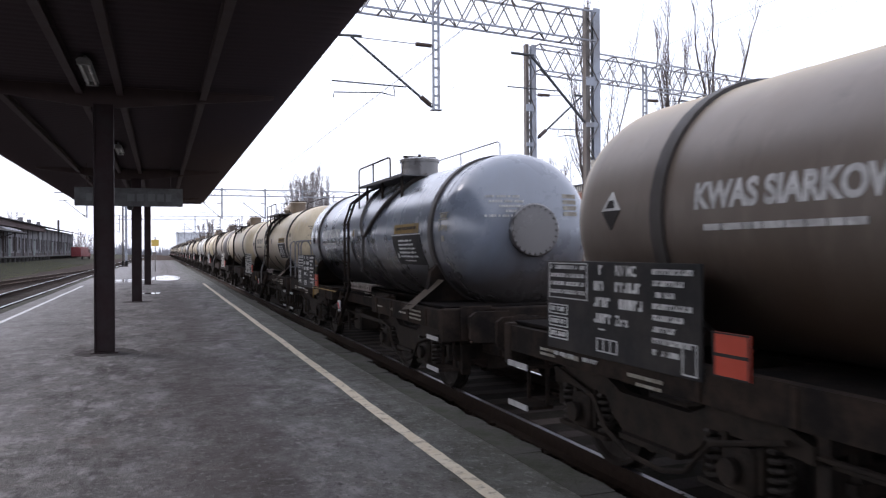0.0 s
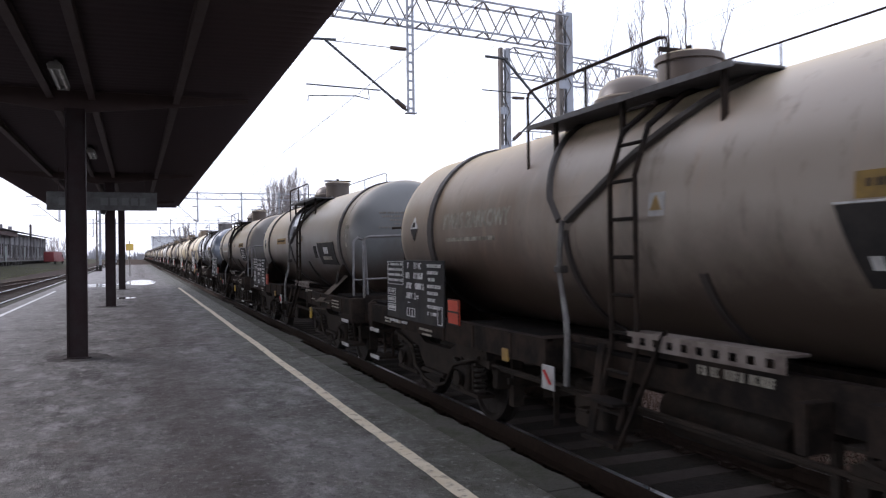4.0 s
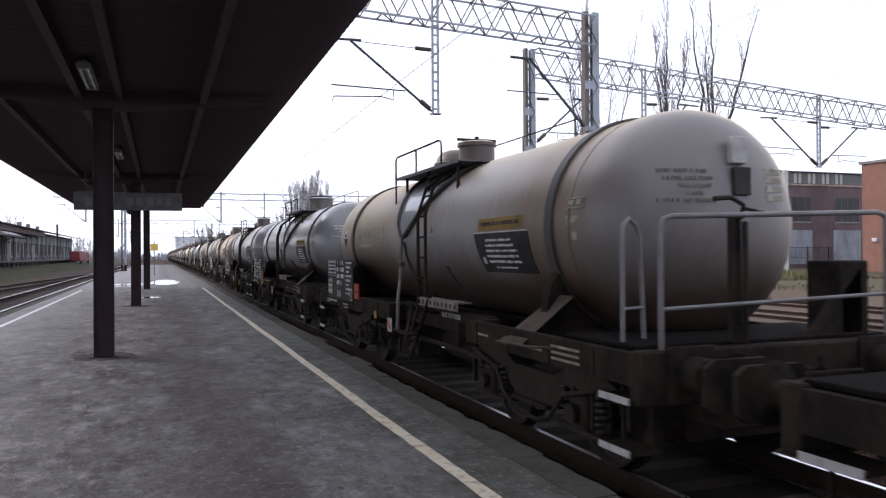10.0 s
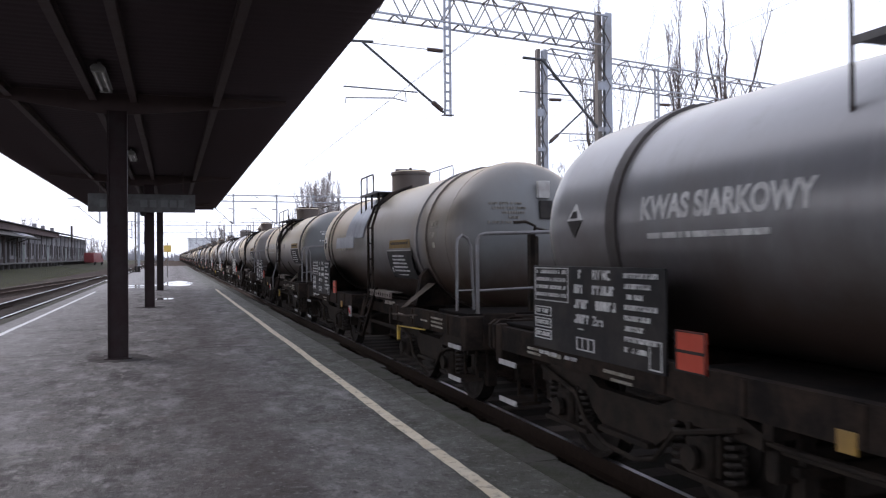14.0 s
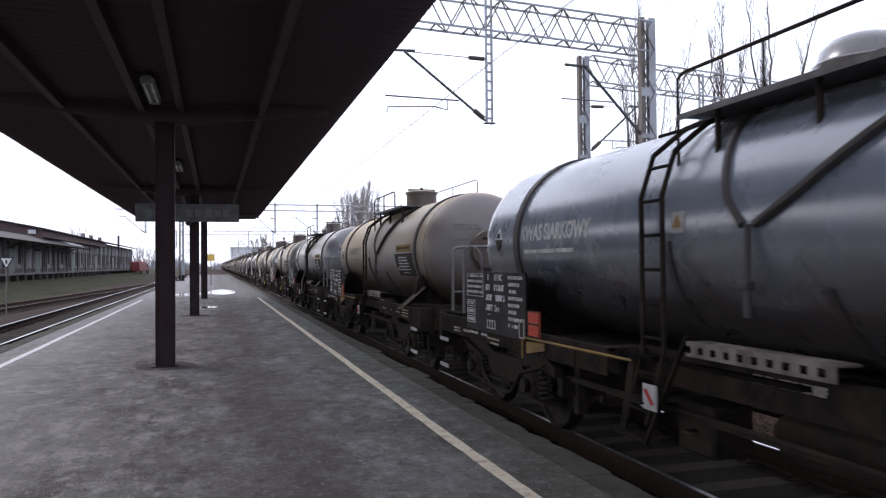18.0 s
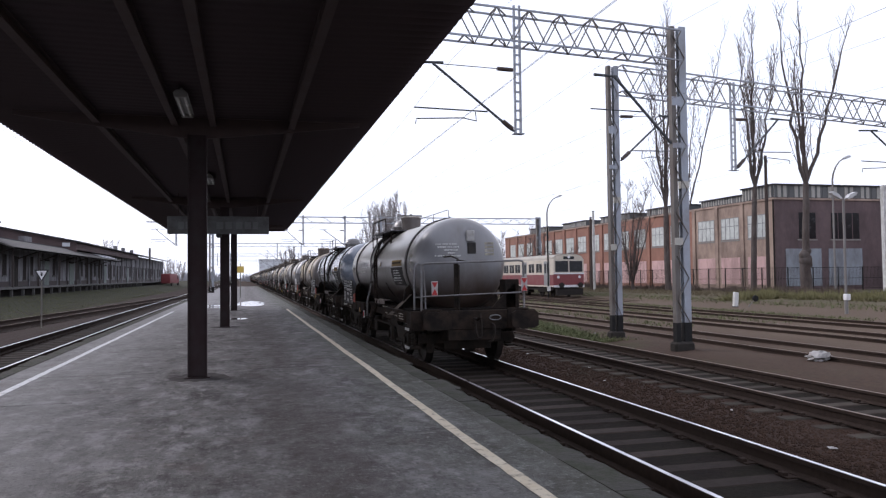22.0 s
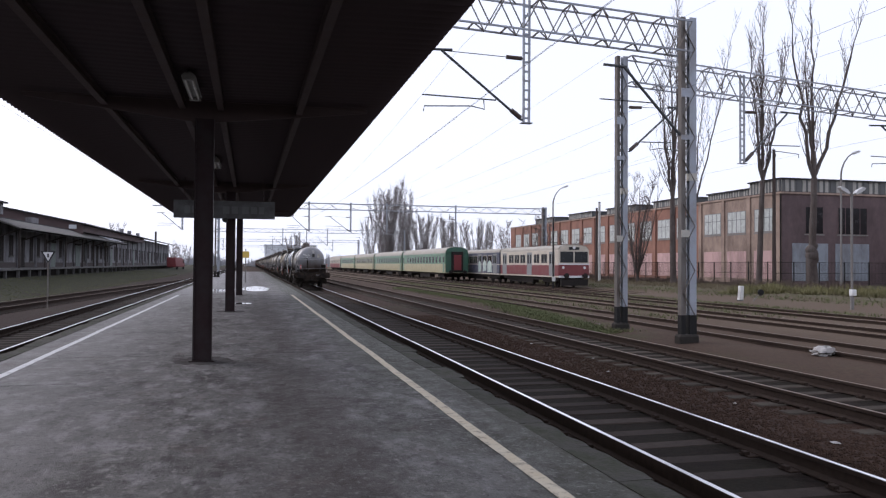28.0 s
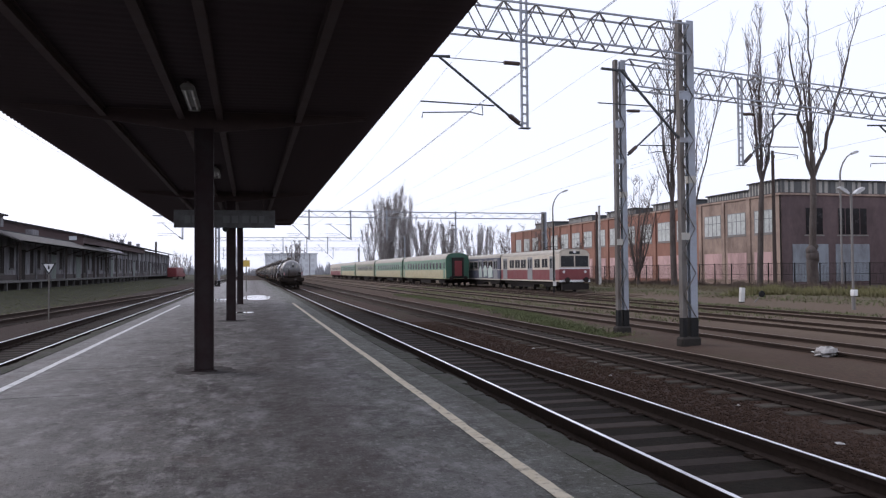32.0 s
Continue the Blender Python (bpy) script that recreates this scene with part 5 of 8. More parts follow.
        part("pipe_collar", common("pipe_collar", STRAP, lambda s: s.box(-1.085, -1.0, 6.31, 6.41, 1.6, 1.66, 0.01)), None, tank, at=vee)
    for y, a0, a1 in ((4.55, 203, 250), (6.1, 184, 250)) if not short else ():
        part("belly_strap", common("belly_strap@%g" % y, STRAP, lambda s: arc_rod(s, y, TR - 0.003, a0, a1, 0.06, 0.025, 14)), None, tank)
    if kind.get("flap"):
        part("sheet_patch", common("sheet_patch", ALUM, lambda s: patch(patch(s, (7.3, 5.9), (7.5, 6.0), 2.85, 2.12, 0.03, 0.015), (7.5, 6.0), (7.56, 6.02), 2.12, 1.95, 0.2, 0.19)), None, tank, "loose grey sheet hanging on the tank")
    # boards, plates and lettering
    bmat = BOARD_PALE if kind.get("pale_board") else BOARD_BLACK
    board = part("data_board", common("data_board@%s" % bmat.name, bmat, lambda s: s.box(-1.29, -1.27, 8.38, 10.32, 0.98, 1.69, 0.004)), None, w, at=side)
    tagged(part("lettering", common("data_lettering@%s" % bmat.name, WHITE_MARK if not kind.get("pale_board") else BOARD_BLACK, data_lettering, 0), None, board), kind="stuff")
    if near:
        for body, zb in (("RIV MC", 1.595), ("Zaes", 1.241)):
            key = "board_text@%s%s" % (body, bmat.name)
            if key not in WM:
                WM[key] = board_text(body, 9.3, zb, zb + 0.07, WHITE_MARK if bmat is BOARD_BLACK else BOARD_BLACK, "type_letters")
            part("type_letters", WM[key], None, board, "stencilled letters on the board")
    hazard = part("hazard_plate", common("hazard_plate", ORANGE, lambda s: s.box(-1.29, -1.275, 7.96, 8.26, 1.06, 1.32, 0.004).box(-1.294, -1.29, 7.97, 8.25, 1.185, 1.195)), None, w, "orange hazard plate", at=pose(0, -0.78 if short else -0.03 if turned else -0.26 + kind.get("hazard_y", 0.0), -0.02))
    if near:
        part("plate_rim", common("plate_rim", BOARD_BLACK, lambda s: s.box(-1.296, -1.294, 7.96, 8.26, 1.18, 1.2).box(-1.296, -1.29, 7.96, 7.972, 1.06, 1.32).box(-1.296, -1.29, 8.248, 8.26, 1.06, 1.32).box(-1.296, -1.29, 7.972, 8.248, 1.06, 1.07).box(-1.296, -1.29, 7.972, 8.248, 1.31, 1.32), 0), None, hazard, "black rim and figure line")
    if near:
        for y in (0.55, 1.25, 2.05, 2.8, 6.6, 7.4, 8.15):
            part("sill_rib", common("sill_rib", FRAME_BLACK, lambda s: s.prism([(-1.285, 0.86), (-1.25, 0.86), (-1.25, 1.07), (-1.285, 1.07)], -0.02, 0.02, "y")), None, w, at=pose(0, Y(y), 0))
        tagged(part("sill_lettering", common("sill_lettering", FADED_MARK, sill_lettering, 0), None, w, at=length), kind="stuff")
        panel = part("black_panel", common("black_panel", BOARD_BLACK, lambda s: patch(s, (3.37, 2.05), (3.24, 1.99), 1.995, 1.58, 0.01)), None, w, "black notice panel on the tank", at=pose(0, kind.get("panel_y", 0.12) + ty, -0.14 if short else 0))
        if kind.get("logo"):
            for tag, yl, yr_, zt, zb, mat in (("word", 2.86, 2.52, 1.9, 1.78, WHITE_MARK), ("line", 3.02, 2.34, 1.73, 1.67, FADED_MARK), ("rim", 3.37, 2.05, 2.0, 1.985, FADED_MARK)):
                part("logo_" + tag, common("logo_" + tag, mat, lambda s: patch(s, (yl, yr_), (yl - 0.02, yr_), zt, zb, 0.015), 0), None, panel, "plain pale bar")
            part("small_notice", common("small_notice", BOARD_BLACK, lambda s: patch(s, (3.72, 3.5), (3.68, 3.46), 1.93, 1.7, 0.011)), None, w, "small black notice on the tank", at=pose(0, 0.12, 0))
        else:
            tagged(part("lettering", common("panel_lettering", WHITE_MARK, panel_lettering, 0), None, panel), kind="stuff")
        strip = part("yellow_strip", common("yellow_strip@%s" % bool(kind.get("logo")), YELLOW_PLATE if kind.get("logo") else DIM_YELLOW, lambda s: patch(s, (3.37, 2.25), (3.37, 2.25), 2.155, 2.02, 0.008)), None, w, "faded yellow strip", at=pose(0, kind.get("strip_y", 0) + ty, -0.12 if short else 0))
        tagged(part("lettering", common("strip_lettering", TAN_PLATE, strip_lettering, 0), None, strip), kind="stuff")
        diamond = part("hazard_diamond", common("hazard_diamond", WHITE_MARK, lambda s: patch(s, (9.81, 9.8), (9.935, 9.675), 2.225, 2.08, 0.006), 0), None, w, "hazard diamond", at=pose(0, -0.08 if short else ty, 0))
        part("black_half", common("black_half", BOARD_BLACK, lambda s: patch(s, (9.935, 9.675), (9.81, 9.8), 2.08, 1.93, 0.006), 0), None, diamond)
        part("diamond_mark", common("diamond_mark", BOARD_BLACK, lambda s: patch(s, (9.83, 9.77), (9.87, 9.75), 2.16, 2.1, 0.01), 0), None, diamond)
        if kind.get("text"):
            mk = FADED_MARK if kind["text"] == "faded" else WHITE_MARK
            if "kwas@" + kind["text"] not in WM:
                WM["kwas@" + kind["text"]] = wrapped_text("KWAS SIARKOWY", 8.8, 7.12, 2.035, 2.215, mk, "acid_lettering")
            part("acid_lettering", WM["kwas@" + kind["text"]], None, w, "stencilled words on the tank", at=pose(0, kind.get("words_y", 0) + ty, 0))
            tagged(part("small_lettering", common("small_lettering@" + kind["text"], mk, lambda s: tank_line(s, 8.7, 7.45, 1.9, 0.04, random.Random(2)), 0), None, w, at=pose(0, kind.get("words_y", 0) + ty, 0)), kind="stuff")
        if "code" not in WM:
            WM["code"] = wrapped_text("L4BN", 1.42, 1.12, 2.02, 2.1, FADED_MARK, "tank_code")
        if kind.get("code", True):
            part("tank_code", WM["code"], None, w, "stencilled tank code", at=pose(0, 0.75 if short else ty, 0))
            tagged(part("code_box", common("code_box", FADED_MARK, lambda s: [patch(s, (1.42, 1.13), (1.42, 1.13), 2.25, 2.24, 0.014), patch(s, (1.42, 1.13), (1.42, 1.13), 2.17, 2.16, 0.014), patch(s, (1.38, 1.3), (1.38, 1.3), 2.23, 2.185, 0.014), patch(s, (1.25, 1.17), (1.25, 1.17), 2.23, 2.185, 0.014), patch(s, (1.31, 1.24), (1.31, 1.24), 1.96, 1.89, 0.014)], 0), None, w, at=pose(0, 0.75 if short else ty, 0)), kind="stuff")
        sign = part("warning_sign", common("warning_sign", STEP_EDGE, lambda s: patch(s, (4.86, 4.7), (4.86, 4.7), 2.17, 2.01, 0.01)), None, w, "small white and yellow warning sign", at=pose(0, 1.18 if turned else 0.6 if short else ty + 0.14, 0))
        part("warning_triangle", common("warning_triangle", YELLOW_PLATE, lambda s: patch(s, (4.785, 4.775), (4.84, 4.72), 2.15, 2.05, 0.014)), None, sign, "yellow triangle")
        part("side_plate", common("side_plate", STEP_EDGE, lambda s: s.box(-1.292, -1.275, 5.84, 6.02, 0.69, 0.88, 0.003)), None, w, "white plate with a red mark")
        part("side_plate_mark", common("side_plate_mark", RED_MARK, lambda s: s.bar((-1.294, 5.87, 0.74), (-1.294, 5.97, 0.84), 0.012, 0.035, (1, 0, 0)), 0), None, w)
        if not turned:
            part("corner_plate", common("corner_plate", YELLOW_PLATE, lambda s: s.box(-1.292, -1.275, 6.62, 6.74, 0.82, 0.93, 0.003)), None, w, "small yellow plate")
        if turned:
            part("corner_plate", common("corner_plate@turned", DIM_YELLOW, lambda s: s.prism([(8.25, 0.86), (7.8, 0.93), (7.8, 1.0), (8.25, 0.98)], -1.3, -1.285)), None, w, "dirty yellow plate")
            part("yellow_pipe", common("yellow_pipe", DIM_YELLOW, lambda s: s.tube([(-1.3, 8.35, 0.8), (-1.3, 8.35, 0.98), (-1.3, 8.28, 1.02), (-1.29, 6.2, 1.03)], 0.012, 6)), None, w)
        if kind.get("hook", False):
          part("jack_hook", common("jack_hook", SAFETY_YELLOW, lambda s: s.prism([(2.68, 0.6), (2.74, 0.6), (2.74, 0.8), (2.68, 0.8), (2.68, 0.76), (2.64, 0.76), (2.64, 0.73), (2.68, 0.73)], -1.32, -1.285)), None, w, "yellow jacking hook", at=pose(0, kind.get("hook_y", 0), 0))
          part("hook_rod", common("hook_rod@%s" % short, SAFETY_YELLOW if short else TAN_PLATE, lambda s: s.tube([(-1.3, 2.7, 0.79), (-1.3, 1.5, 0.84)], 0.01, 6)), None, w, at=pose(0, kind.get("hook_y", 0), 0))
        part("walkway", common("walkway", WALK_PALE, lambda s: [s.box(-1.12, -0.95, 3.7, 5.1, 1.2, 1.215), s.box(-1.125, -1.12, 3.7, 5.1, 1.185, 1.22), s.box(-1.125, -1.12, 3.7, 5.1, 1.11, 1.135)] + [s.box(-1.125, -1.12, 3.7 + 0.14 * i, 3.78 + 0.14 * i, 1.135, 1.185) for i in range(10)]), None, w, "narrow perforated side walkway", at=pose(0, fore, 0))
        low = 1.02 if turned else 1.08 if short else 0.96
        y0, y1 = (1.6, 1.95) if turned else (1.5, 1.72) if short else (1.66, 2.14)
        part("slant_plate", common("slant_plate@%g" % low, TAN_PLATE, lambda s: s.add([(-0.93, 1.42, 1.4), (-0.93, 1.72, 1.4), (-1.3, y0, low + 0.03), (-1.32, y1, low), (-0.95, 1.42, 1.38), (-0.95, 1.72, 1.38), (-1.32, y0, low + 0.01), (-1.34, y1, low - 0.02)], [(0, 2, 3, 1), (4, 5, 7, 6), (0, 4, 6, 2), (1, 3, 7, 5), (2, 6, 7, 3), (0, 1, 5, 4)]), 0), None, w, "slanted tan support plate", at=pose(0, 0.75 if short else 0, 0))
        if not turned:
            part("edge_rod", common("edge_rod", TAN_PLATE, lambda s: s.tube([(-1.34, 2.16, 0.95), (-1.34, 1.5, 0.97), (-1.3, 1.1, 1.0)], 0.012, 6)), None, w, at=pose(0, 0.75 if short else 0, 0))
        part("lower_steps", common("lower_steps", FRAME_BLACK, lambda s: s.bar((-1.27, 5.02, 0.42), (-1.1, 4.72, 1.25), 0.06, 0.02).bar((-1.27, 5.36, 0.42), (-1.12, 5.42, 1.1), 0.06, 0.02).box(-1.32, -1.16, 5.0, 5.4, 0.44, 0.47).box(-1.32, -1.16, 5.0, 5.4, 0.72, 0.74)), None, w, at=pose(0, 1.0 if turned else 0, 0))
        part("air_reservoir", common("air_reservoir", BOGIE, lambda s: s.rev([(0.0, -0.62), (0.12, -0.6), (0.19, -0.5), (0.2, -0.45), (0.2, 0.45), (0.19, 0.5), (0.12, 0.6), (0.0, 0.62)], (0, 0, 0), "y", 16)), None, w, at=pose(-0.55, 4.75, 0.6))
        part("brake_gear", common("brake_gear", BOGIE, lambda s: s.bar((-0.95, 2.9, 0.62), (-0.95, 7.9, 0.62), 0.035).bar((0.0, 3.2, 0.55), (0.0, 7.6, 0.55), 0.06).bar((-0.9, 3.3, 0.45), (0.9, 3.3, 0.62), 0.06).bar((-0.9, 7.4, 0.5), (0.9, 7.4, 0.5), 0.06).tube([(-1.05, 3.2, 0.66), (-1.05, 5.2, 0.68), (-1.02, 7.7, 0.66)], 0.018, 6).tube([(-0.7, 3.1, 0.78), (-0.7, 7.8, 0.78)], 0.03, 6).bar((-1.0, 6.3, 0.3), (-1.0, 6.3, 0.75), 0.05, 0.02).bar((-1.0, 3.5, 0.35), (-1.0, 3.5, 0.8), 0.04, 0.05)), None, w)
        part("valve_box", common("valve_box", BOGIE, lambda s: s.box(-0.98, -0.62, 5.6, 6.05, 0.36, 0.74, 0.03).tube([(-0.98, 5.8, 0.55), (-1.1, 5.8, 0.55), (-1.1, 5.65, 0.55)], 0.014, 6)), None, w)
        for yb in (3.54, 7.29):
            part("cross_bearer", common("cross_bearer", FRAME_BLACK, lambda s: s.box(-1.2, 1.2, -0.04, 0.04, 0.74, 1.0)), None, w, at=pose(0, yb, 0))
        for yb in (Y(1.95), Y(LONG - 1.95)):
            for dy in (-1.48, -0.32, 0.32, 1.48):
                part("brake_block", common("brake_block", BOGIE, lambda s: s.prism([(-0.05, 0.25), (0.05, 0.25), (0.05, 0.6), (0.025, 0.62), (0.025, 0.95), (-0.025, 0.95), (-0.025, 0.62), (-0.05, 0.6)], -0.85, -0.74), 0), None, w, at=pose(0, yb + dy, 0))
        for y in (Y(0.22), Y(LONG - 0.28)):
            st = part("steps", common("steps", FRAME_BLACK, step_pair), None, w, at=pose(0, y, 0))
            for dz in (0.0, -0.36):
                part("step_edge", common("step_edge", STEP_EDGE, step_edges, 0), None, st, "white step edge", at=pose(0, 0, dz))
        end = pose(0, 11.54, 0) @ Matrix.Diagonal((1, -1, 1, 1)) if turned else pose(0, 0.3 if short else 0, 0)
        rr = part("end_railing", common("end_railing", HAND_GREY, rear_rail), None, w, "grey tubular railing", at=end)
        part("end_hoop", common("end_hoop", HAND_GREY, lambda s: s.tube([(-1.12, 0.36, 0.98), (-1.12, 0.36, 1.9), (-1.1, 0.38, 1.98), (-1.03, 0.41, 2.03), (-0.95, 0.44, 1.99), (-0.9, 0.46, 1.89), (-0.86, 0.47, 1.12)], 0.018, 8).tube([(-1.12, 0.36, 1.36), (-0.87, 0.46, 1.36)], 0.012, 6)), None, w, "grey tubular handrail", at=end @ pose(0, 0.33 if turned else 0.15 if short else 0.02, 0))
        part("brake_column", common("brake_column", BOGIE, lambda s: s.box(-0.36, -0.28, 0.08, 0.16, 1.1, 2.05, 0.01).box(-0.31, -0.27, 0.02, 0.06, 1.1, 2.0, 0.01).tube([(-0.32, 0.05, 2.02), (-0.32, 0.02, 2.12), (-0.45, 0.0, 2.17), (-0.6, 0.0, 2.16)], 0.018, 6).tube([(-0.32, 0.04, 2.1), (-0.12, 0.02, 2.06)], 0.014, 6)), None, rr)
        part("end_gusset", common("end_gusset", FRAME_BLACK, lambda s: s.prism([(0.42, 1.12), (0.92, 1.12), (0.92, 1.66)], 0.1, 0.2, "y")), None, rr)
        part("battery_box", common("battery_box", FRAME_BLACK, lambda s: s.box(0.7, 1.0, 0.1, 0.45, 1.12, 1.7, 0.015)), None, w, "black box on the end floor", at=end)
        # the rear end of the tank
        on_end = pose(0, 0.4 if short else kind["tank_from"] - 0.55 if kind.get("tank_from") else 0.21 if turned else 0.21 + ty if ty else 0.01, 0)
        tagged(part("end_lettering", common("end_lettering@%s" % (kind.get("text") == "white"), WHITE_MARK if kind.get("text") == "white" else GHOST_MARK, end_lettering, 0), None, w, at=on_end), kind="stuff")
        if kind.get("end") == "disc":
            disc = part("end_flange", common("end_flange@" + kind["paint"], paint, lambda s: s.rev([(0.001, -0.09), (0.315, -0.09), (0.33, -0.075), (0.33, 0.06)], (0, 0, 0), "y", 30)), None, tank, "bolted round manhole cover", at=pose(0, kind.get("tank_from", 0.76) + 0.03, TZ))
            tagged(part("bolt_ring", common("bolt_ring@" + kind["paint"], paint, lambda s: [s.tube([(0.295 * math.cos(0.2618 * i), -0.115, 0.295 * math.sin(0.2618 * i)), (0.295 * math.cos(0.2618 * i), -0.09, 0.295 * math.sin(0.2618 * i))], 0.014, 6) for i in range(24)], 0), None, disc, "ring of small bolts"), kind="stuff")
        else:
            if not kind.get("logo"):
                part("end_plate", common("end_plate", STEP_EDGE, lambda s: s.box(0.04, 0.2, 0.54, 0.6, 2.5, 2.72, 0.006)), None, w, "pale label holder", at=on_end)
            part("end_plate", common("end_plate@dark", BOARD_BLACK, lambda s: s.box(0.06, 0.23, 0.53, 0.58, 2.24, 2.47, 0.006)), None, w, "dark label holder", at=on_end)
        tagged(part("end_mark", common("end_mark", FADED_MARK, lambda s: [s.box(0.44 + 0.075 * i, 0.5 + 0.075 * i, 0.54 + dish(math.hypot(0.47 + 0.075 * i, 0.2 + 0.075 * j)), 0.58 + dish(math.hypot(0.47 + 0.075 * i, 0.2 + 0.075 * j)), 2.2 + 0.075 * j, 2.25 + 0.075 * j) for i in range(3) for j in range(4)], 0), None, w, at=on_end), kind="stuff")
    if kind.get("tail"):
        part("oval_plate", common("oval_plate", HAND_GREY, lambda s: s.tube([(0.42 + 0.12 * math.cos(0.5236 * i), -0.085, 0.95 + 0.05 * math.sin(0.5236 * i)) for i in range(13)], 0.012, 6)), None, w, "oval cast plate rim")
        tl = part("tail_plate", common("tail_plate", STEP_EDGE, lambda s: s.box(-0.87, -0.74, -0.05, -0.035, 1.4, 1.68, 0.006)), None, w, "white and red tail signal plate")
        part("red_triangle", common("red_triangle", RED_MARK, lambda s: s.prism([(-0.865, 1.41), (-0.745, 1.41), (-0.805, 1.53)], -0.056, -0.05, "y").prism([(-0.865, 1.66), (-0.745, 1.66), (-0.805, 1.55)], -0.056, -0.05, "y"), 0), None, tl)
        tl = part("tail_plate", common("tail_plate@far", STEP_EDGE, lambda s: s.box(0.99, 1.12, -0.05, -0.035, 1.46, 1.74, 0.006)), None, w, "white and red tail signal plate")
        part("red_triangle", common("red_triangle@far", RED_MARK, lambda s: s.prism([(0.995, 1.47), (1.115, 1.47), (1.055, 1.59)], -0.056, -0.05, "y").prism([(0.995, 1.72), (1.115, 1.72), (1.055, 1.61)], -0.056, -0.05, "y"), 0), None, tl)
        part("paper_label", common("paper_label", STEP_EDGE, lambda s: s.prism([(10.04, 1.10), (10.04 - 0.14, 1.10 + 0.02), (10.04 - 0.13, 1.10 + 0.22), (10.04 - 0.01, 1.10 + 0.24)], -1.302, -1.296), 0), None, board, "white paper label on the board")
    return w, wheelsets


WAGONS = [
    dict(paint="grey", text="white", hatch="dome", tail=True, hazard_y=-0.06, label="grey acid tank wagon with tail plates at the train's end"),
    dict(paint="blue_grey", text="white", hatch="dome", turned=True, end="disc", words_y=0.27, label="clean blue-grey acid tank wagon with bolted end cover"),
    dict(paint="rusty", text="faded", end="disc", turned=True, tank_from=0.82, strap_y=0.2, code=False, label="dusty brown acid tank wagon with bolted end cover"),
    dict(paint="grey", text="white", hatch="drum", label="grey acid tank wagon with white stencilled words"),
    dict(paint="brown_grey", text="faded", short=True, hook=True, dark_strap=False, flap=True, apron=False, panel_y=1.0, strip_y=0.87, words_y=-0.3, label="dusty brown-grey tank wagon with a loose sheet patch"),
    dict(paint="brown_grey", text="white", one_hatch=True, hook=True, hook_y=0.8, tank_y=-0.28, label="dusty brown-grey acid tank wagon with dark straps"),
    dict(paint="rusty", text="faded", washed=True, ladder_y=5.1, label="rust-stained acid tank wagon with a washed grey apron"),
    dict(paint="dark_grey", text="white", turned=True, end="disc", words_y=0.1, label="dark grey acid tank wagon with bolted end cover"),
    dict(paint="grey", text="white", hatch="dome", hook_y=0.7, hook=True, label="grey acid tank wagon with white stencilled words"),
    dict(paint="tan", text="faded", tank_end=10.75, label="dusty stained tan acid tank wagon with faded words"),
    dict(paint="brown_grey", washed=True, hatch="dome", hook=True, ladder_y=4.9, strip_y=4.6, logo=True, label="brown-grey tank wagon with a yellow strip"),
    dict(paint="brown", text="white", panel_y=0.1, hook=True, hook_y=-0.56, tank_y=-0.28, strip_y=0.45, label="dusty brown acid tank wagon with stencilled words"),
    dict(paint="blue_grey", text="white", turned=True, end="disc", label="blue-grey acid tank wagon with bolted end cover"),
    dict(paint="cream", text="faded", pale_board=True, label="dusty cream acid tank wagon with pale data board"),
]
# Cream and pale tones here also paint the sky's sheen on far tanks.
order = ["cream", "rusty", "cream", "pale", "cream", "cream", "grey", "cream", "pale", "cream", "cream", "rusty", "cream", "pale", "cream", "cream", "cream", "pale", "cream", "cream"]
WAGONS += [dict(paint=p, near=False, pale_board=i % 2 == 0, apron=i % 3 > 0, hatch="drum" if i % 2 else "dome", label="%s tank wagon far ahead in the train" % PAINT_WORDS[p]) for i, p in enumerate(order)]
SLACK = {10: -0.02, 9: 0.12, 7: 0.04, 6: 0.12, 5: -0.05, 3: 0.42}  # stretch of the couplings, in metres
TRAIN = [wagon(kind) for kind in WAGONS]

# ---- platform fittings ----
SIGN_GREY = surface("dirty_grey_sign", (0.13, 0.13, 0.13), (0.1, 0.1, 0.1), 3, 0.6, 0, 0.1, 40, (0.06, 0.055, 0.05), 0.5, 3)
SIGN_DARK = surface("faded_pale_letters", (0.165, 0.165, 0.165), (0.13, 0.13, 0.13), 3, 0.6, 0, 0)
TUBE_GLASS = surface("unlit_fluorescent_tube", (0.75, 0.75, 0.72), (0.7, 0.7, 0.68), 3, 0.15, 0, 0)
LAMP_WHITE = surface("white_lamp_tray", (0.3, 0.3, 0.28), (0.22, 0.22, 0.21), 4, 0.5, 0, 0.05)
YELLOW_SIGN = surface("yellow_sign_face", (0.6, 0.42, 0.08), (0.55, 0.38, 0.09), 3, 0.5, 0, 0)
WHITE_ENAMEL = surface("white_enamel", (0.7, 0.7, 0.7), (0.6, 0.6, 0.6), 3, 0.4, 0, 0)
BLACK_ENAMEL = surface("black_enamel", (0.02, 0.02, 0.02), (0.03, 0.03, 0.03), 3, 0.4, 0, 0)
board = thing("station_sign", "grey station name board hung under the canopy", "sign", pose(-0.57, 23.3, 0))
part("panel", Shape().box(-1.4, 1.43, -0.06, 0.06, 2.79, 3.3, 0.01), SIGN_GREY, board)
for x0, x1 in ((-1.1, -0.95), (-0.9, -0.72), (-0.66, -0.5), (-0.05, 0.14), (0.2, 0.38), (0.5, 0.68), (0.74, 0.92), (0.97, 1.12)):
    part("letter_bar", Shape().box(x0, x1, -0.066, -0.06, 2.93, 3.14), SIGN_DARK, board, smooth=0)
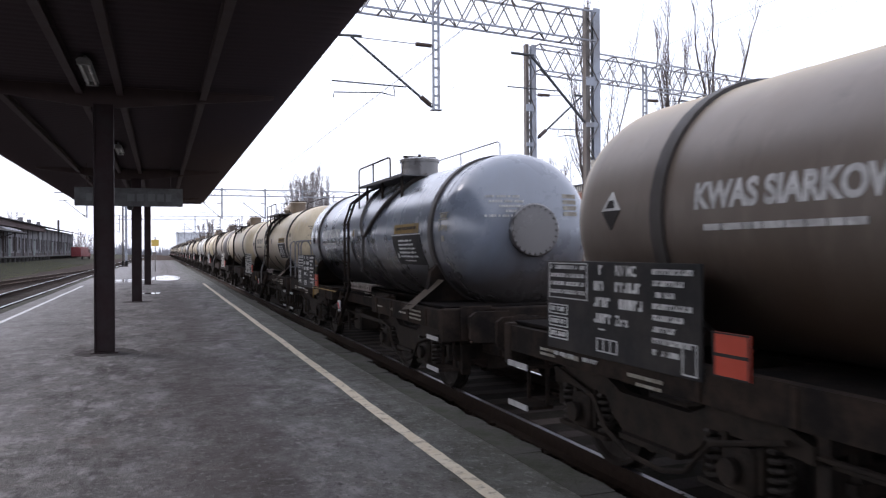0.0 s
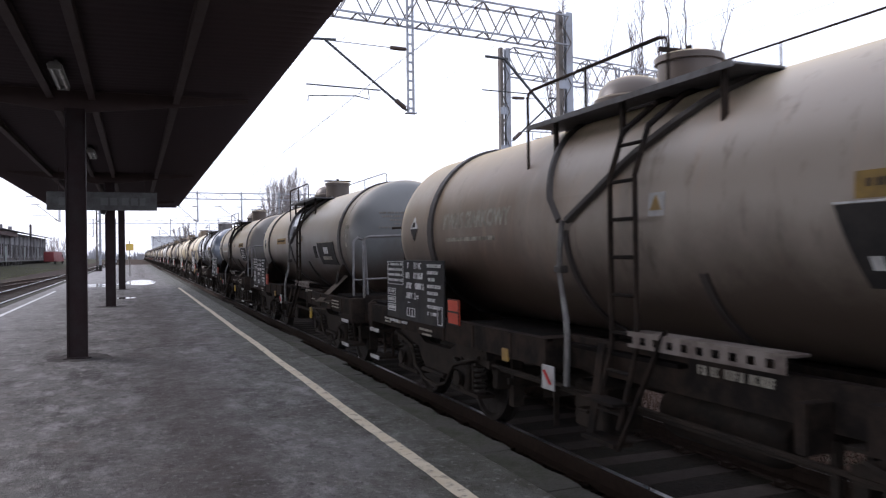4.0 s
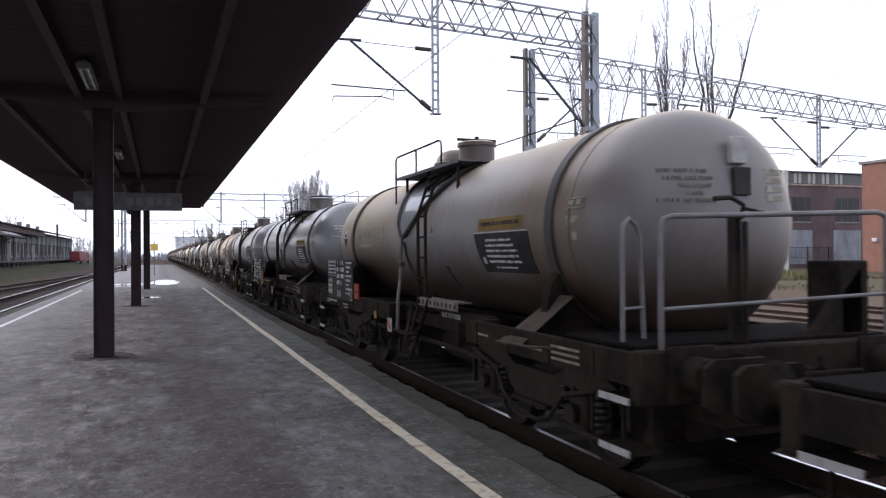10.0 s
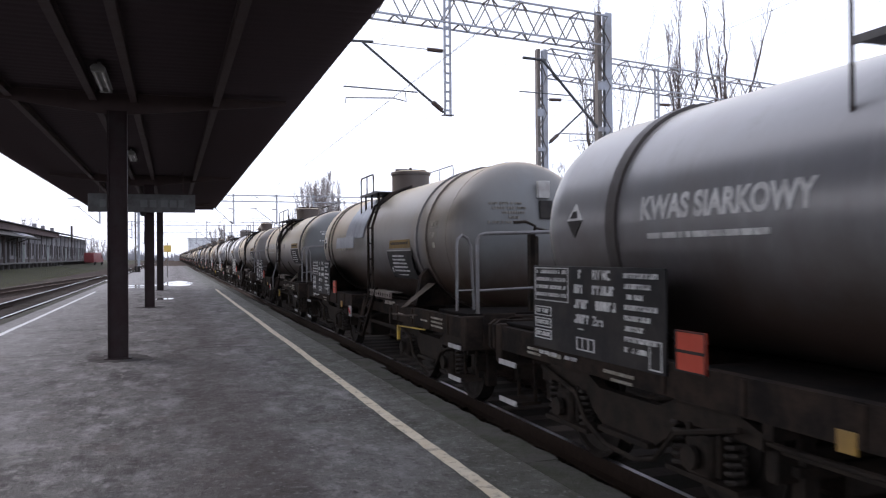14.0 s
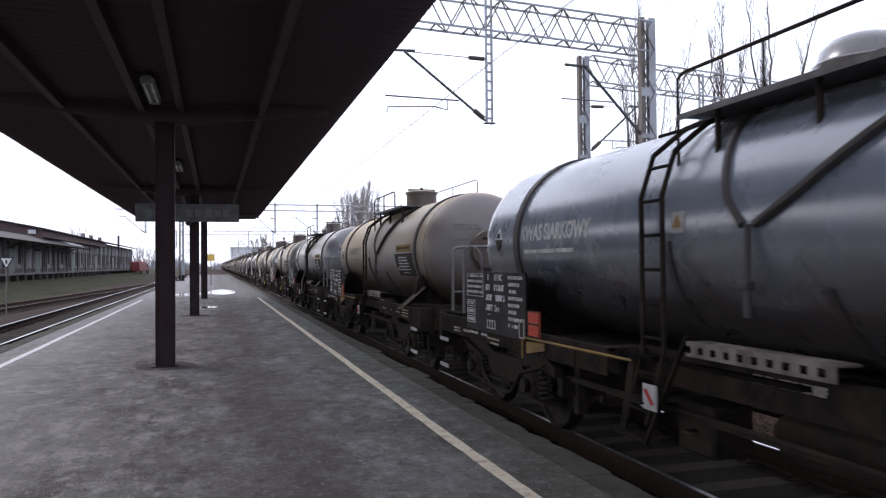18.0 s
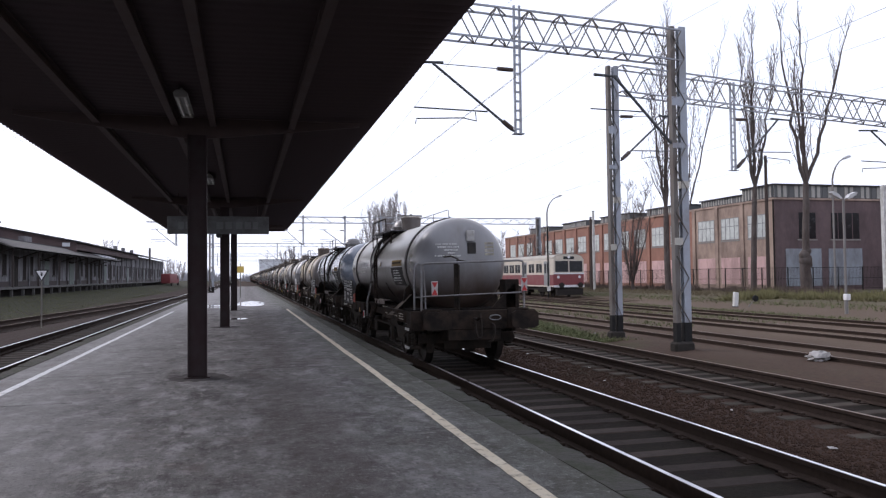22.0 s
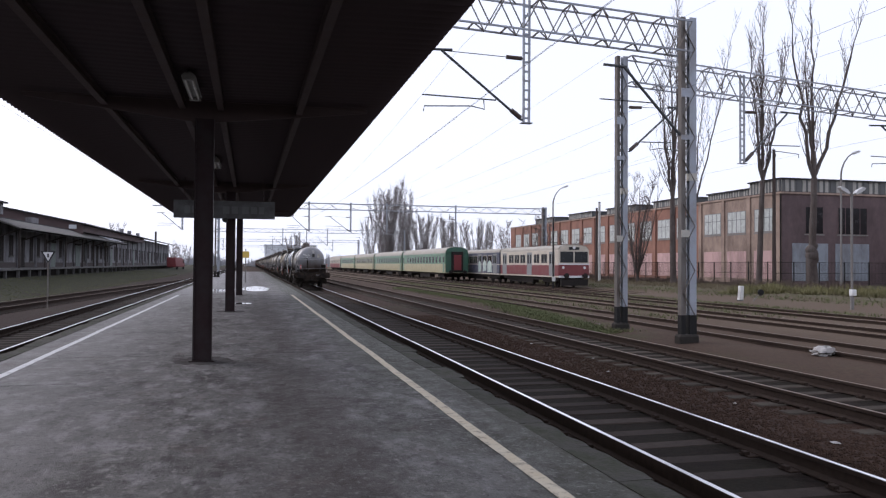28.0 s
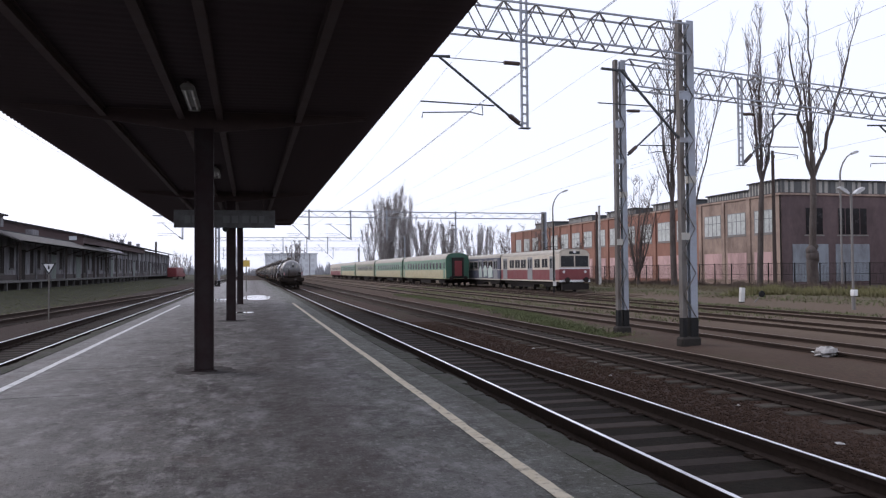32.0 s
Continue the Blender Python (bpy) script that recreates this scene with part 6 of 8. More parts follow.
for x in (-1.1, 1.1):
    part("hanger_rod", Shape().tube([(x, 0, 3.33), (x, 0, 3.96)], 0.012, 6), CANOPY_STEEL, board)
part("lamp_globe", Shape().rev([(0.001, -0.09), (0.06, -0.07), (0.09, 0), (0.06, 0.05), (0.04, 0.09)], (0.02, 0, 2.76), "z", 14), BLACK_ENAMEL, board)


def tube_lamp(y):
    t = thing("tube_lamp", "unlit fluorescent tube lamp under the canopy", "lamp", pose(-0.64, y, 3.82), "tube lamps under the canopy")
    part("tray", Shape().prism([(-0.09, 0.05), (0.09, 0.05), (0.05, 0.09), (-0.05, 0.09)], -0.68, 0.68, "y").box(-0.02, 0.02, -0.5, -0.46, 0.09, 0.16).box(-0.02, 0.02, 0.46, 0.5, 0.09, 0.16), LAMP_WHITE, t, smooth=0)
    for x in (-0.045, 0.045):
        part("tube", Shape().tube([(x, -0.6, 0.025), (x, 0.6, 0.025)], 0.018, 8), TUBE_GLASS, t, "white glass tube")
    for e in (-0.64, 0.64):
        part("end_cap", Shape().box(-0.08, 0.08, e - 0.03, e + 0.03, 0.0, 0.06, 0.008), LAMP_WHITE, t)


for y in (11.0, 19.2, 25.6, 31.5, -2.0):
    tube_lamp(y)
y_sign = thing("yellow_board", "small yellow board on a post at the platform's far part", "sign", pose(-0.1, 61, 0))
part("post", Shape().tube([(0, 0, 0), (0, 0, 2.6)], 0.04, 8), GALV_DARK, y_sign)
part("board", Shape().box(-0.27, 0.27, -0.04, -0.02, 1.9, 2.4, 0.01), YELLOW_SIGN, y_sign)
y_sign = thing("speed_board", "white triangular speed board with black border beside the track", "sign", pose(-8.05, 35.5, 0))
part("post", Shape().tube([(0, 0, -0.5), (0, 0, 1.5)], 0.03, 8), GALV_DARK, y_sign)
part("border", Shape().prism([(-0.29, 1.95), (0.29, 1.95), (0, 1.43)], -0.02, 0.0, "y"), BLACK_ENAMEL, y_sign)
part("face", Shape().prism([(-0.2, 1.9), (0.2, 1.9), (0, 1.53)], -0.026, -0.02, "y"), WHITE_ENAMEL, y_sign)
part("figure_bar", Shape().box(-0.035, 0.035, -0.032, -0.026, 1.68, 1.84), BLACK_ENAMEL, y_sign)

# ---- goods sheds on the left ----
GRIME = surface("black_underframe_grime", (0.02, 0.018, 0.017), (0.035, 0.03, 0.028), 3, 0.85, spec=0.15)
PLASTER = surface("grimy_grey_plaster", (0.19, 0.187, 0.2), (0.29, 0.285, 0.3), 0.9, 0.9, 0, 0.3, 12, (0.07, 0.062, 0.064), 0.9, 0.8, 3.0)
ROOF_FELT = surface("roofing_felt", (0.028, 0.027, 0.029), (0.05, 0.048, 0.05), 1.5, 0.85, 0, 0.3, 10)
LEAN_FELT = surface("pale_worn_felt", (0.055, 0.05, 0.047), (0.095, 0.087, 0.08), 0.9, 0.85, 0, 0.4, 6, (0.05, 0.046, 0.043), 0.7, 0.6)
DOOR_BROWN = surface("brown_wooden_door", (0.052, 0.042, 0.04), (0.08, 0.064, 0.06), 4, 0.8, 0, 0.3)
DOOR_GREEN = surface("pale_green_door", (0.15, 0.18, 0.165), (0.21, 0.235, 0.22), 4, 0.7, 0, 0.2)
DARK_GLASS = surface("dark_window_glass", (0.012, 0.014, 0.016), (0.02, 0.022, 0.025), 2, 0.15, 0, 0, spec=0.3)
DOCK = surface("loading_dock_concrete", (0.085, 0.08, 0.077), (0.13, 0.124, 0.118), 1.5, 0.9, 0, 0.4, 20, (0.06, 0.06, 0.055), 0.6, 1.0)
BRICK_SHED = surface("sooty_red_brown_brick", (0.075, 0.05, 0.05), (0.11, 0.075, 0.072), 1.2, 0.9, 0, 0.3, 12, (0.05, 0.04, 0.04), 0.6, 0.6)
SKY_LIGHT = surface("skylight_glass", (0.5, 0.52, 0.54), (0.55, 0.56, 0.58), 2, 0.2, 0, 0)
GZ = 0.24


def shed(y0, y1, eave_x, eave_z, ridge_z, label):
    """A long goods shed: plaster wall with tall dark openings, doors and pilasters, under a low felt roof."""
    s = thing("goods_shed", label, "warehouse", group="goods sheds")
    wx, back = -19.5, -36.0
    part("wall", Shape().box(back, wx, y0, y1, GZ - 0.5, eave_z - 0.15), PLASTER, s, "grimy grey plaster wall", 0)
    rx = (wx + back) / 2
    part("roof", Shape().prism([(eave_x, eave_z - 0.14), (eave_x, eave_z), (rx, ridge_z), (back - 1.0, eave_z), (back - 1.0, eave_z - 0.14), (rx, ridge_z - 0.15)], y0 - 0.6, y1 + 0.8, "y"), ROOF_FELT, s, "low felt roof", 0)
    part("wall_plinth", Shape().box(wx, wx + 0.05, y0, y1, DZ, DZ + 0.45), DOOR_BROWN, s, "dark stained wall foot", 0)
    k, y = 0, y0 + 2.0
    while y < y1 - 2.5:
        if k % 4 == 0:
            green = k % 8 == 0
            d = part("door", Shape().box(wx, wx + 0.08, y - 1.15, y + 1.15, DZ, 3.45, 0.01), DOOR_GREEN if green else GRIME, s, "pale green wooden goods door" if green else "dark wooden goods door", 0)
            for o in (-0.6, 0.0, 0.6):
                part("door_rib", Shape().box(wx + 0.08, wx + 0.11, y + o - 0.04, y + o + 0.04, DZ + 0.05, 3.4), DOOR_GREEN if green else DOOR_BROWN, d, "", 0)
            part("lintel", Shape().box(wx, wx + 0.1, y - 1.3, y + 1.3, 3.45, 3.65), GRIME, s, "", 0)
            y += 3.1 + 0.5 * rnd.random()
        else:
            z0 = (1.75, 1.55, 2.0)[k % 3]
            win = part("window", Shape().box(wx, wx + 0.07, y - 0.62, y + 0.62, z0 - 0.14, z0), DOCK, s, "tall dark window", 0)
            part("pane", Shape().box(wx + 0.005, wx + 0.03, y - 0.5, y + 0.5, z0, 3.75), GRIME, win, "", 0)
            for o in (-0.5, 0.0, 0.5):
                part("glazing_bar", Shape().box(wx + 0.03, wx + 0.05, y + o - 0.03, y + o + 0.03, z0, 3.75), DOOR_BROWN, win, "", 0)
            y += 2.3 + 0.6 * rnd.random()
        if k % 2:
            part("pilaster", Shape().box(wx, wx + 0.16, y - 1.35, y - 1.05, GZ, eave_z - 0.3), PLASTER, s, "", 0)
        k += 1
    return s


DZ = 0.98
sa = shed(40, 96, -19.55, 5.16, 6.2, "long grey goods shed with loading dock and canopy")
sb = shed(96.6, 205, -18.1, 5.95, 7.9, "farther grey goods shed with overhanging felt roof")
part("end_block", Shape().box(-36, -19.6, 58, 70.5, 5.4, 6.3), PLASTER, sa, "raised wall block", 0)
part("block_roof", Shape().box(-36.2, -19.3, 57.8, 70.8, 6.3, 6.42), ROOF_FELT, sa, "", 0)
part("gable_wall", Shape().prism([(-34.0, 4.4), (-18.5, 4.4), (-18.5, 5.85), (-27.0, 7.7), (-34.0, 6.2)], 96.4, 96.6, "y"), BRICK_SHED, sb, "dull red-brown brick gable", 0)
part("upper_wall", Shape().box(-19.2, -18.5, 96.6, 150, 5.0, 5.8), BRICK_SHED, sb, "dull red-brown upper wall", 0)
for s, y0, y1 in ((sa, 66, 96.3), (sb, 96.3, 120)):
    part("canopy_roof", Shape().prism([(-17.0, 3.98), (-17.0, 4.1), (-19.6, 5.1), (-19.6, 4.98)], y0, y1, "y"), LEAN_FELT, s, "lean-to roof over the dock", 0)
    part("fascia", Shape().box(-17.04, -17.0, y0, y1, 3.94, 4.12), GRIME, s, "", 0)
    y = y0 + 2
    while y < y1:
        part("canopy_bracket", Shape().bar((-19.5, y, 3.4), (-17.6, y, 4.1), 0.08, 0.1), DOOR_BROWN, s, "", 0)
        part("canopy_post", Shape().box(-17.75, -17.6, y - 0.07, y + 0.07, DZ, 4.15), DOOR_BROWN, s, "", 0)
        y += 8
for s, y0, y1 in ((sa, 40, 96.3), (sb, 96.3, 205)):
    part("dock_slab", Shape().box(-19.5, -17.5, y0, y1, DZ - 0.17, DZ), DOCK, s, "concrete loading dock", 0)
    # Black sheet added to paint the shade under the dock slab.
    part("dock_wall", Shape().box(-18.7, -18.5, y0, y1, GZ - 0.4, DZ - 0.17), GRIME, s, "black sheet painting the shade under the dock", 0)
    y = y0 + 1.2
    while y < min(y1, 150):
        part("dock_post", Shape().box(-17.76, -17.56, y - 0.1, y + 0.1, GZ - 0.4, DZ - 0.17), DOCK, s, "", 0)
        y += 3.3
part("roof_hatch", Shape().box(-20.9, -20.2, 82, 84.0, 5.2, 5.8), PLASTER, sa, "", 0)
part("chimney", Shape().box(-21.2, -20.8, 190, 190.6, 6.0, 8.7), DOOR_BROWN, sb, "", 0)
part("gable_window", Shape().box(-20.0, -19.2, 96.3, 96.4, 5.35, 5.8), SKY_LIGHT, sb, "small pale gable window", 0)
part("skylight", Shape().prism([(-17.6, 4.42), (-17.6, 4.46), (-18.9, 4.96), (-18.9, 4.92)], 108, 119, "y"), SKY_LIGHT, sb, "pale skylight", 0)
for y in (128, 136, 146):
    part("roof_vent", Shape().box(-19.4, -18.9, y, y + 0.8, 6.0, 6.7), PLASTER, sb, "", 0)

# ---- the factory on the right ----
BRICK_TAN = surface("weathered_tan_brick", (0.33, 0.24, 0.19), (0.41, 0.31, 0.25), 1.2, 0.9, 0, 0.4, 14, (0.14, 0.1, 0.085), 0.7, 0.5, 2.0)
BRICK_RED = surface("orange_red_brick", (0.26, 0.128, 0.092), (0.32, 0.165, 0.12), 1.2, 0.9, 0, 0.4, 14, (0.2, 0.1, 0.075), 0.7, 0.45, 2.0)
# The gable's shaded side is painted as a darker mauve tone.
BRICK_SHADED = surface("brick_with_painted_shade", (0.115, 0.082, 0.084), (0.155, 0.11, 0.11), 1.2, 0.9, 0, 0.4, 14, (0.07, 0.05, 0.052), 0.7, 0.5, 2.0)
PINK = surface("faded_pink_render", (0.52, 0.34, 0.32), (0.6, 0.4, 0.38), 1.0, 0.9, 0, 0.2, 14, (0.3, 0.2, 0.18), 0.6, 1.2, 3.0)
BLUE_RENDER = surface("pale_blue_grey_render", (0.26, 0.29, 0.33), (0.32, 0.35, 0.38), 0.9, 0.9, 0, 0.2, 14, (0.17, 0.17, 0.18), 0.8, 0.8, 3.0)
PALE_GLASS = surface("clouded_factory_glass", (0.5, 0.53, 0.5), (0.64, 0.66, 0.63), 1.6, 0.3, 0, 0.05, 8, (0.16, 0.17, 0.16), 0.5, 1.6)
MULLION = surface("grey_steel_mullion", (0.2, 0.21, 0.21), (0.26, 0.26, 0.26), 4, 0.7, 0, 0)
SLAT = surface("weathered_lantern_slat", (0.3, 0.29, 0.26), (0.4, 0.39, 0.36), 3, 0.8, 0, 0.1)
SLAT_DARK = surface("dark_lantern_glass", (0.07, 0.075, 0.075), (0.1, 0.1, 0.1), 2, 0.4, 0, 0)
FX, FY0, FY1, FH = 46.5, 59.5, 133.0, 8.05
factory = thing("factory", "two-storey brick factory with roof lanterns and pink panels", "factory")
part("wall", Shape().box(FX, 80, FY0, 72.6, -0.7, FH), BRICK_TAN, factory, "weathered tan brick wall", 0)
part("wall", Shape().box(FX + 0.02, 80, 72.6, FY1, -0.7, FH + 0.2), BRICK_RED, factory, "orange-red brick wall", 0)
part("wall", Shape().box(FX + 0.03, 80, FY0 - 0.05, FY0, -0.7, FH), BRICK_SHADED, factory, "brick gable wall with its shade painted in mauve", 0)
part("cornice", Shape().box(FX - 0.12, 80, FY0 - 0.16, FY1, FH, FH + 0.18), BRICK_TAN, factory, "", 0)
part("flat_roof", Shape().box(FX, 80, FY0, FY1, FH + 0.18, FH + 0.24), ROOF_FELT, factory, "", 0)


def factory_window(y0, y1, z0, z1, face_x=True, x0=0.0, x1=0.0, glass=None, bars=5):
    """A steel window set into the brick: glass, frame and glazing bars."""
    if face_x:
        win = part("window", Shape().box(FX - 0.05, FX, y0 - 0.1, y1 + 0.1, z0 - 0.16, z0 - 0.04), CONCRETE, factory, "steel factory window", 0)
        part("pane", Shape().box(FX - 0.015, FX - 0.005, y0, y1, z0, z1), glass or PALE_GLASS, win, "", 0)
        for i in range(bars):
            y = y0 + (y1 - y0) * i / (bars - 1)
            part("glazing_bar", Shape().box(FX - 0.035, FX - 0.015, y - 0.035, y + 0.035, z0, z1), MULLION, win, "", 0)
        for z in (z0 + 0.03, (z0 + z1) / 2 + 0.25, z1 - 0.03):
            part("glazing_bar", Shape().box(FX - 0.036, FX - 0.014, y0, y1, z - 0.03, z + 0.03), MULLION, win, "", 0)
    else:
        fy = FY0 - 0.05
        win = part("window", Shape().box(x0 - 0.1, x1 + 0.1, fy - 0.06, fy, z0 - 0.16, z0 - 0.04), CONCRETE, factory, "dark steel factory window", 0)
        part("pane", Shape().box(x0, x1, fy - 0.02, fy - 0.006, z0, z1), glass or DARK_GLASS, win, "", 0)
        for i in range(bars):
            x = x0 + (x1 - x0) * i / (bars - 1)
            part("glazing_bar", Shape().box(x - 0.035, x + 0.035, fy - 0.04, fy - 0.02, z0, z1), BRICK_SHADED, win, "", 0)


for y in (60.4, 64.6, 68.6):
    factory_window(y, y + 2.8, 4.7, 6.85)
    part("panel", Shape().box(FX - 0.04, FX, y - 0.1, y + 2.9, 0.35, 2.95), PINK, factory, "faded pink infill panel", 0)
y = 74.2
while y < FY1 - 4:
    factory_window(y, y + 2.6, 4.6, 6.8, bars=4)
    part("panel", Shape().box(FX - 0.04, FX, y - 0.1, y + 2.7, 0.35, 2.95), PINK, factory, "faded pink infill panel", 0)
    part("pier", Shape().box(FX - 0.14, FX, y + 3.0, y + 3.6, -0.2, FH), BRICK_RED, factory, "", 0)
    y += 4.1
for y in (63.8, 67.9, 71.9):
    part("pier", Shape().box(FX - 0.12, FX, y - 0.02, y + 0.45, -0.2, FH), BRICK_TAN, factory, "", 0)
for x in (52.5, 58.5, 65.0):
    factory_window(0, 0, 4.5, 6.9, False, x, x + 3.2)
    part("panel", Shape().box(x - 0.3, x + 3.4, FY0 - 0.09, FY0 - 0.05, 0.2, 3.6), BLUE_RENDER, factory, "pale blue-grey infill panel", 0)
factory_window(0, 0, 4.5, 6.9, False, 49.0, 50.9, bars=3)
part("downpipe", Shape().tube([(FX - 0.15, FY0 - 0.1, -0.4), (FX - 0.15, FY0 - 0.1, FH)], 0.07, 8), GRIME, factory, "dark downpipe at the corner")
part("panel", Shape().box(47.6, 51.4, FY0 - 0.09, FY0 - 0.05, 0.2, 3.6), BLUE_RENDER, factory, "pale blue-grey infill panel", 0)


def lantern(x0, x1, y0, y1, z0, z1):
    """A glazed roof lantern with upright slats and a flat lid."""
    body = part("roof_lantern", Shape().box(x0, x1, y0, y1, z0, z1 - 0.12), SLAT_DARK, factory, "glazed roof lantern with pale slats", 0)
    part("lid", Shape().box(x0 - 0.2, x1 + 0.2, y0 - 0.2, y1 + 0.2, z1 - 0.12, z1), ROOF_FELT, body, "", 0)
    n = int((y1 - y0) / 0.42)
    for i in range(n + 1):
        y = y0 + (y1 - y0) * i / n
        if rnd.random() < 0.8:
            part("slat", Shape().box(x0 - 0.03, x0, y - 0.1, y + 0.08, z0, z1 - 0.14), SLAT, body, "", 0)
    n = int((min(x1, 66) - x0) / 0.6)
    for i in range(n + 1):
        x = x0 + (min(x1, 66) - x0) * i / n
        if y0 < 61:
            part("slat", Shape().box(x - 0.2, x + 0.15, y0 - 0.03, y0, z0, z1 - 0.14), SLAT_DARK if i % 3 == 0 else SLAT, body, "", 0)


lantern(FX + 0.1, 74, FY0 + 0.1, 64.0, FH + 0.24, 9.5)
lantern(FX + 1.5, 74, 66.0, 73.0, FH + 0.24, 9.2)
lantern(FX + 1.5, 74, 77.0, 84.5, FH + 0.24, 9.3)
lantern(FX + 1.5, 74, 89.0, 97.0, FH + 0.24, 9.3)
lantern(FX + 1.5, 74, 102.0, 110.0, FH + 0.24, 9.3)
lantern(FX + 1.5, 74, 116.0, 124.0, FH + 0.24, 9.3)
annex = thing("brick_annex", "orange-red brick annex of the factory", "building")
part("wall", Shape().box(53.2, 72, 28, 46, -0.7, 8.4), BRICK_RED, annex, "", 0)
part("coping", Shape().box(53.05, 72.1, 27.9, 46.15, 8.4, 8.6), CONCRETE, annex, "", 0)
part("lamp", Shape().box(53.0, 53.2, 44.6, 45.0, 2.2, 2.5, 0.03), WHITE_ENAMEL, annex, "small white lamp", 0)
part("window", Shape().box(53.14, 53.2, 36, 38, 4, 6), DARK_GLASS, annex, "", 0)

# fence before the factory: posts, rails and wire mesh
fence = thing("wire_fence", "dark wire mesh fence before the factory", "fence")
mesh_wires = Shape()
y = 57.0
while y < 101:
    part("post", Shape().bar((43.2, y, -0.4), (43.2, y, 1.9), 0.07), MAST_FOOT, fence, "", 0)
    y += 2.6
for z in (0.0, 0.9, 1.85):
    part("rail", Shape().bar((43.2, 57, z), (43.2, 101, z), 0.03), MAST_FOOT, fence, "", 0)
x = 43.2
while x < 62:
    part("post", Shape().bar((x, 57, -0.4), (x, 57, 1.9), 0.07), MAST_FOOT, fence, "", 0)
    x += 2.6
for z in (0.0, 0.9, 1.85):
    part("rail", Shape().bar((43.2, 57, z), (62, 57, z), 0.03), MAST_FOOT, fence, "", 0)
for i in range(290):
    mesh_wires.bar((43.2, 57 + i * 0.15, 0.1), (43.2, 57 + i * 0.15, 1.9), 0.012)
for i in range(125):
    mesh_wires.bar((43.2 + i * 0.15, 57, 0.1), (43.2 + i * 0.15, 57, 1.9), 0.012)
tagged(part("wire_mesh", mesh_wires, MAST_FOOT, fence, "", 0), kind="stuff")

# ---- parked coaches ----
GREEN = surface("green_coach_paint", (0.022, 0.09, 0.058), (0.03, 0.115, 0.072), 1.2, 0.35, 0, 0.05, 20, (0.06, 0.07, 0.05), 0.4, 1.5)
COACH_GREEN = surface("pale_faded_green_coach_paint", (0.115, 0.23, 0.15), (0.15, 0.28, 0.19), 1.2, 0.35, 0, 0.05, 20, (0.12, 0.14, 0.1), 0.5, 1.5)
CREAM = surface("yellow_cream_coach_paint", (0.42, 0.38, 0.235), (0.5, 0.455, 0.29), 1.2, 0.4, 0, 0.05, 20, (0.25, 0.2, 0.12), 0.4, 1.5)
OLIVE = surface("faded_olive_coach_paint", (0.18, 0.2, 0.13), (0.24, 0.25, 0.17), 1.2, 0.45, 0, 0.05)
COACH_ROOF = surface("beige_coach_roof", (0.32, 0.29, 0.24), (0.38, 0.35, 0.3), 0.8, 0.6, 0, 0.1, 20, (0.2, 0.18, 0.15), 0.5, 1.0)
EMU_RED = surface("dull_red_train_paint", (0.15, 0.026, 0.032), (0.19, 0.036, 0.042), 1.2, 0.4, 0, 0.05, 20, (0.2, 0.06, 0.05), 0.4, 1.5)
EMU_CREAM = surface("cream_train_paint", (0.5, 0.45, 0.37), (0.56, 0.5, 0.42), 1.2, 0.45, 0, 0.05, 20, (0.3, 0.26, 0.2), 0.4, 1.5)
NAVY = surface("navy_sprayed_paint", (0.035, 0.04, 0.07), (0.06, 0.065, 0.1), 0.8, 0.5, 0, 0.05, 20, (0.2, 0.2, 0.22), 0.5, 1.0)
SPRAY = surface("pale_spray_paint", (0.55, 0.6, 0.55), (0.3, 0.4, 0.36), 1.5, 0.5, 0, 0)
RED_LAMP = surface("red_painted_gangway", (0.13, 0.016, 0.018), (0.16, 0.02, 0.022), 3, 0.5, 0, 0)
ROOF_ARC = [(-1.43, 3.3), (-1.36, 3.62), (-1.15, 3.86), (-0.75, 4.0), (-0.3, 4.05), (0.3, 4.05), (0.75, 4.0), (1.15, 3.86), (1.36, 3.62), (1.43, 3.3)]


def running_gear(t, ys_, half):
    for yb in ys_:
        b = part("bogie", Shape().box(-1.1, -1.0, yb - 1.5, yb + 1.5, 0.42, 0.75, 0.03).box(1.0, 1.1, yb - 1.5, yb + 1.5, 0.42, 0.75, 0.03).box(-1.1, 1.1, yb - 0.2, yb + 0.2, 0.55, 0.8), GRIME, t)
        for dy in (-1.25, 1.25):
            part("wheelset", Shape().rev([(0.46, -0.06), (0.46, 0.06), (0.1, 0.05)], (-0.75, yb + dy, 0.46), "x", 18).rev([(0.46, -0.06), (0.46, 0.06), (0.1, 0.05)], (0.75, yb + dy, 0.46), "x", 18).tube([(-0.9, yb + dy, 0.46), (0.9, yb + dy, 0.46)], 0.08, 8), GRIME, b)


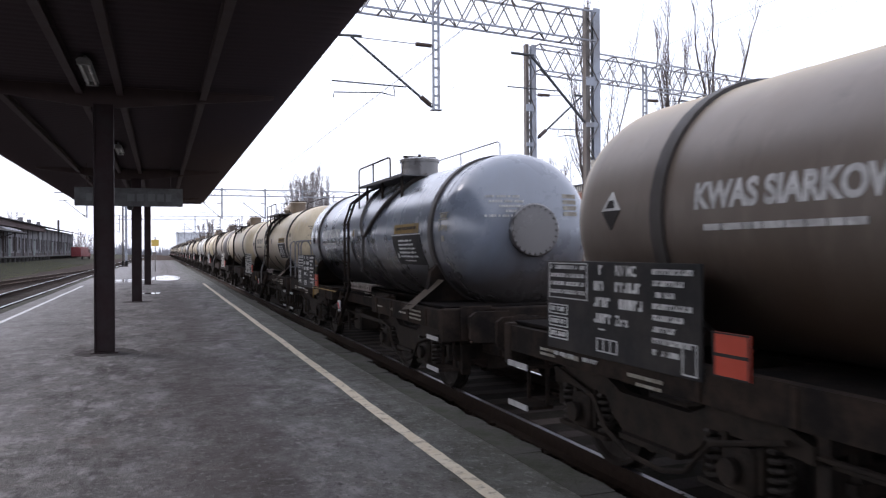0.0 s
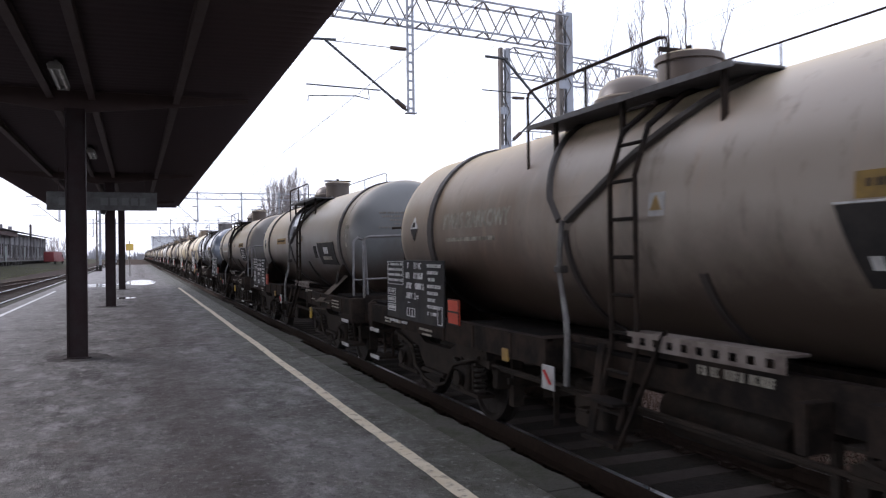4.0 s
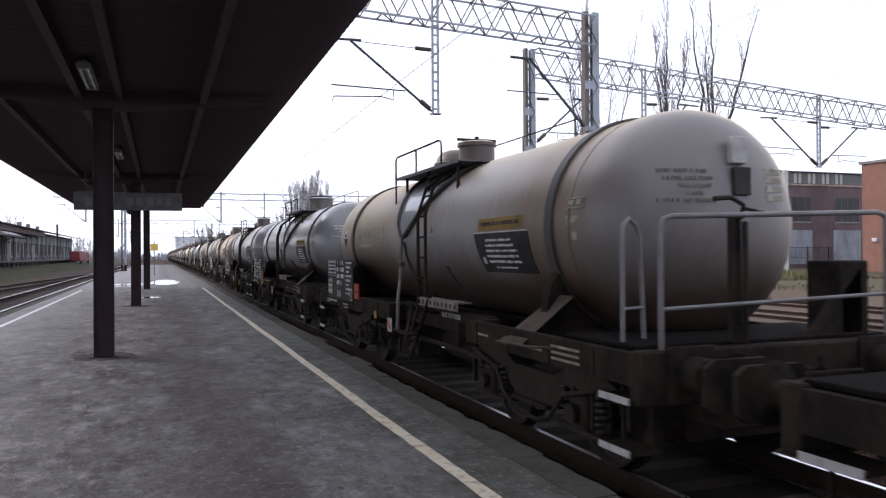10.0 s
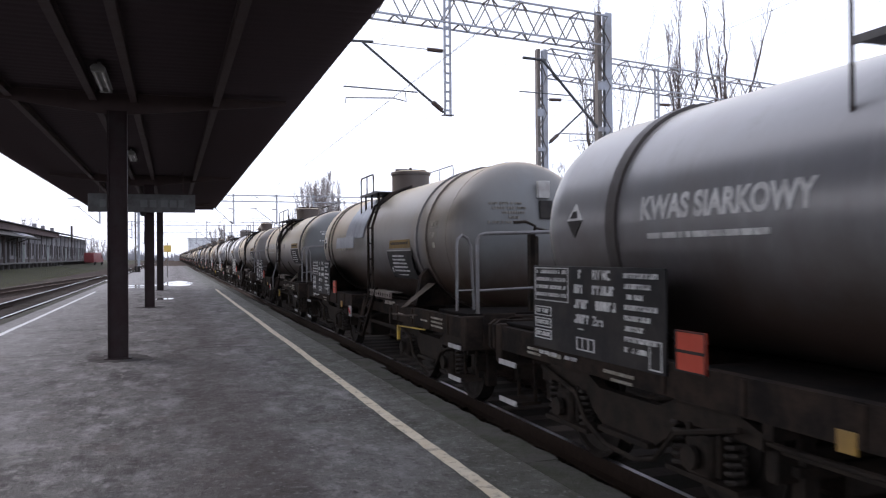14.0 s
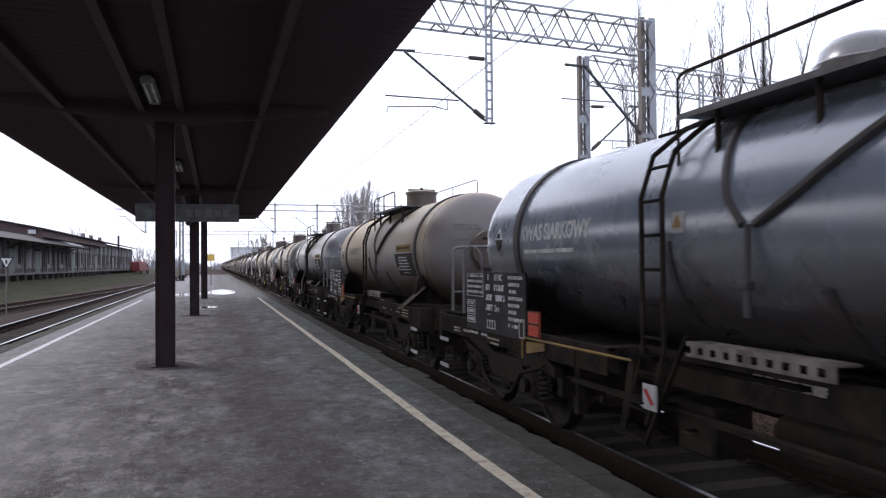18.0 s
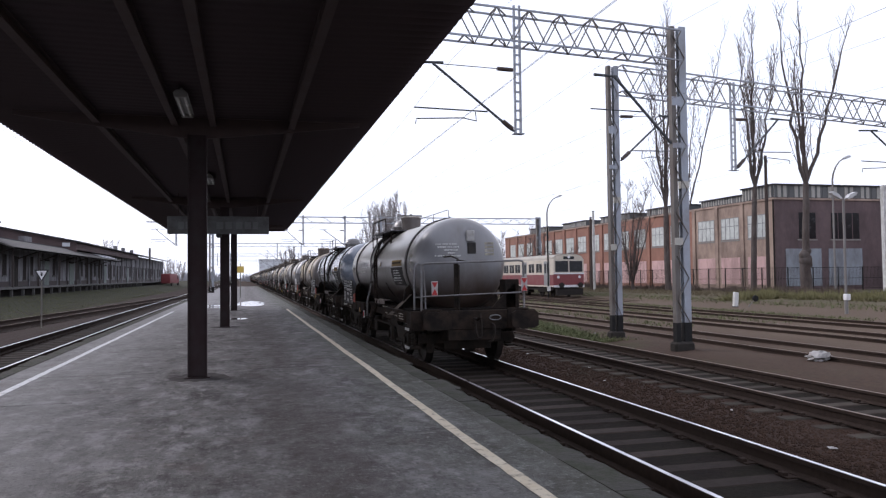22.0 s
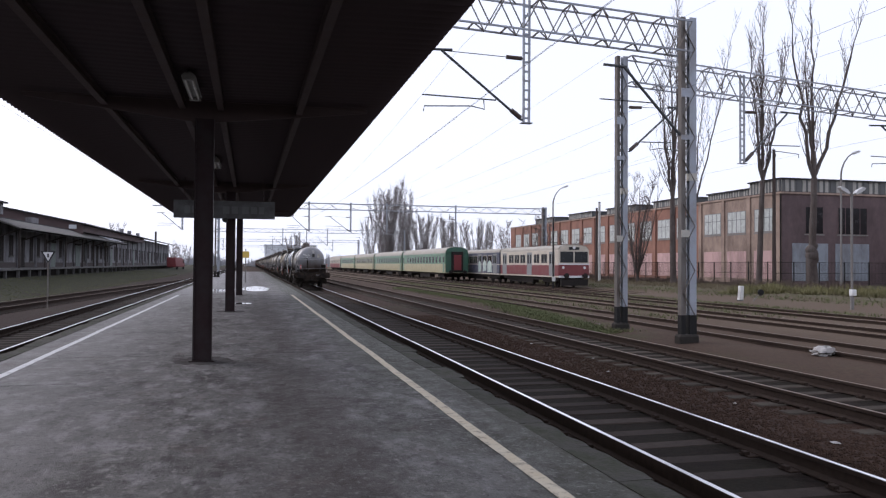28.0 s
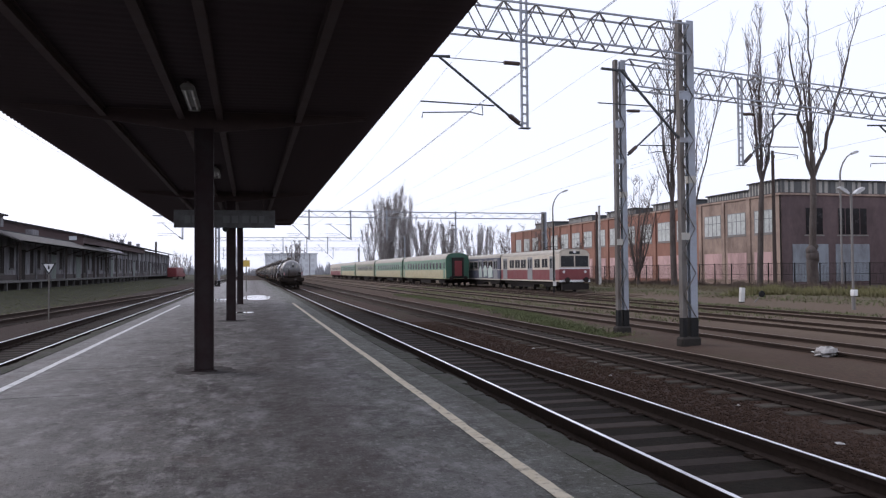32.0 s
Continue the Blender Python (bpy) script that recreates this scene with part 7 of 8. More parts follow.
def coach(x, y, low, high, label):
    c = thing("passenger_coach", label, "train coach", pose(x, y, RAIL_Z - 0.2), "parked coaches")
    L = 25.9
    part("lower_body", Shape().prism([(-1.4, 0.95), (1.4, 0.95), (1.43, 1.15), (1.43, 2.02), (-1.43, 2.02), (-1.43, 1.15)], 0, L, "y"), low, c, "", 30)
    part("upper_body", Shape().box(-1.43, 1.43, 0, L, 2.02, 3.3), high, c, "", 0)
    part("roof", Shape().prism(ROOF_ARC, 0.05, L - 0.05, "y"), COACH_ROOF, c, "beige rounded roof", 30)
    part("underframe", Shape().box(-1.2, 1.2, 1.0, L - 1, 0.75, 0.95).box(-1.15, -0.5, 9, 15, 0.35, 0.8), GRIME, c, "", 0)
    running_gear(c, (3.4, L - 3.4), 1.0)
    for i in range(12):
        yy = 2.6 + i * 1.76
        w = part("window", Shape().box(-1.445, -1.43, yy - 0.52, yy + 0.52, 2.12, 2.98, 0.004), high, c, "", 0)
        part("pane", Shape().box(-1.45, -1.44, yy - 0.46, yy + 0.46, 2.18, 2.92), DARK_GLASS, w, "", 0)
    for yy in (0.75, L - 0.75):
        d = part("door", Shape().box(-1.447, -1.43, yy - 0.42, yy + 0.42, 1.0, 3.1, 0.004), high, c, "", 0)
        part("door_pane", Shape().box(-1.452, -1.445, yy - 0.28, yy + 0.28, 2.2, 2.9), DARK_GLASS, d, "", 0)
    part("end_wall", Shape().box(-1.4, 1.4, -0.04, 0.0, 1.0, 3.4).prism([(p * 0.97, q * 0.995) for p, q in ROOF_ARC], -0.04, 0.05, "y"), GREEN, c, "dark green end wall", 0)
    part("gangway", Shape().box(-0.7, 0.7, -0.4, -0.04, 1.1, 3.5, 0.06), GRIME, c, "black rubber gangway", 0)
    part("gangway_door", Shape().box(-0.45, 0.45, -0.43, -0.4, 1.3, 3.1, 0.01), RED_LAMP, c, "dull red gangway shutter", 0)
    for xx in (-0.875, 0.875):
        part("buffer", Shape().tube([(xx, 0, 1.05), (xx, -0.5, 1.05)], 0.1, 10).rev([(0.001, -0.56), (0.24, -0.54), (0.24, -0.5), (0.1, -0.48)], (xx, 0, 1.05), "y", 14), GRIME, c)
    return c


COACH_Y = 88.5
for i, (lo, hi, words) in enumerate(((CREAM, COACH_GREEN, "pale green and cream passenger coach parked on a siding"), (CREAM, COACH_GREEN, "pale green and cream passenger coach in a parked row"), (CREAM, OLIVE, "faded olive and cream passenger coach in a parked row"), (CREAM, COACH_GREEN, "pale green and cream passenger coach farther in the row"), (EMU_RED, EMU_CREAM, "red and cream passenger coach at the row's far end"))):
    coach(24.2, COACH_Y + i * 27.0, lo, hi, words)


def railcar(x, y, front, low, high, label, L=20.6):
    c = thing("multiple_unit_car", label, "train car", pose(x, y, RAIL_Z - 0.2), "multiple unit cars")
    part("lower_body", Shape().box(-1.43, 1.43, 0.0, L, 1.02, 1.98, 0.03), low, c, "", 0)
    part("upper_body", Shape().box(-1.43, 1.43, 0.0, L, 1.98, 3.3, 0.03), high, c, "", 0)
    part("skirt", Shape().box(-1.435, 1.435, 0.02, L, 0.9, 1.02), EMU_CREAM, c, "", 0)
    part("waist_line", Shape().box(-1.436, 1.436, 0.0, L, 1.96, 2.04), EMU_CREAM, c, "", 0)
    part("roof", Shape().prism([(p, 3.3 + (q - 3.3) * 0.62) for p, q in ROOF_ARC], 0.1, L - 0.1, "y"), COACH_ROOF, c, "", 30)
    part("underframe", Shape().box(-1.2, 1.2, 0.6, L - 0.6, 0.6, 0.92).box(-1.1, -0.5, 7, 13, 0.3, 0.7), GRIME, c, "", 0)
    running_gear(c, (3.0, L - 3.0), 1.0)
    for yy in [q for q in (3.3, 5.2, 8.9, 10.6, 12.3, 16.6, 18.2) if q < L - 1.2]:
        w = part("window", Shape().box(-1.445, -1.43, yy - 0.75, yy + 0.75, 2.1, 3.0, 0.004), EMU_CREAM, c, "", 0)
        for o in (-0.36, 0.36):
            part("pane", Shape().box(-1.452, -1.442, yy + o - 0.32, yy + o + 0.32, 2.16, 2.95), DARK_GLASS, w, "", 0)
    for yy in (1.5, 7.1, 14.4):
        d = part("door", Shape().box(-1.45, -1.43, yy - 0.65, yy + 0.65, 1.0, 3.15, 0.005), MULLION, c, "grey double door", 0)
        for o in (-0.3, 0.3):
            part("door_pane", Shape().box(-1.455, -1.448, yy + o - 0.2, yy + o + 0.2, 2.1, 2.95), DARK_GLASS, d, "", 0)
    if front:
        part("nose", Shape().box(-1.41, 1.41, -0.06, 0.0, 1.0, 2.05, 0.02), low, c, "", 0)
        part("nose_upper", Shape().prism([(-1.41, 2.05), (1.41, 2.05), (1.41, 3.3), (1.1, 3.58), (0, 3.72), (-1.1, 3.58), (-1.41, 3.3)], -0.05, 0.1, "y"), EMU_CREAM, c, "", 0)
        for x0, x1 in ((-1.28, -0.06), (0.06, 1.28)):
            part("windscreen", Shape().box(x0, x1, -0.075, -0.05, 2.2, 3.15, 0.01), DARK_GLASS, c, "dark windscreen pane", 0)
        part("front_waist_band", Shape().box(-1.43, 1.43, -0.09, -0.06, 2.0, 2.12), WHITE_ENAMEL, c, "white band", 0)
        part("front_skirt", Shape().box(-1.43, 1.43, -0.09, -0.05, 0.86, 1.06), WHITE_ENAMEL, c, "white skirt", 0)
        part("destination_box", Shape().box(-0.5, 0.5, -0.08, -0.05, 3.3, 3.55, 0.01), DARK_GLASS, c, "", 0)
        for xx in (-1.0, 1.0):
            part("headlight", Shape().rev([(0.001, -0.1), (0.11, -0.1), (0.13, -0.05)], (xx, 0, 1.75), "y", 14), WHITE_ENAMEL, c, "round headlight")
            part("buffer", Shape().tube([(xx * 0.875, 0, 1.05), (xx * 0.875, -0.5, 1.05)], 0.1, 10).rev([(0.001, -0.56), (0.24, -0.54), (0.24, -0.5), (0.1, -0.48)], (xx * 0.875, 0, 1.05), "y", 14), GRIME, c)
        part("snow_plough", Shape().prism([(-1.2, 0.2), (1.2, 0.2), (1.25, 0.75), (-1.25, 0.75)], -0.25, 0.1, "y"), GRIME, c, "", 0)
        part("roof_lamp", Shape().tube([(0, -0.1, 3.5), (0, 0.2, 3.5)], 0.13, 12), WHITE_ENAMEL, c)
        part("pantograph", Shape().tube([(-0.6, 4.5, 3.72), (-0.5, 5.6, 3.95), (-0.5, 4.8, 4.1), (0.5, 4.8, 4.1), (0.5, 5.6, 3.95), (0.6, 4.5, 3.72)], 0.03, 6), MAST_FOOT, c, "folded pantograph")
    else:
        for yy, zz, ww in ((2.5, 1.2, 1.6), (4.6, 1.3, 1.2), (6.6, 1.2, 1.0)):
            part("graffiti", Shape().prism([(yy, zz), (yy + ww, zz - 0.1), (yy + ww * 1.1, zz + 0.8), (yy + ww * 0.6, zz + 1.3), (yy + ww * 0.1, zz + 1.0)], -1.456, -1.44), SPRAY, c, "pale sprayed shape", 0)
    return c


railcar(27.6, 62.2, True, EMU_RED, EMU_CREAM, "red and cream electric multiple unit car parked on a siding", 15.8)
railcar(27.6, 78.4, False, NAVY, NAVY, "dark blue graffiti-covered multiple unit car")

# ---- lamps and posts in the yard ----
POST_GREY = surface("grey_lamp_post", (0.15, 0.145, 0.14), (0.22, 0.21, 0.2), 4, 0.7, 0, 0.2, 30, (0.15, 0.12, 0.1), 0.5, 2)
HEAD_GREY = surface("pale_grey_lamp_head", (0.42, 0.42, 0.42), (0.5, 0.5, 0.5), 4, 0.4, 0, 0.05)
POLE_WOOD = surface("tarred_pole_wood", (0.045, 0.032, 0.027), (0.07, 0.05, 0.042), 5, 0.85, 0, 0.4)
WHITE_POST = surface("whitewashed_concrete", (0.6, 0.6, 0.58), (0.5, 0.5, 0.48), 3, 0.8, 0, 0.3, 30, (0.25, 0.23, 0.2), 0.5, 2)
lamp = thing("yard_lamp", "grey concrete yard lamp with two drooping heads", "street lamp", pose(25.9, 28.5, -0.5))
part("post", Shape().tube([(0, 0, 0), (0, 0, 0.8)], 0.08, 12).tube([(0, 0, 0.8), (0, 0, 5.2)], 0.055, 10), POST_GREY, lamp)
part("control_box", Shape().box(-0.1, 0.12, -0.15, 0.08, 0.72, 1.0, 0.02), WHITE_ENAMEL, lamp, "small white box")
for s in (-1, 1):
    arm = part("arm", Shape().tube([(0, 0, 5.13), (s * 0.2, 0, 5.27), (s * 0.45, 0, 5.41)], 0.025, 8), POST_GREY, lamp)
    part("lamp_head", Shape().prism([(s * 0.14, 5.25), (s * 0.2, 5.19), (s * 0.62, 5.39), (s * 0.68, 5.49), (s * 0.58, 5.53), (s * 0.3, 5.41)], -0.1, 0.1, "y"), HEAD_GREY, arm, "grey lamp head")


def tall_lamp(x, y, z, h, side):
    t = thing("street_lamp", "tall thin curved street lamp", "street lamp", pose(x, y, z), "tall curved lamps")
    pts = [(0, 0, 0), (0, 0, h - 1.8), (side * 0.08, 0, h - 1.4), (side * 0.3, 0, h - 0.9), (side * 0.65, 0, h - 0.45), (side * 1.1, 0, h - 0.15)]
    part("pole", Shape().tube(pts, 0.08, 8, 0.04), POST_GREY, t)
    part("lamp_head", Shape().prism([(side * 1.05, h - 0.2), (side * 1.15, h - 0.26), (side * 1.6, h - 0.1), (side * 1.72, h + 0.02), (side * 1.5, h + 0.06), (side * 1.15, h - 0.08)], -0.12, 0.12, "y"), HEAD_GREY, t)


tall_lamp(43.75, 49.2, -0.25, 10.6, 1)
tall_lamp(30.5, 74.0, -0.35, 10.05, 1)
pole = thing("telegraph_pole", "dark tarred wooden pole before the factory", "pole", pose(42.3, 55.0, -0.3))
part("shaft", Shape().tube([(0, 0, 0), (0, 0, 11.5)], 0.17, 10, 0.12), POLE_WOOD, pole)
part("insulator", Shape().tube([(0.15, 0, 10.9), (0.15, 0, 11.15)], 0.05, 8), INSUL, pole)
pole = thing("signal_post", "thin dark steel post before the parked train", "post", pose(25.6, 62.0, GROUND))
part("shaft", Shape().tube([(0, 0, 0), (0, 0, 6.1)], 0.07, 8), MAST_FOOT, pole)
part("box", Shape().box(-0.14, 0.14, -0.2, -0.07, 0.6, 1.0, 0.02), WHITE_POST, pole, "pale box")
pole = thing("telegraph_pole", "dark tarred wooden pole beside the sidings", "pole", pose(35.4, 74.0, -0.3))
part("shaft", Shape().tube([(0, 0, 0), (0, 0, 7.8)], 0.15, 10, 0.11), POLE_WOOD, pole)
part("insulator", Shape().tube([(0.15, 0, 7.3), (0.15, 0, 7.5)], 0.05, 8), INSUL, pole)
pole = thing("concrete_mast", "slim white concrete mast beside the fence", "mast", pose(46.6, 47.3, -0.3))
part("shaft", Shape().prism([(-0.16, -0.16), (0.16, -0.16), (0.16, 0.16), (-0.16, 0.16)], 0, 8.2, "z"), WHITE_POST, pole, "", 0)
part("conduit", Shape().tube([(0.3, 0, 0), (0.3, 0, 6.0)], 0.05, 6), GALV_DARK, pole)
pole = thing("concrete_mast", "slim white concrete mast behind the sidings", "mast", pose(37.05, 76.8, -0.3))
part("shaft", Shape().tube([(0, 0, 0), (0, 0, 8.6)], 0.17, 10, 0.12), WHITE_POST, pole)
part("cap", Shape().tube([(0, 0, 8.6), (0, 0, 8.68)], 0.15, 8), GALV_DARK, pole)
bol = thing("fouling_post", "leaning white painted concrete marker post", "marker post", pose(25.95, 36.5, -0.43, 0, 4, 0))
part("body", Shape().box(-0.12, 0.12, -0.12, 0.12, 0.0, 0.86, 0.03), WHITE_POST, bol)
part("black_foot", Shape().box(-0.125, 0.125, -0.125, 0.125, 0.0, 0.12, 0.03), MAST_FOOT, bol)
sw = thing("switch_lever", "small point lever with black and white weight", "switch lever", pose(27.0, 36.2, GROUND))
part("weight", Shape().rev([(0.001, -0.08), (0.16, -0.06), (0.18, 0), (0.16, 0.06), (0.001, 0.08)], (0, 0, 0.6), "y", 16), MAST_FOOT, sw)
part("rod", Shape().tube([(-0.5, 0, 0.1), (0, 0, 0.6)], 0.03, 6), GALV_DARK, sw)
bag = Shape()
for i in range(9):
    for j in range(14):
        a, b = math.pi * i / 8, 2 * math.pi * j / 14
        r = 1 + 0.8 * noise.noise((i * 1.3, math.cos(b) * 2.6, math.sin(b) * 2.6))
        bag.v.append((0.33 * r * math.sin(a) * math.cos(b), 0.2 * r * math.sin(a) * math.sin(b), max(-0.02, 0.09 + 0.11 * r * math.cos(a))))
bag.f = [(i * 14 + j, i * 14 + (j + 1) % 14, (i + 1) * 14 + (j + 1) % 14, (i + 1) * 14 + j) for i in range(8) for j in range(14)]
BAG = surface("crumpled_pale_plastic", (0.27, 0.255, 0.24), (0.4, 0.38, 0.365), 6, 0.5, 0, 0.5, 20)
single("plastic_bag", bag, BAG, "crumpled pale plastic bag lying between tracks", "litter", at=pose(11.95, 13.9, ground_z(12, 14), 0, 0, 20), smooth=20)
for i, (x, y) in enumerate(((6.6, 13.2), (6.9, 9.8), (7.0, 18.2), (10.9, 22.5), (7.2, 15.1), (15.2, 28.0), (6.5, 7.4), (19.0, 24.2), (10.2, 9.9))):
    s = 0.025 + 0.03 * rnd.random()
    sh = Shape().add([(-s, -s, 0), (s, -s * 0.6, 0), (s * 0.8, s, 0), (-s * 0.7, s * 0.9, 0), (-s * 0.3, -s * 0.2, s * 0.25), (s * 0.3, s * 0.1, s * 0.4)], [(0, 3, 2, 1), (0, 1, 5, 4), (1, 2, 5), (2, 3, 4, 5), (3, 0, 4)])
    single("litter_scrap", sh, BAG, "small pale scrap of litter on the ballast", "litter", group="scraps of litter", at=pose(x, y, ground_z(x, y) + 0.02, 0, 0, 40 * i), smooth=0)

# ---- trees ----
BARK = surface("grey_brown_bark", (0.045, 0.033, 0.029), (0.08, 0.06, 0.052), 3, 0.9, 0, 0.6, 18, (0.14, 0.125, 0.115), 0.5, 2, 3.0)
TWIG = surface("bare_twigs", (0.1, 0.078, 0.07), (0.14, 0.112, 0.1), 4, 0.9, 0, 0)


# Distance haze is painted into this paler bark.
HAZED_BARK = surface("bark_with_painted_haze", (0.2, 0.18, 0.175), (0.26, 0.235, 0.225), 2, 0.9, 0, 0)


def limb(sh, p, d, length, r, n, spread, rg, seg=5, lift=0.12, r_end=0.35):
    """A crooked tapering branch; returns its points."""
    pts = [Vector(p)]
    d = Vector(d).normalized()
    for i in range(seg):
        d = (d + Vector((rg.uniform(-1, 1), rg.uniform(-1, 1), rg.uniform(-0.5, 1) * 0.6)) * spread + Vector((0, 0, lift))).normalized()
        pts.append(pts[-1] + d * length / seg)
    sh.tube(pts, r, n, r * r_end)
    return pts


def bare_tree(name, x, y, z, height, r, stems, label, seed, spread=0.42, dens=1.0, fork=0.32, group="", upright=0.0, bark=None, limbs=()):
    rg = random.Random(seed)
    t = thing(name, label, "tree", pose(x, y, z), group)
    trunk, crown, twigs = Shape(), Shape(), Shape()
    base = limb(trunk, (0, 0, -0.2), (rg.uniform(-0.05, 0.05), rg.uniform(-0.05, 0.05), 1), height * fork, r, 12, 0.04, rg, 5, 0.1, 0.75)
    top = base[-1]
    leader = None
    for s in range(len(limbs) or stems):
        a = 2 * math.pi * s / stems + rg.uniform(-0.4, 0.4)
        d = (math.cos(a) * spread, math.sin(a) * spread, 1)
        root = leader[s] if leader and stems < 5 and s > 1 else top
        if limbs:
            # a limb that leaves the trunk at one height and ends, curving upwards, aside at another
            z0, aside, z1 = limbs[s]
            start = base[-1] if z0 >= base[-1].z else base[max(0, int(5 * z0 / base[-1].z))]
            side_y = rg.uniform(-1, 1)
            main = [start + Vector((aside * f ** 0.8 + rg.uniform(-0.16, 0.16) * (f > 0), side_y * f + rg.uniform(-0.16, 0.16) * (f > 0), (z1 - start.z) * f)) for f in [q / 11 for q in range(12)]]
            crown.tube(main, r * 0.52, 8, r * 0.07)
        else:
            main = limb(crown, root, d, height * (1 - fork) * rg.uniform(0.8, 1.0) * (1 if root is top else 0.85), r * (0.48 if root is top else 0.36), 8, 0.19 if stems < 5 else 0.13, rg, 11, 0.04 + 0.06 * upright, 0.12)
        leader = leader or main
        for i in range(1, len(main)):
            for b in range(max(1, int(rg.uniform(2, 4.2) * dens))):
                a2 = rg.uniform(0, 6.28)
                k = 1 - i / len(main)
                start = main[i - 1].lerp(main[i], rg.random())
                sub = limb(crown, start, (math.cos(a2), math.sin(a2), rg.uniform(0.5, 1.3) + upright), height * (0.07 + 0.14 * k) * (1 - 0.12 * upright) * rg.uniform(0.7, 1.2), r * (0.05 + 0.1 * k), 5, 0.2, rg, 4, 0.12 + 0.12 * upright, 0.3)
                for j in range(1, len(sub)):
                    for q in range(int(2.6 * dens + 0.5)):
                        a3 = rg.uniform(0, 6.28)
                        limb(twigs, sub[j], (math.cos(a3), math.sin(a3), rg.uniform(0.2, 1.2) + upright), height * rg.uniform(0.025, 0.06), 0.016 + r * 0.012, 3, 0.2, rg, 2, 0.1, 0.4)
    part("trunk", trunk, bark or BARK, t)
    part("crown", crown, bark or BARK, t)
    tagged(part("twig_mass", twigs, bark or TWIG, t, smooth=0), kind="stuff")
    return t


bare_tree("bare_poplar", 41.45, 55.8, -0.1, 22.5, 0.26, 3, "tall bare poplar with upright limbs before the factory", 11, 0.14, 0.75, 0.4, "bare trees before the factory", 1.6, limbs=((9, -1.1, 20.5), (9, 0.0, 22.5), (9, 1.5, 19.0), (9, -0.4, 18.0)))
burled = bare_tree("bare_poplar", 43.45, 52.0, -0.1, 23.0, 0.31, 4, "tall bare tree with a thick forked trunk before the factory", 12, 0.3, 0.55, 0.385, "bare trees before the factory", 1.4, limbs=((9, -2.9, 21.5), (9, 0.0, 23.0), (9, 4.2, 22.0), (9, -1.0, 19.0)))
sh = Shape().tube([(0, 0, -0.25), (0.02, 0, 0.1), (0.03, 0, 0.8), (0.0, 0, 1.6), (-0.03, 0, 2.2)], 0.47, 14, 0.4)
for ox, oz, r0 in ((0.0, 2.5, 0.5), (0.16, 2.2, 0.36), (-0.14, 2.9, 0.4), (0.1, 3.2, 0.34)):
    sh.rev([(0.001, -r0 * 1.2), (r0 * 0.6, -r0), (r0 * 0.95, -r0 * 0.4), (r0, 0.1), (r0 * 0.85, r0 * 0.6), (r0 * 0.5, r0), (0.001, r0 * 1.2)], (ox, -0.05, oz), "z", 12)
sh.v = [(p + 0.09 * noise.noise((p * 3, q * 3, r * 2.2)), q, r + 0.08 * noise.noise((p * 3, q * 3 + 5, r * 3))) for p, q, r in sh.v]
part("burl", sh, BARK, burled, "thick knotted lower trunk")
bare_tree("bare_poplar", 39.6, 66.0, -0.1, 27.0, 0.3, 2, "tall bare poplar beside the sidings", 13, 0.18, 0.8, 0.3, "bare trees before the factory", 1.2, limbs=((8, -0.5, 24.0), (8, 1.0, 27.0), (8, -1.6, 19.0)))
bare_tree("bare_poplar", 41.1, 66.2, -0.1, 25.0, 0.2, 3, "slim leaning bare poplar beside the sidings", 17, 0.3, 0.75, 0.2, "bare trees before the factory", 1.2, limbs=((5, 4.4, 24.5), (5, 2.2, 20.0)))
bare_tree("bare_tree", 38.8, 71.5, -0.1, 12.0, 0.2, 7, "small bare tree with several stems before the factory", 14, 0.3, 0.7, 0.06, "bare trees before the factory", 0.4)
for i, (x, y, h) in enumerate(((36.5, 92, 7.5), (38, 100, 8.5), (36.8, 108, 8), (39, 116, 9), (36, 84, 6))):
    bare_tree("bare_tree", x, y, -0.1, h, 0.13, 4, "small bare tree behind the parked train", 30 + i, 0.55, 0.7, 0.2, "small bare trees")
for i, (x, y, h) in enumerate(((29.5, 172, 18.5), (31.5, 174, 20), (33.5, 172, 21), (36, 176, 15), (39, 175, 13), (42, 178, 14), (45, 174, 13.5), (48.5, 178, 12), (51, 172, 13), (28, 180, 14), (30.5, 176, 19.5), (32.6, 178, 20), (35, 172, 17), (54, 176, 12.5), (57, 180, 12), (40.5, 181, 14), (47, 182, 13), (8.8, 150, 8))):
    bare_tree("bare_poplar", x, y, -0.2, h, 0.12, 7, "distant bare poplar in a row", 50 + i, 0.16 if h > 14.5 else 0.34, 1.25, 0.05, "distant bare trees", 1.0, HAZED_BARK)

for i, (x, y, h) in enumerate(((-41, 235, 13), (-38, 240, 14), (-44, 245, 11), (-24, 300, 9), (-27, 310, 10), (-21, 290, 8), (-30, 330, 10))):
    bare_tree("bare_tree", x, y, -0.2, h, 0.16, 6, "distant bare tree behind the goods sheds", 90 + i, 0.4, 0.8, 0.2, "distant bare trees", 0.5, HAZED_BARK)

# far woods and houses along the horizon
# Haze is painted into the woods as a pale bluish tone.
HAZED_WOOD = surface("wood_with_painted_haze", (0.3, 0.3, 0.32), (0.36, 0.36, 0.38), 0.05, 1.0, 0, 0)
sh = Shape()
rg = random.Random(77)
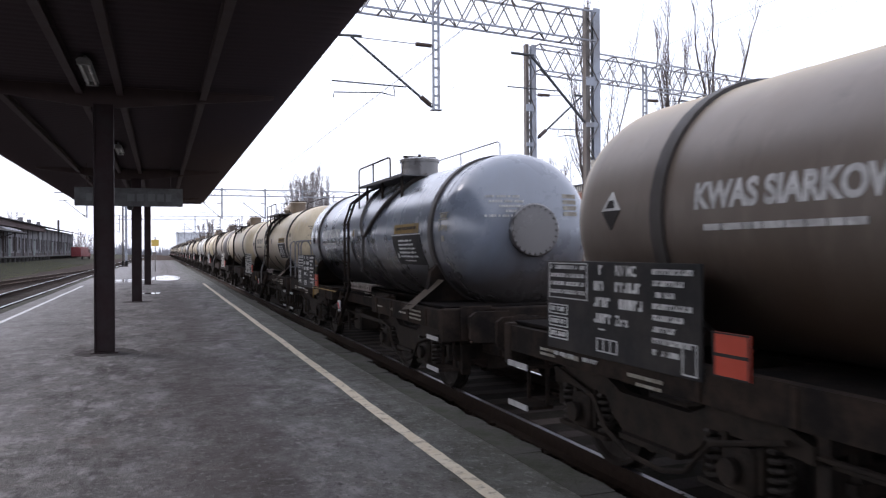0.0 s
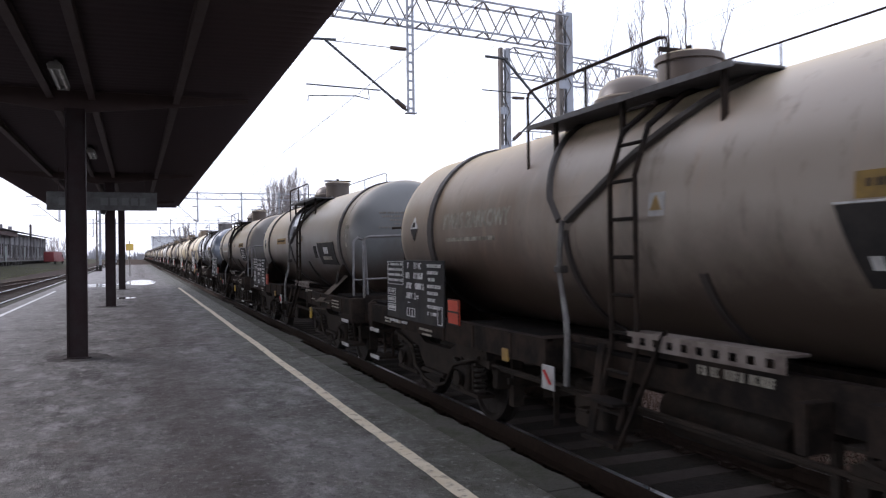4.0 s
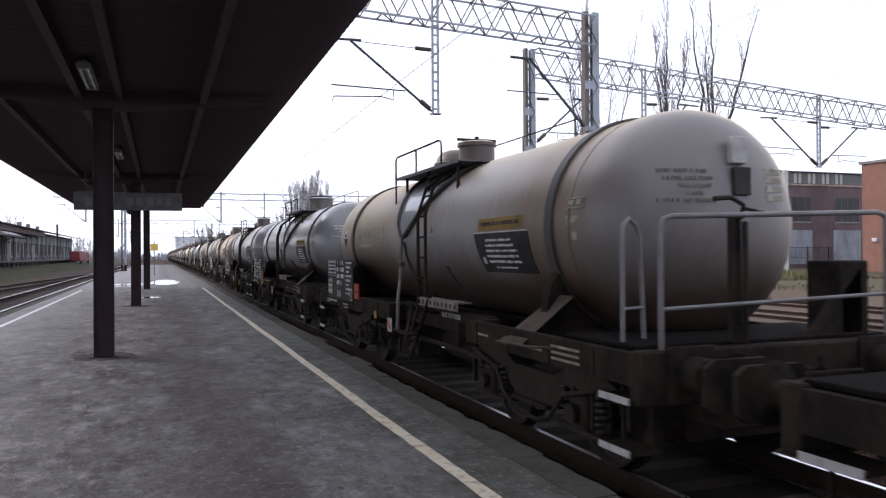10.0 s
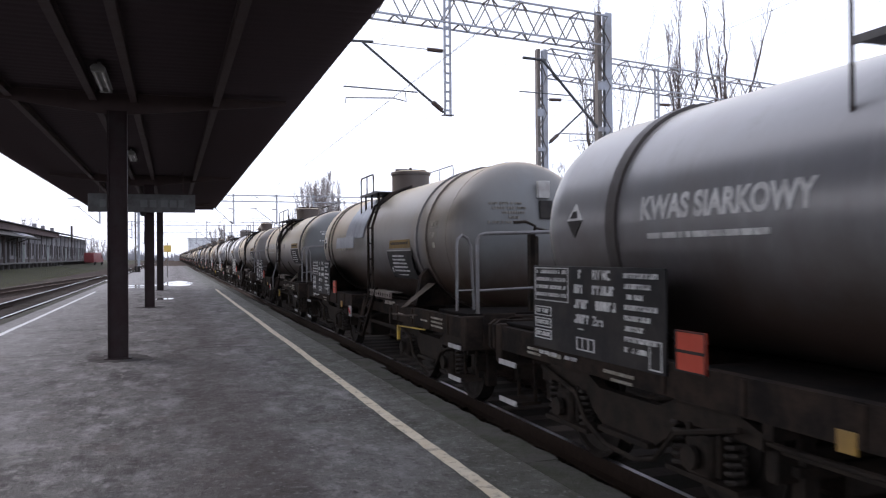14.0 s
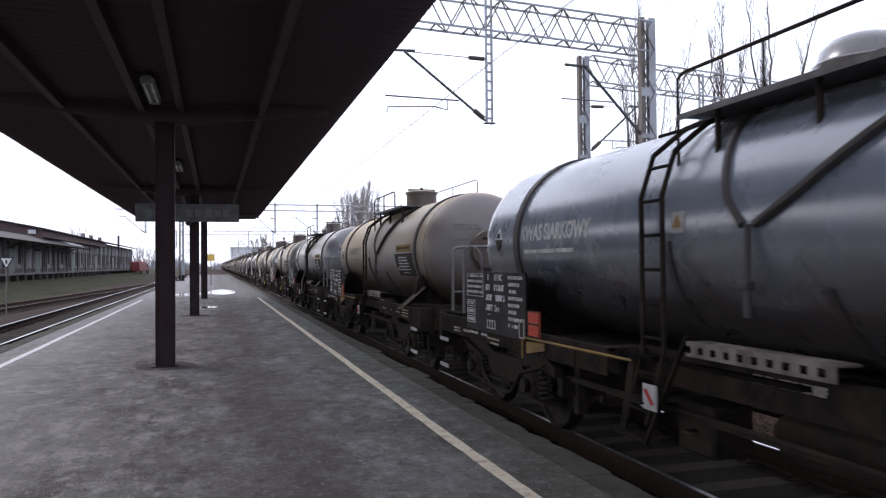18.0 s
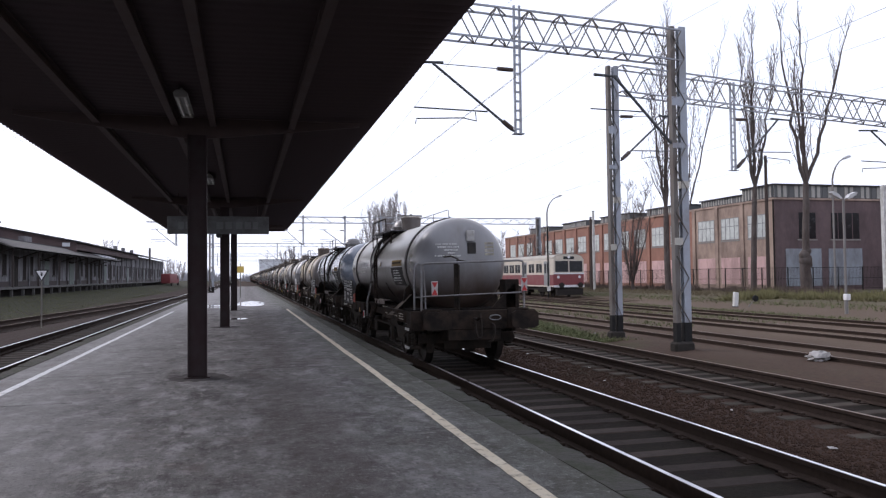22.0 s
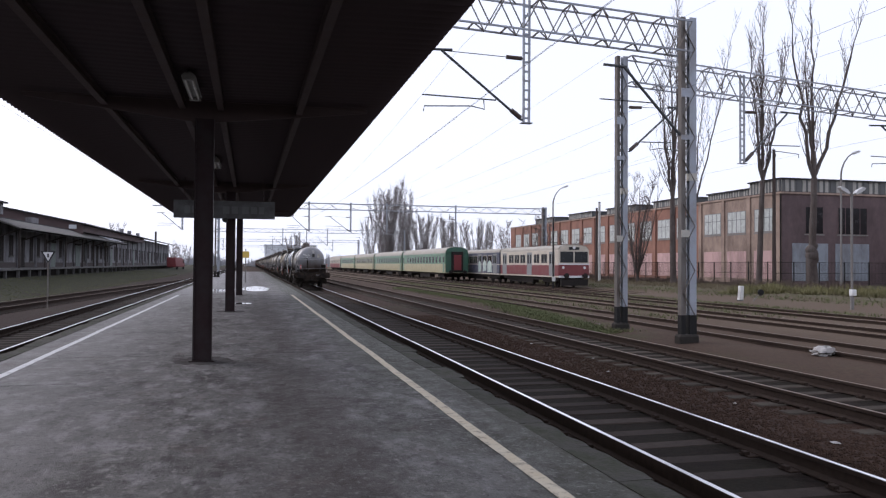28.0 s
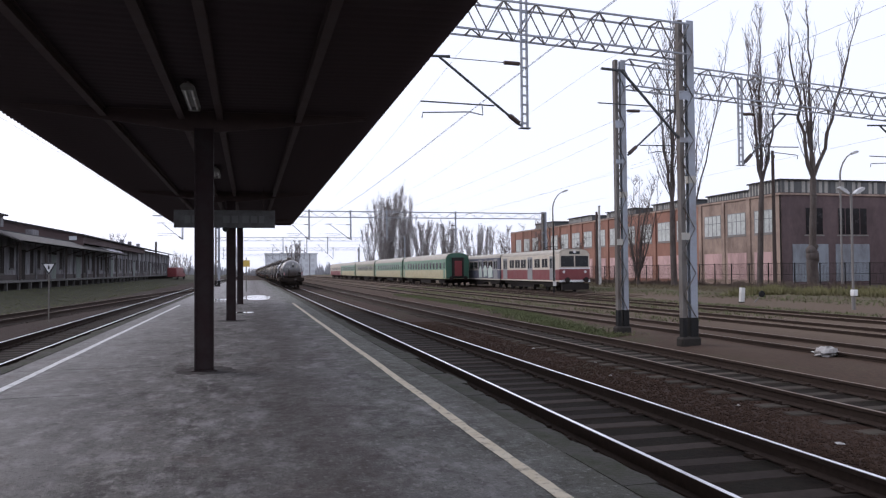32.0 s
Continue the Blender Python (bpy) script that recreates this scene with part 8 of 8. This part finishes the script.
for i in range(520):
    a = rg.uniform(-0.75, 0.95)
    dist = rg.uniform(380, 560)
    x, y, h, w = dist * math.sin(a), dist * math.cos(a), rg.uniform(4, 9), rg.uniform(1.5, 3.5)
    if -12 < x < 20:
        h *= 0.7
    for k in range(26):
        u, q = rg.uniform(-1, 1), rg.uniform(0.15, 0.5)
        top = h * (1 - 0.6 * u * u) * rg.uniform(0.6, 1.05)
        sh.add([(x + u * w * 0.6 - q, y, -1), (x + u * w * 0.6 + q, y, -1), (x + u * w, y + rg.uniform(-2, 2), top)], [(0, 1, 2)])
tagged(single("far_woods", sh, HAZED_WOOD, "bare woods along the horizon with haze painted in", "woods", "stuff", smooth=0))
# Wall and window colours are paled to paint the haze between.
HAZED_WALL = surface("wall_with_painted_haze", (0.62, 0.64, 0.67), (0.66, 0.68, 0.7), 0.1, 0.9, 0, 0)
HAZED_PANE = surface("window_with_painted_haze", (0.52, 0.53, 0.56), (0.55, 0.56, 0.59), 0.1, 0.6, 0, 0)
block = thing("apartment_block", "distant grey apartment block with flat roof and painted haze", "apartment block", pose(8, 400, 0))
part("wall", Shape().box(0, 26, 0, 12, -1, 10.5), HAZED_WALL, block, "", 0)
part("roof", Shape().box(-0.4, 26.4, -0.4, 12.4, 10.5, 10.9), HAZED_PANE, block, "", 0)
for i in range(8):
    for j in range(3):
        part("window", Shape().box(1 + i * 3.15, 2.6 + i * 3.15, -0.1, 0.0, 0.8 + j * 2.85, 2.4 + j * 2.85), HAZED_PANE, block, "", 0)
truck = thing("red_van", "small red van parked far beyond the goods shed", "van", pose(-15.6, 178, 0.0, 0, 0, 78))
part("body", Shape().box(-2.6, 2.6, -1.0, 1.0, 0.5, 2.6, 0.15), EMU_RED, truck)
part("cab", Shape().prism([(2.6, 0.5), (4.0, 0.5), (4.0, 1.3), (3.4, 2.2), (2.6, 2.2)], -0.95, 0.95, "y"), EMU_RED, truck)
part("side_window", Shape().box(2.75, 3.4, -0.97, -0.95, 1.4, 2.0), DARK_GLASS, truck)
for x in (-1.6, 3.1):
    part("wheel", Shape().rev([(0.35, -0.12), (0.35, 0.12), (0.1, 0.1)], (x, -0.95, 0.35), "y", 16), BLACK_ENAMEL, truck)

# ---- grass and weeds ----
GRASS = surface("winter_grass", (0.07, 0.088, 0.034), (0.115, 0.12, 0.052), 0.6, 0.95, 0, 0)
DRY = surface("dry_weeds", (0.095, 0.078, 0.045), (0.14, 0.11, 0.066), 0.8, 0.95, 0, 0)


def tufts(name, mat, label, count, spot, h0, h1, seed):
    sh, rg = Shape(), random.Random(seed)
    for i in range(count):
        x, y = spot(rg)
        z = ground_z(x, y) - 0.02
        for b in range(4):
            a, h = rg.uniform(0, 6.28), rg.uniform(h0, h1)
            l = h * rg.uniform(0.4, 1.3)
            w = 0.012 + 0.02 * h
            c, s = math.cos(a), math.sin(a)
            sh.add([(x - s * w, y + c * w, z), (x + s * w, y - c * w, z), (x + c * l, y + s * l, z + h)], [(0, 1, 2)])
    return single(name, sh, mat, label, "grass", "stuff", smooth=0)


tufts("grass_tufts", GRASS, "thin green grass between the sidings", 15000, lambda g: (lambda y: (min(11.9, 10.0 + max(0, y - 22) * 0.14) + g.gauss(0, 0.42), y))(20 + 40 * g.random()), 0.03, 0.11, 1)
tufts("grass_tufts", GRASS, "green grass bank before the goods shed", 9000, lambda g: (g.uniform(-17.3, -10.6), 33 + 100 * g.random() ** 1.5), 0.02, 0.1, 2)
tufts("grass_tufts", GRASS, "patches of grass along the far sidings", 9500, lambda g: (g.choice((14.9, 18.9, 22.6, 22.8, 29.6, 31.0)) + g.gauss(0, 0.55), 24 + 60 * g.random()), 0.04, 0.18, 3)
tufts("dry_weeds", DRY, "dry yellow weeds before the factory fence", 7000, lambda g: (42.5 - 10 * g.random() ** 1.7, 34 + 55 * g.random()), 0.06, 0.3, 4)


def scrub(name, mat, label, spots, seed):
    """Rounded clumps of blades and stalks that lean outwards."""
    sh, rg = Shape(), random.Random(seed)
    for cx, cy, r, h in spots:
        for i in range(int(260 * r)):
            a, q = rg.uniform(0, 6.28), rg.random() ** 0.6
            x, y = cx + r * q * math.cos(a), cy + r * q * math.sin(a)
            z, up = ground_z(x, y) - 0.03, h * (1 - 0.75 * q * q) * rg.uniform(0.55, 1.1)
            b, l, w = rg.uniform(0, 6.28), rg.uniform(0.05, 0.3), rg.uniform(0.02, 0.05)
            px, py = x + 0.25 * q * math.cos(a) + l * math.cos(b), y + 0.25 * q * math.sin(a) + l * math.sin(b)
            sh.add([(x - w * math.sin(b), y + w * math.cos(b), z), (x + w * math.sin(b), y - w * math.cos(b), z), (px, py, z + up)], [(0, 1, 2)])
    return single(name, sh, mat, label, "scrub", "stuff", smooth=0)


SCRUB = surface("yellow_green_scrub", (0.12, 0.115, 0.05), (0.2, 0.18, 0.085), 0.9, 0.95, 0, 0)
BRAMBLE = surface("brown_bramble", (0.075, 0.055, 0.045), (0.12, 0.09, 0.07), 0.9, 0.95, 0, 0)
rg = random.Random(5)
bank = [(32.5 + 4.5 * f + rg.gauss(0, 0.9), 45 - 8.5 * f + rg.gauss(0, 0.9), rg.uniform(0.7, 1.5), rg.uniform(0.4, 0.8)) for f in [i / 33 for i in range(34)]]
scrub("scrub_bank", SCRUB, "yellow-green scrub on the bank before the factory", bank, 6)
hedge = [(42.2 + rg.gauss(0, 0.5) - 0.5 * (i % 3), 44 + i * 0.75, rg.uniform(0.6, 1.2), rg.uniform(0.35, 0.9)) for i in range(64)]
scrub("bramble_row", BRAMBLE, "brown leafless brambles along the factory fence", hedge, 7)
tufts("grass_tufts", GRASS, "moss and grass between the main line sleepers", 500, lambda g: (g.uniform(4.1, 5.0), g.choice((5.5, 7.2, 9.5, 13.0)) + g.gauss(0, 0.5)), 0.008, 0.025, 5)


# ---- what moves: every wagon rolls away at a steady pace, its wheels turning ----
def motions():
    times = [2.0 * i for i in range(17)]
    spin = [0.1 * i for i in range(321)]
    for k, (w, axles) in enumerate(TRAIN):
        walk(w, [(t, pose(4.55, LAST_AT_START + SPEED * t + PITCH * k + SLACK.get(k, 0.0), RAIL_Z)) for t in times])
        if k < 14:
            for axle, y in axles:
                walk(axle, [(t, pose(0, y, 0.46, -math.degrees(SPEED * t / 0.46), 0, 0)) for t in spin])


motions()
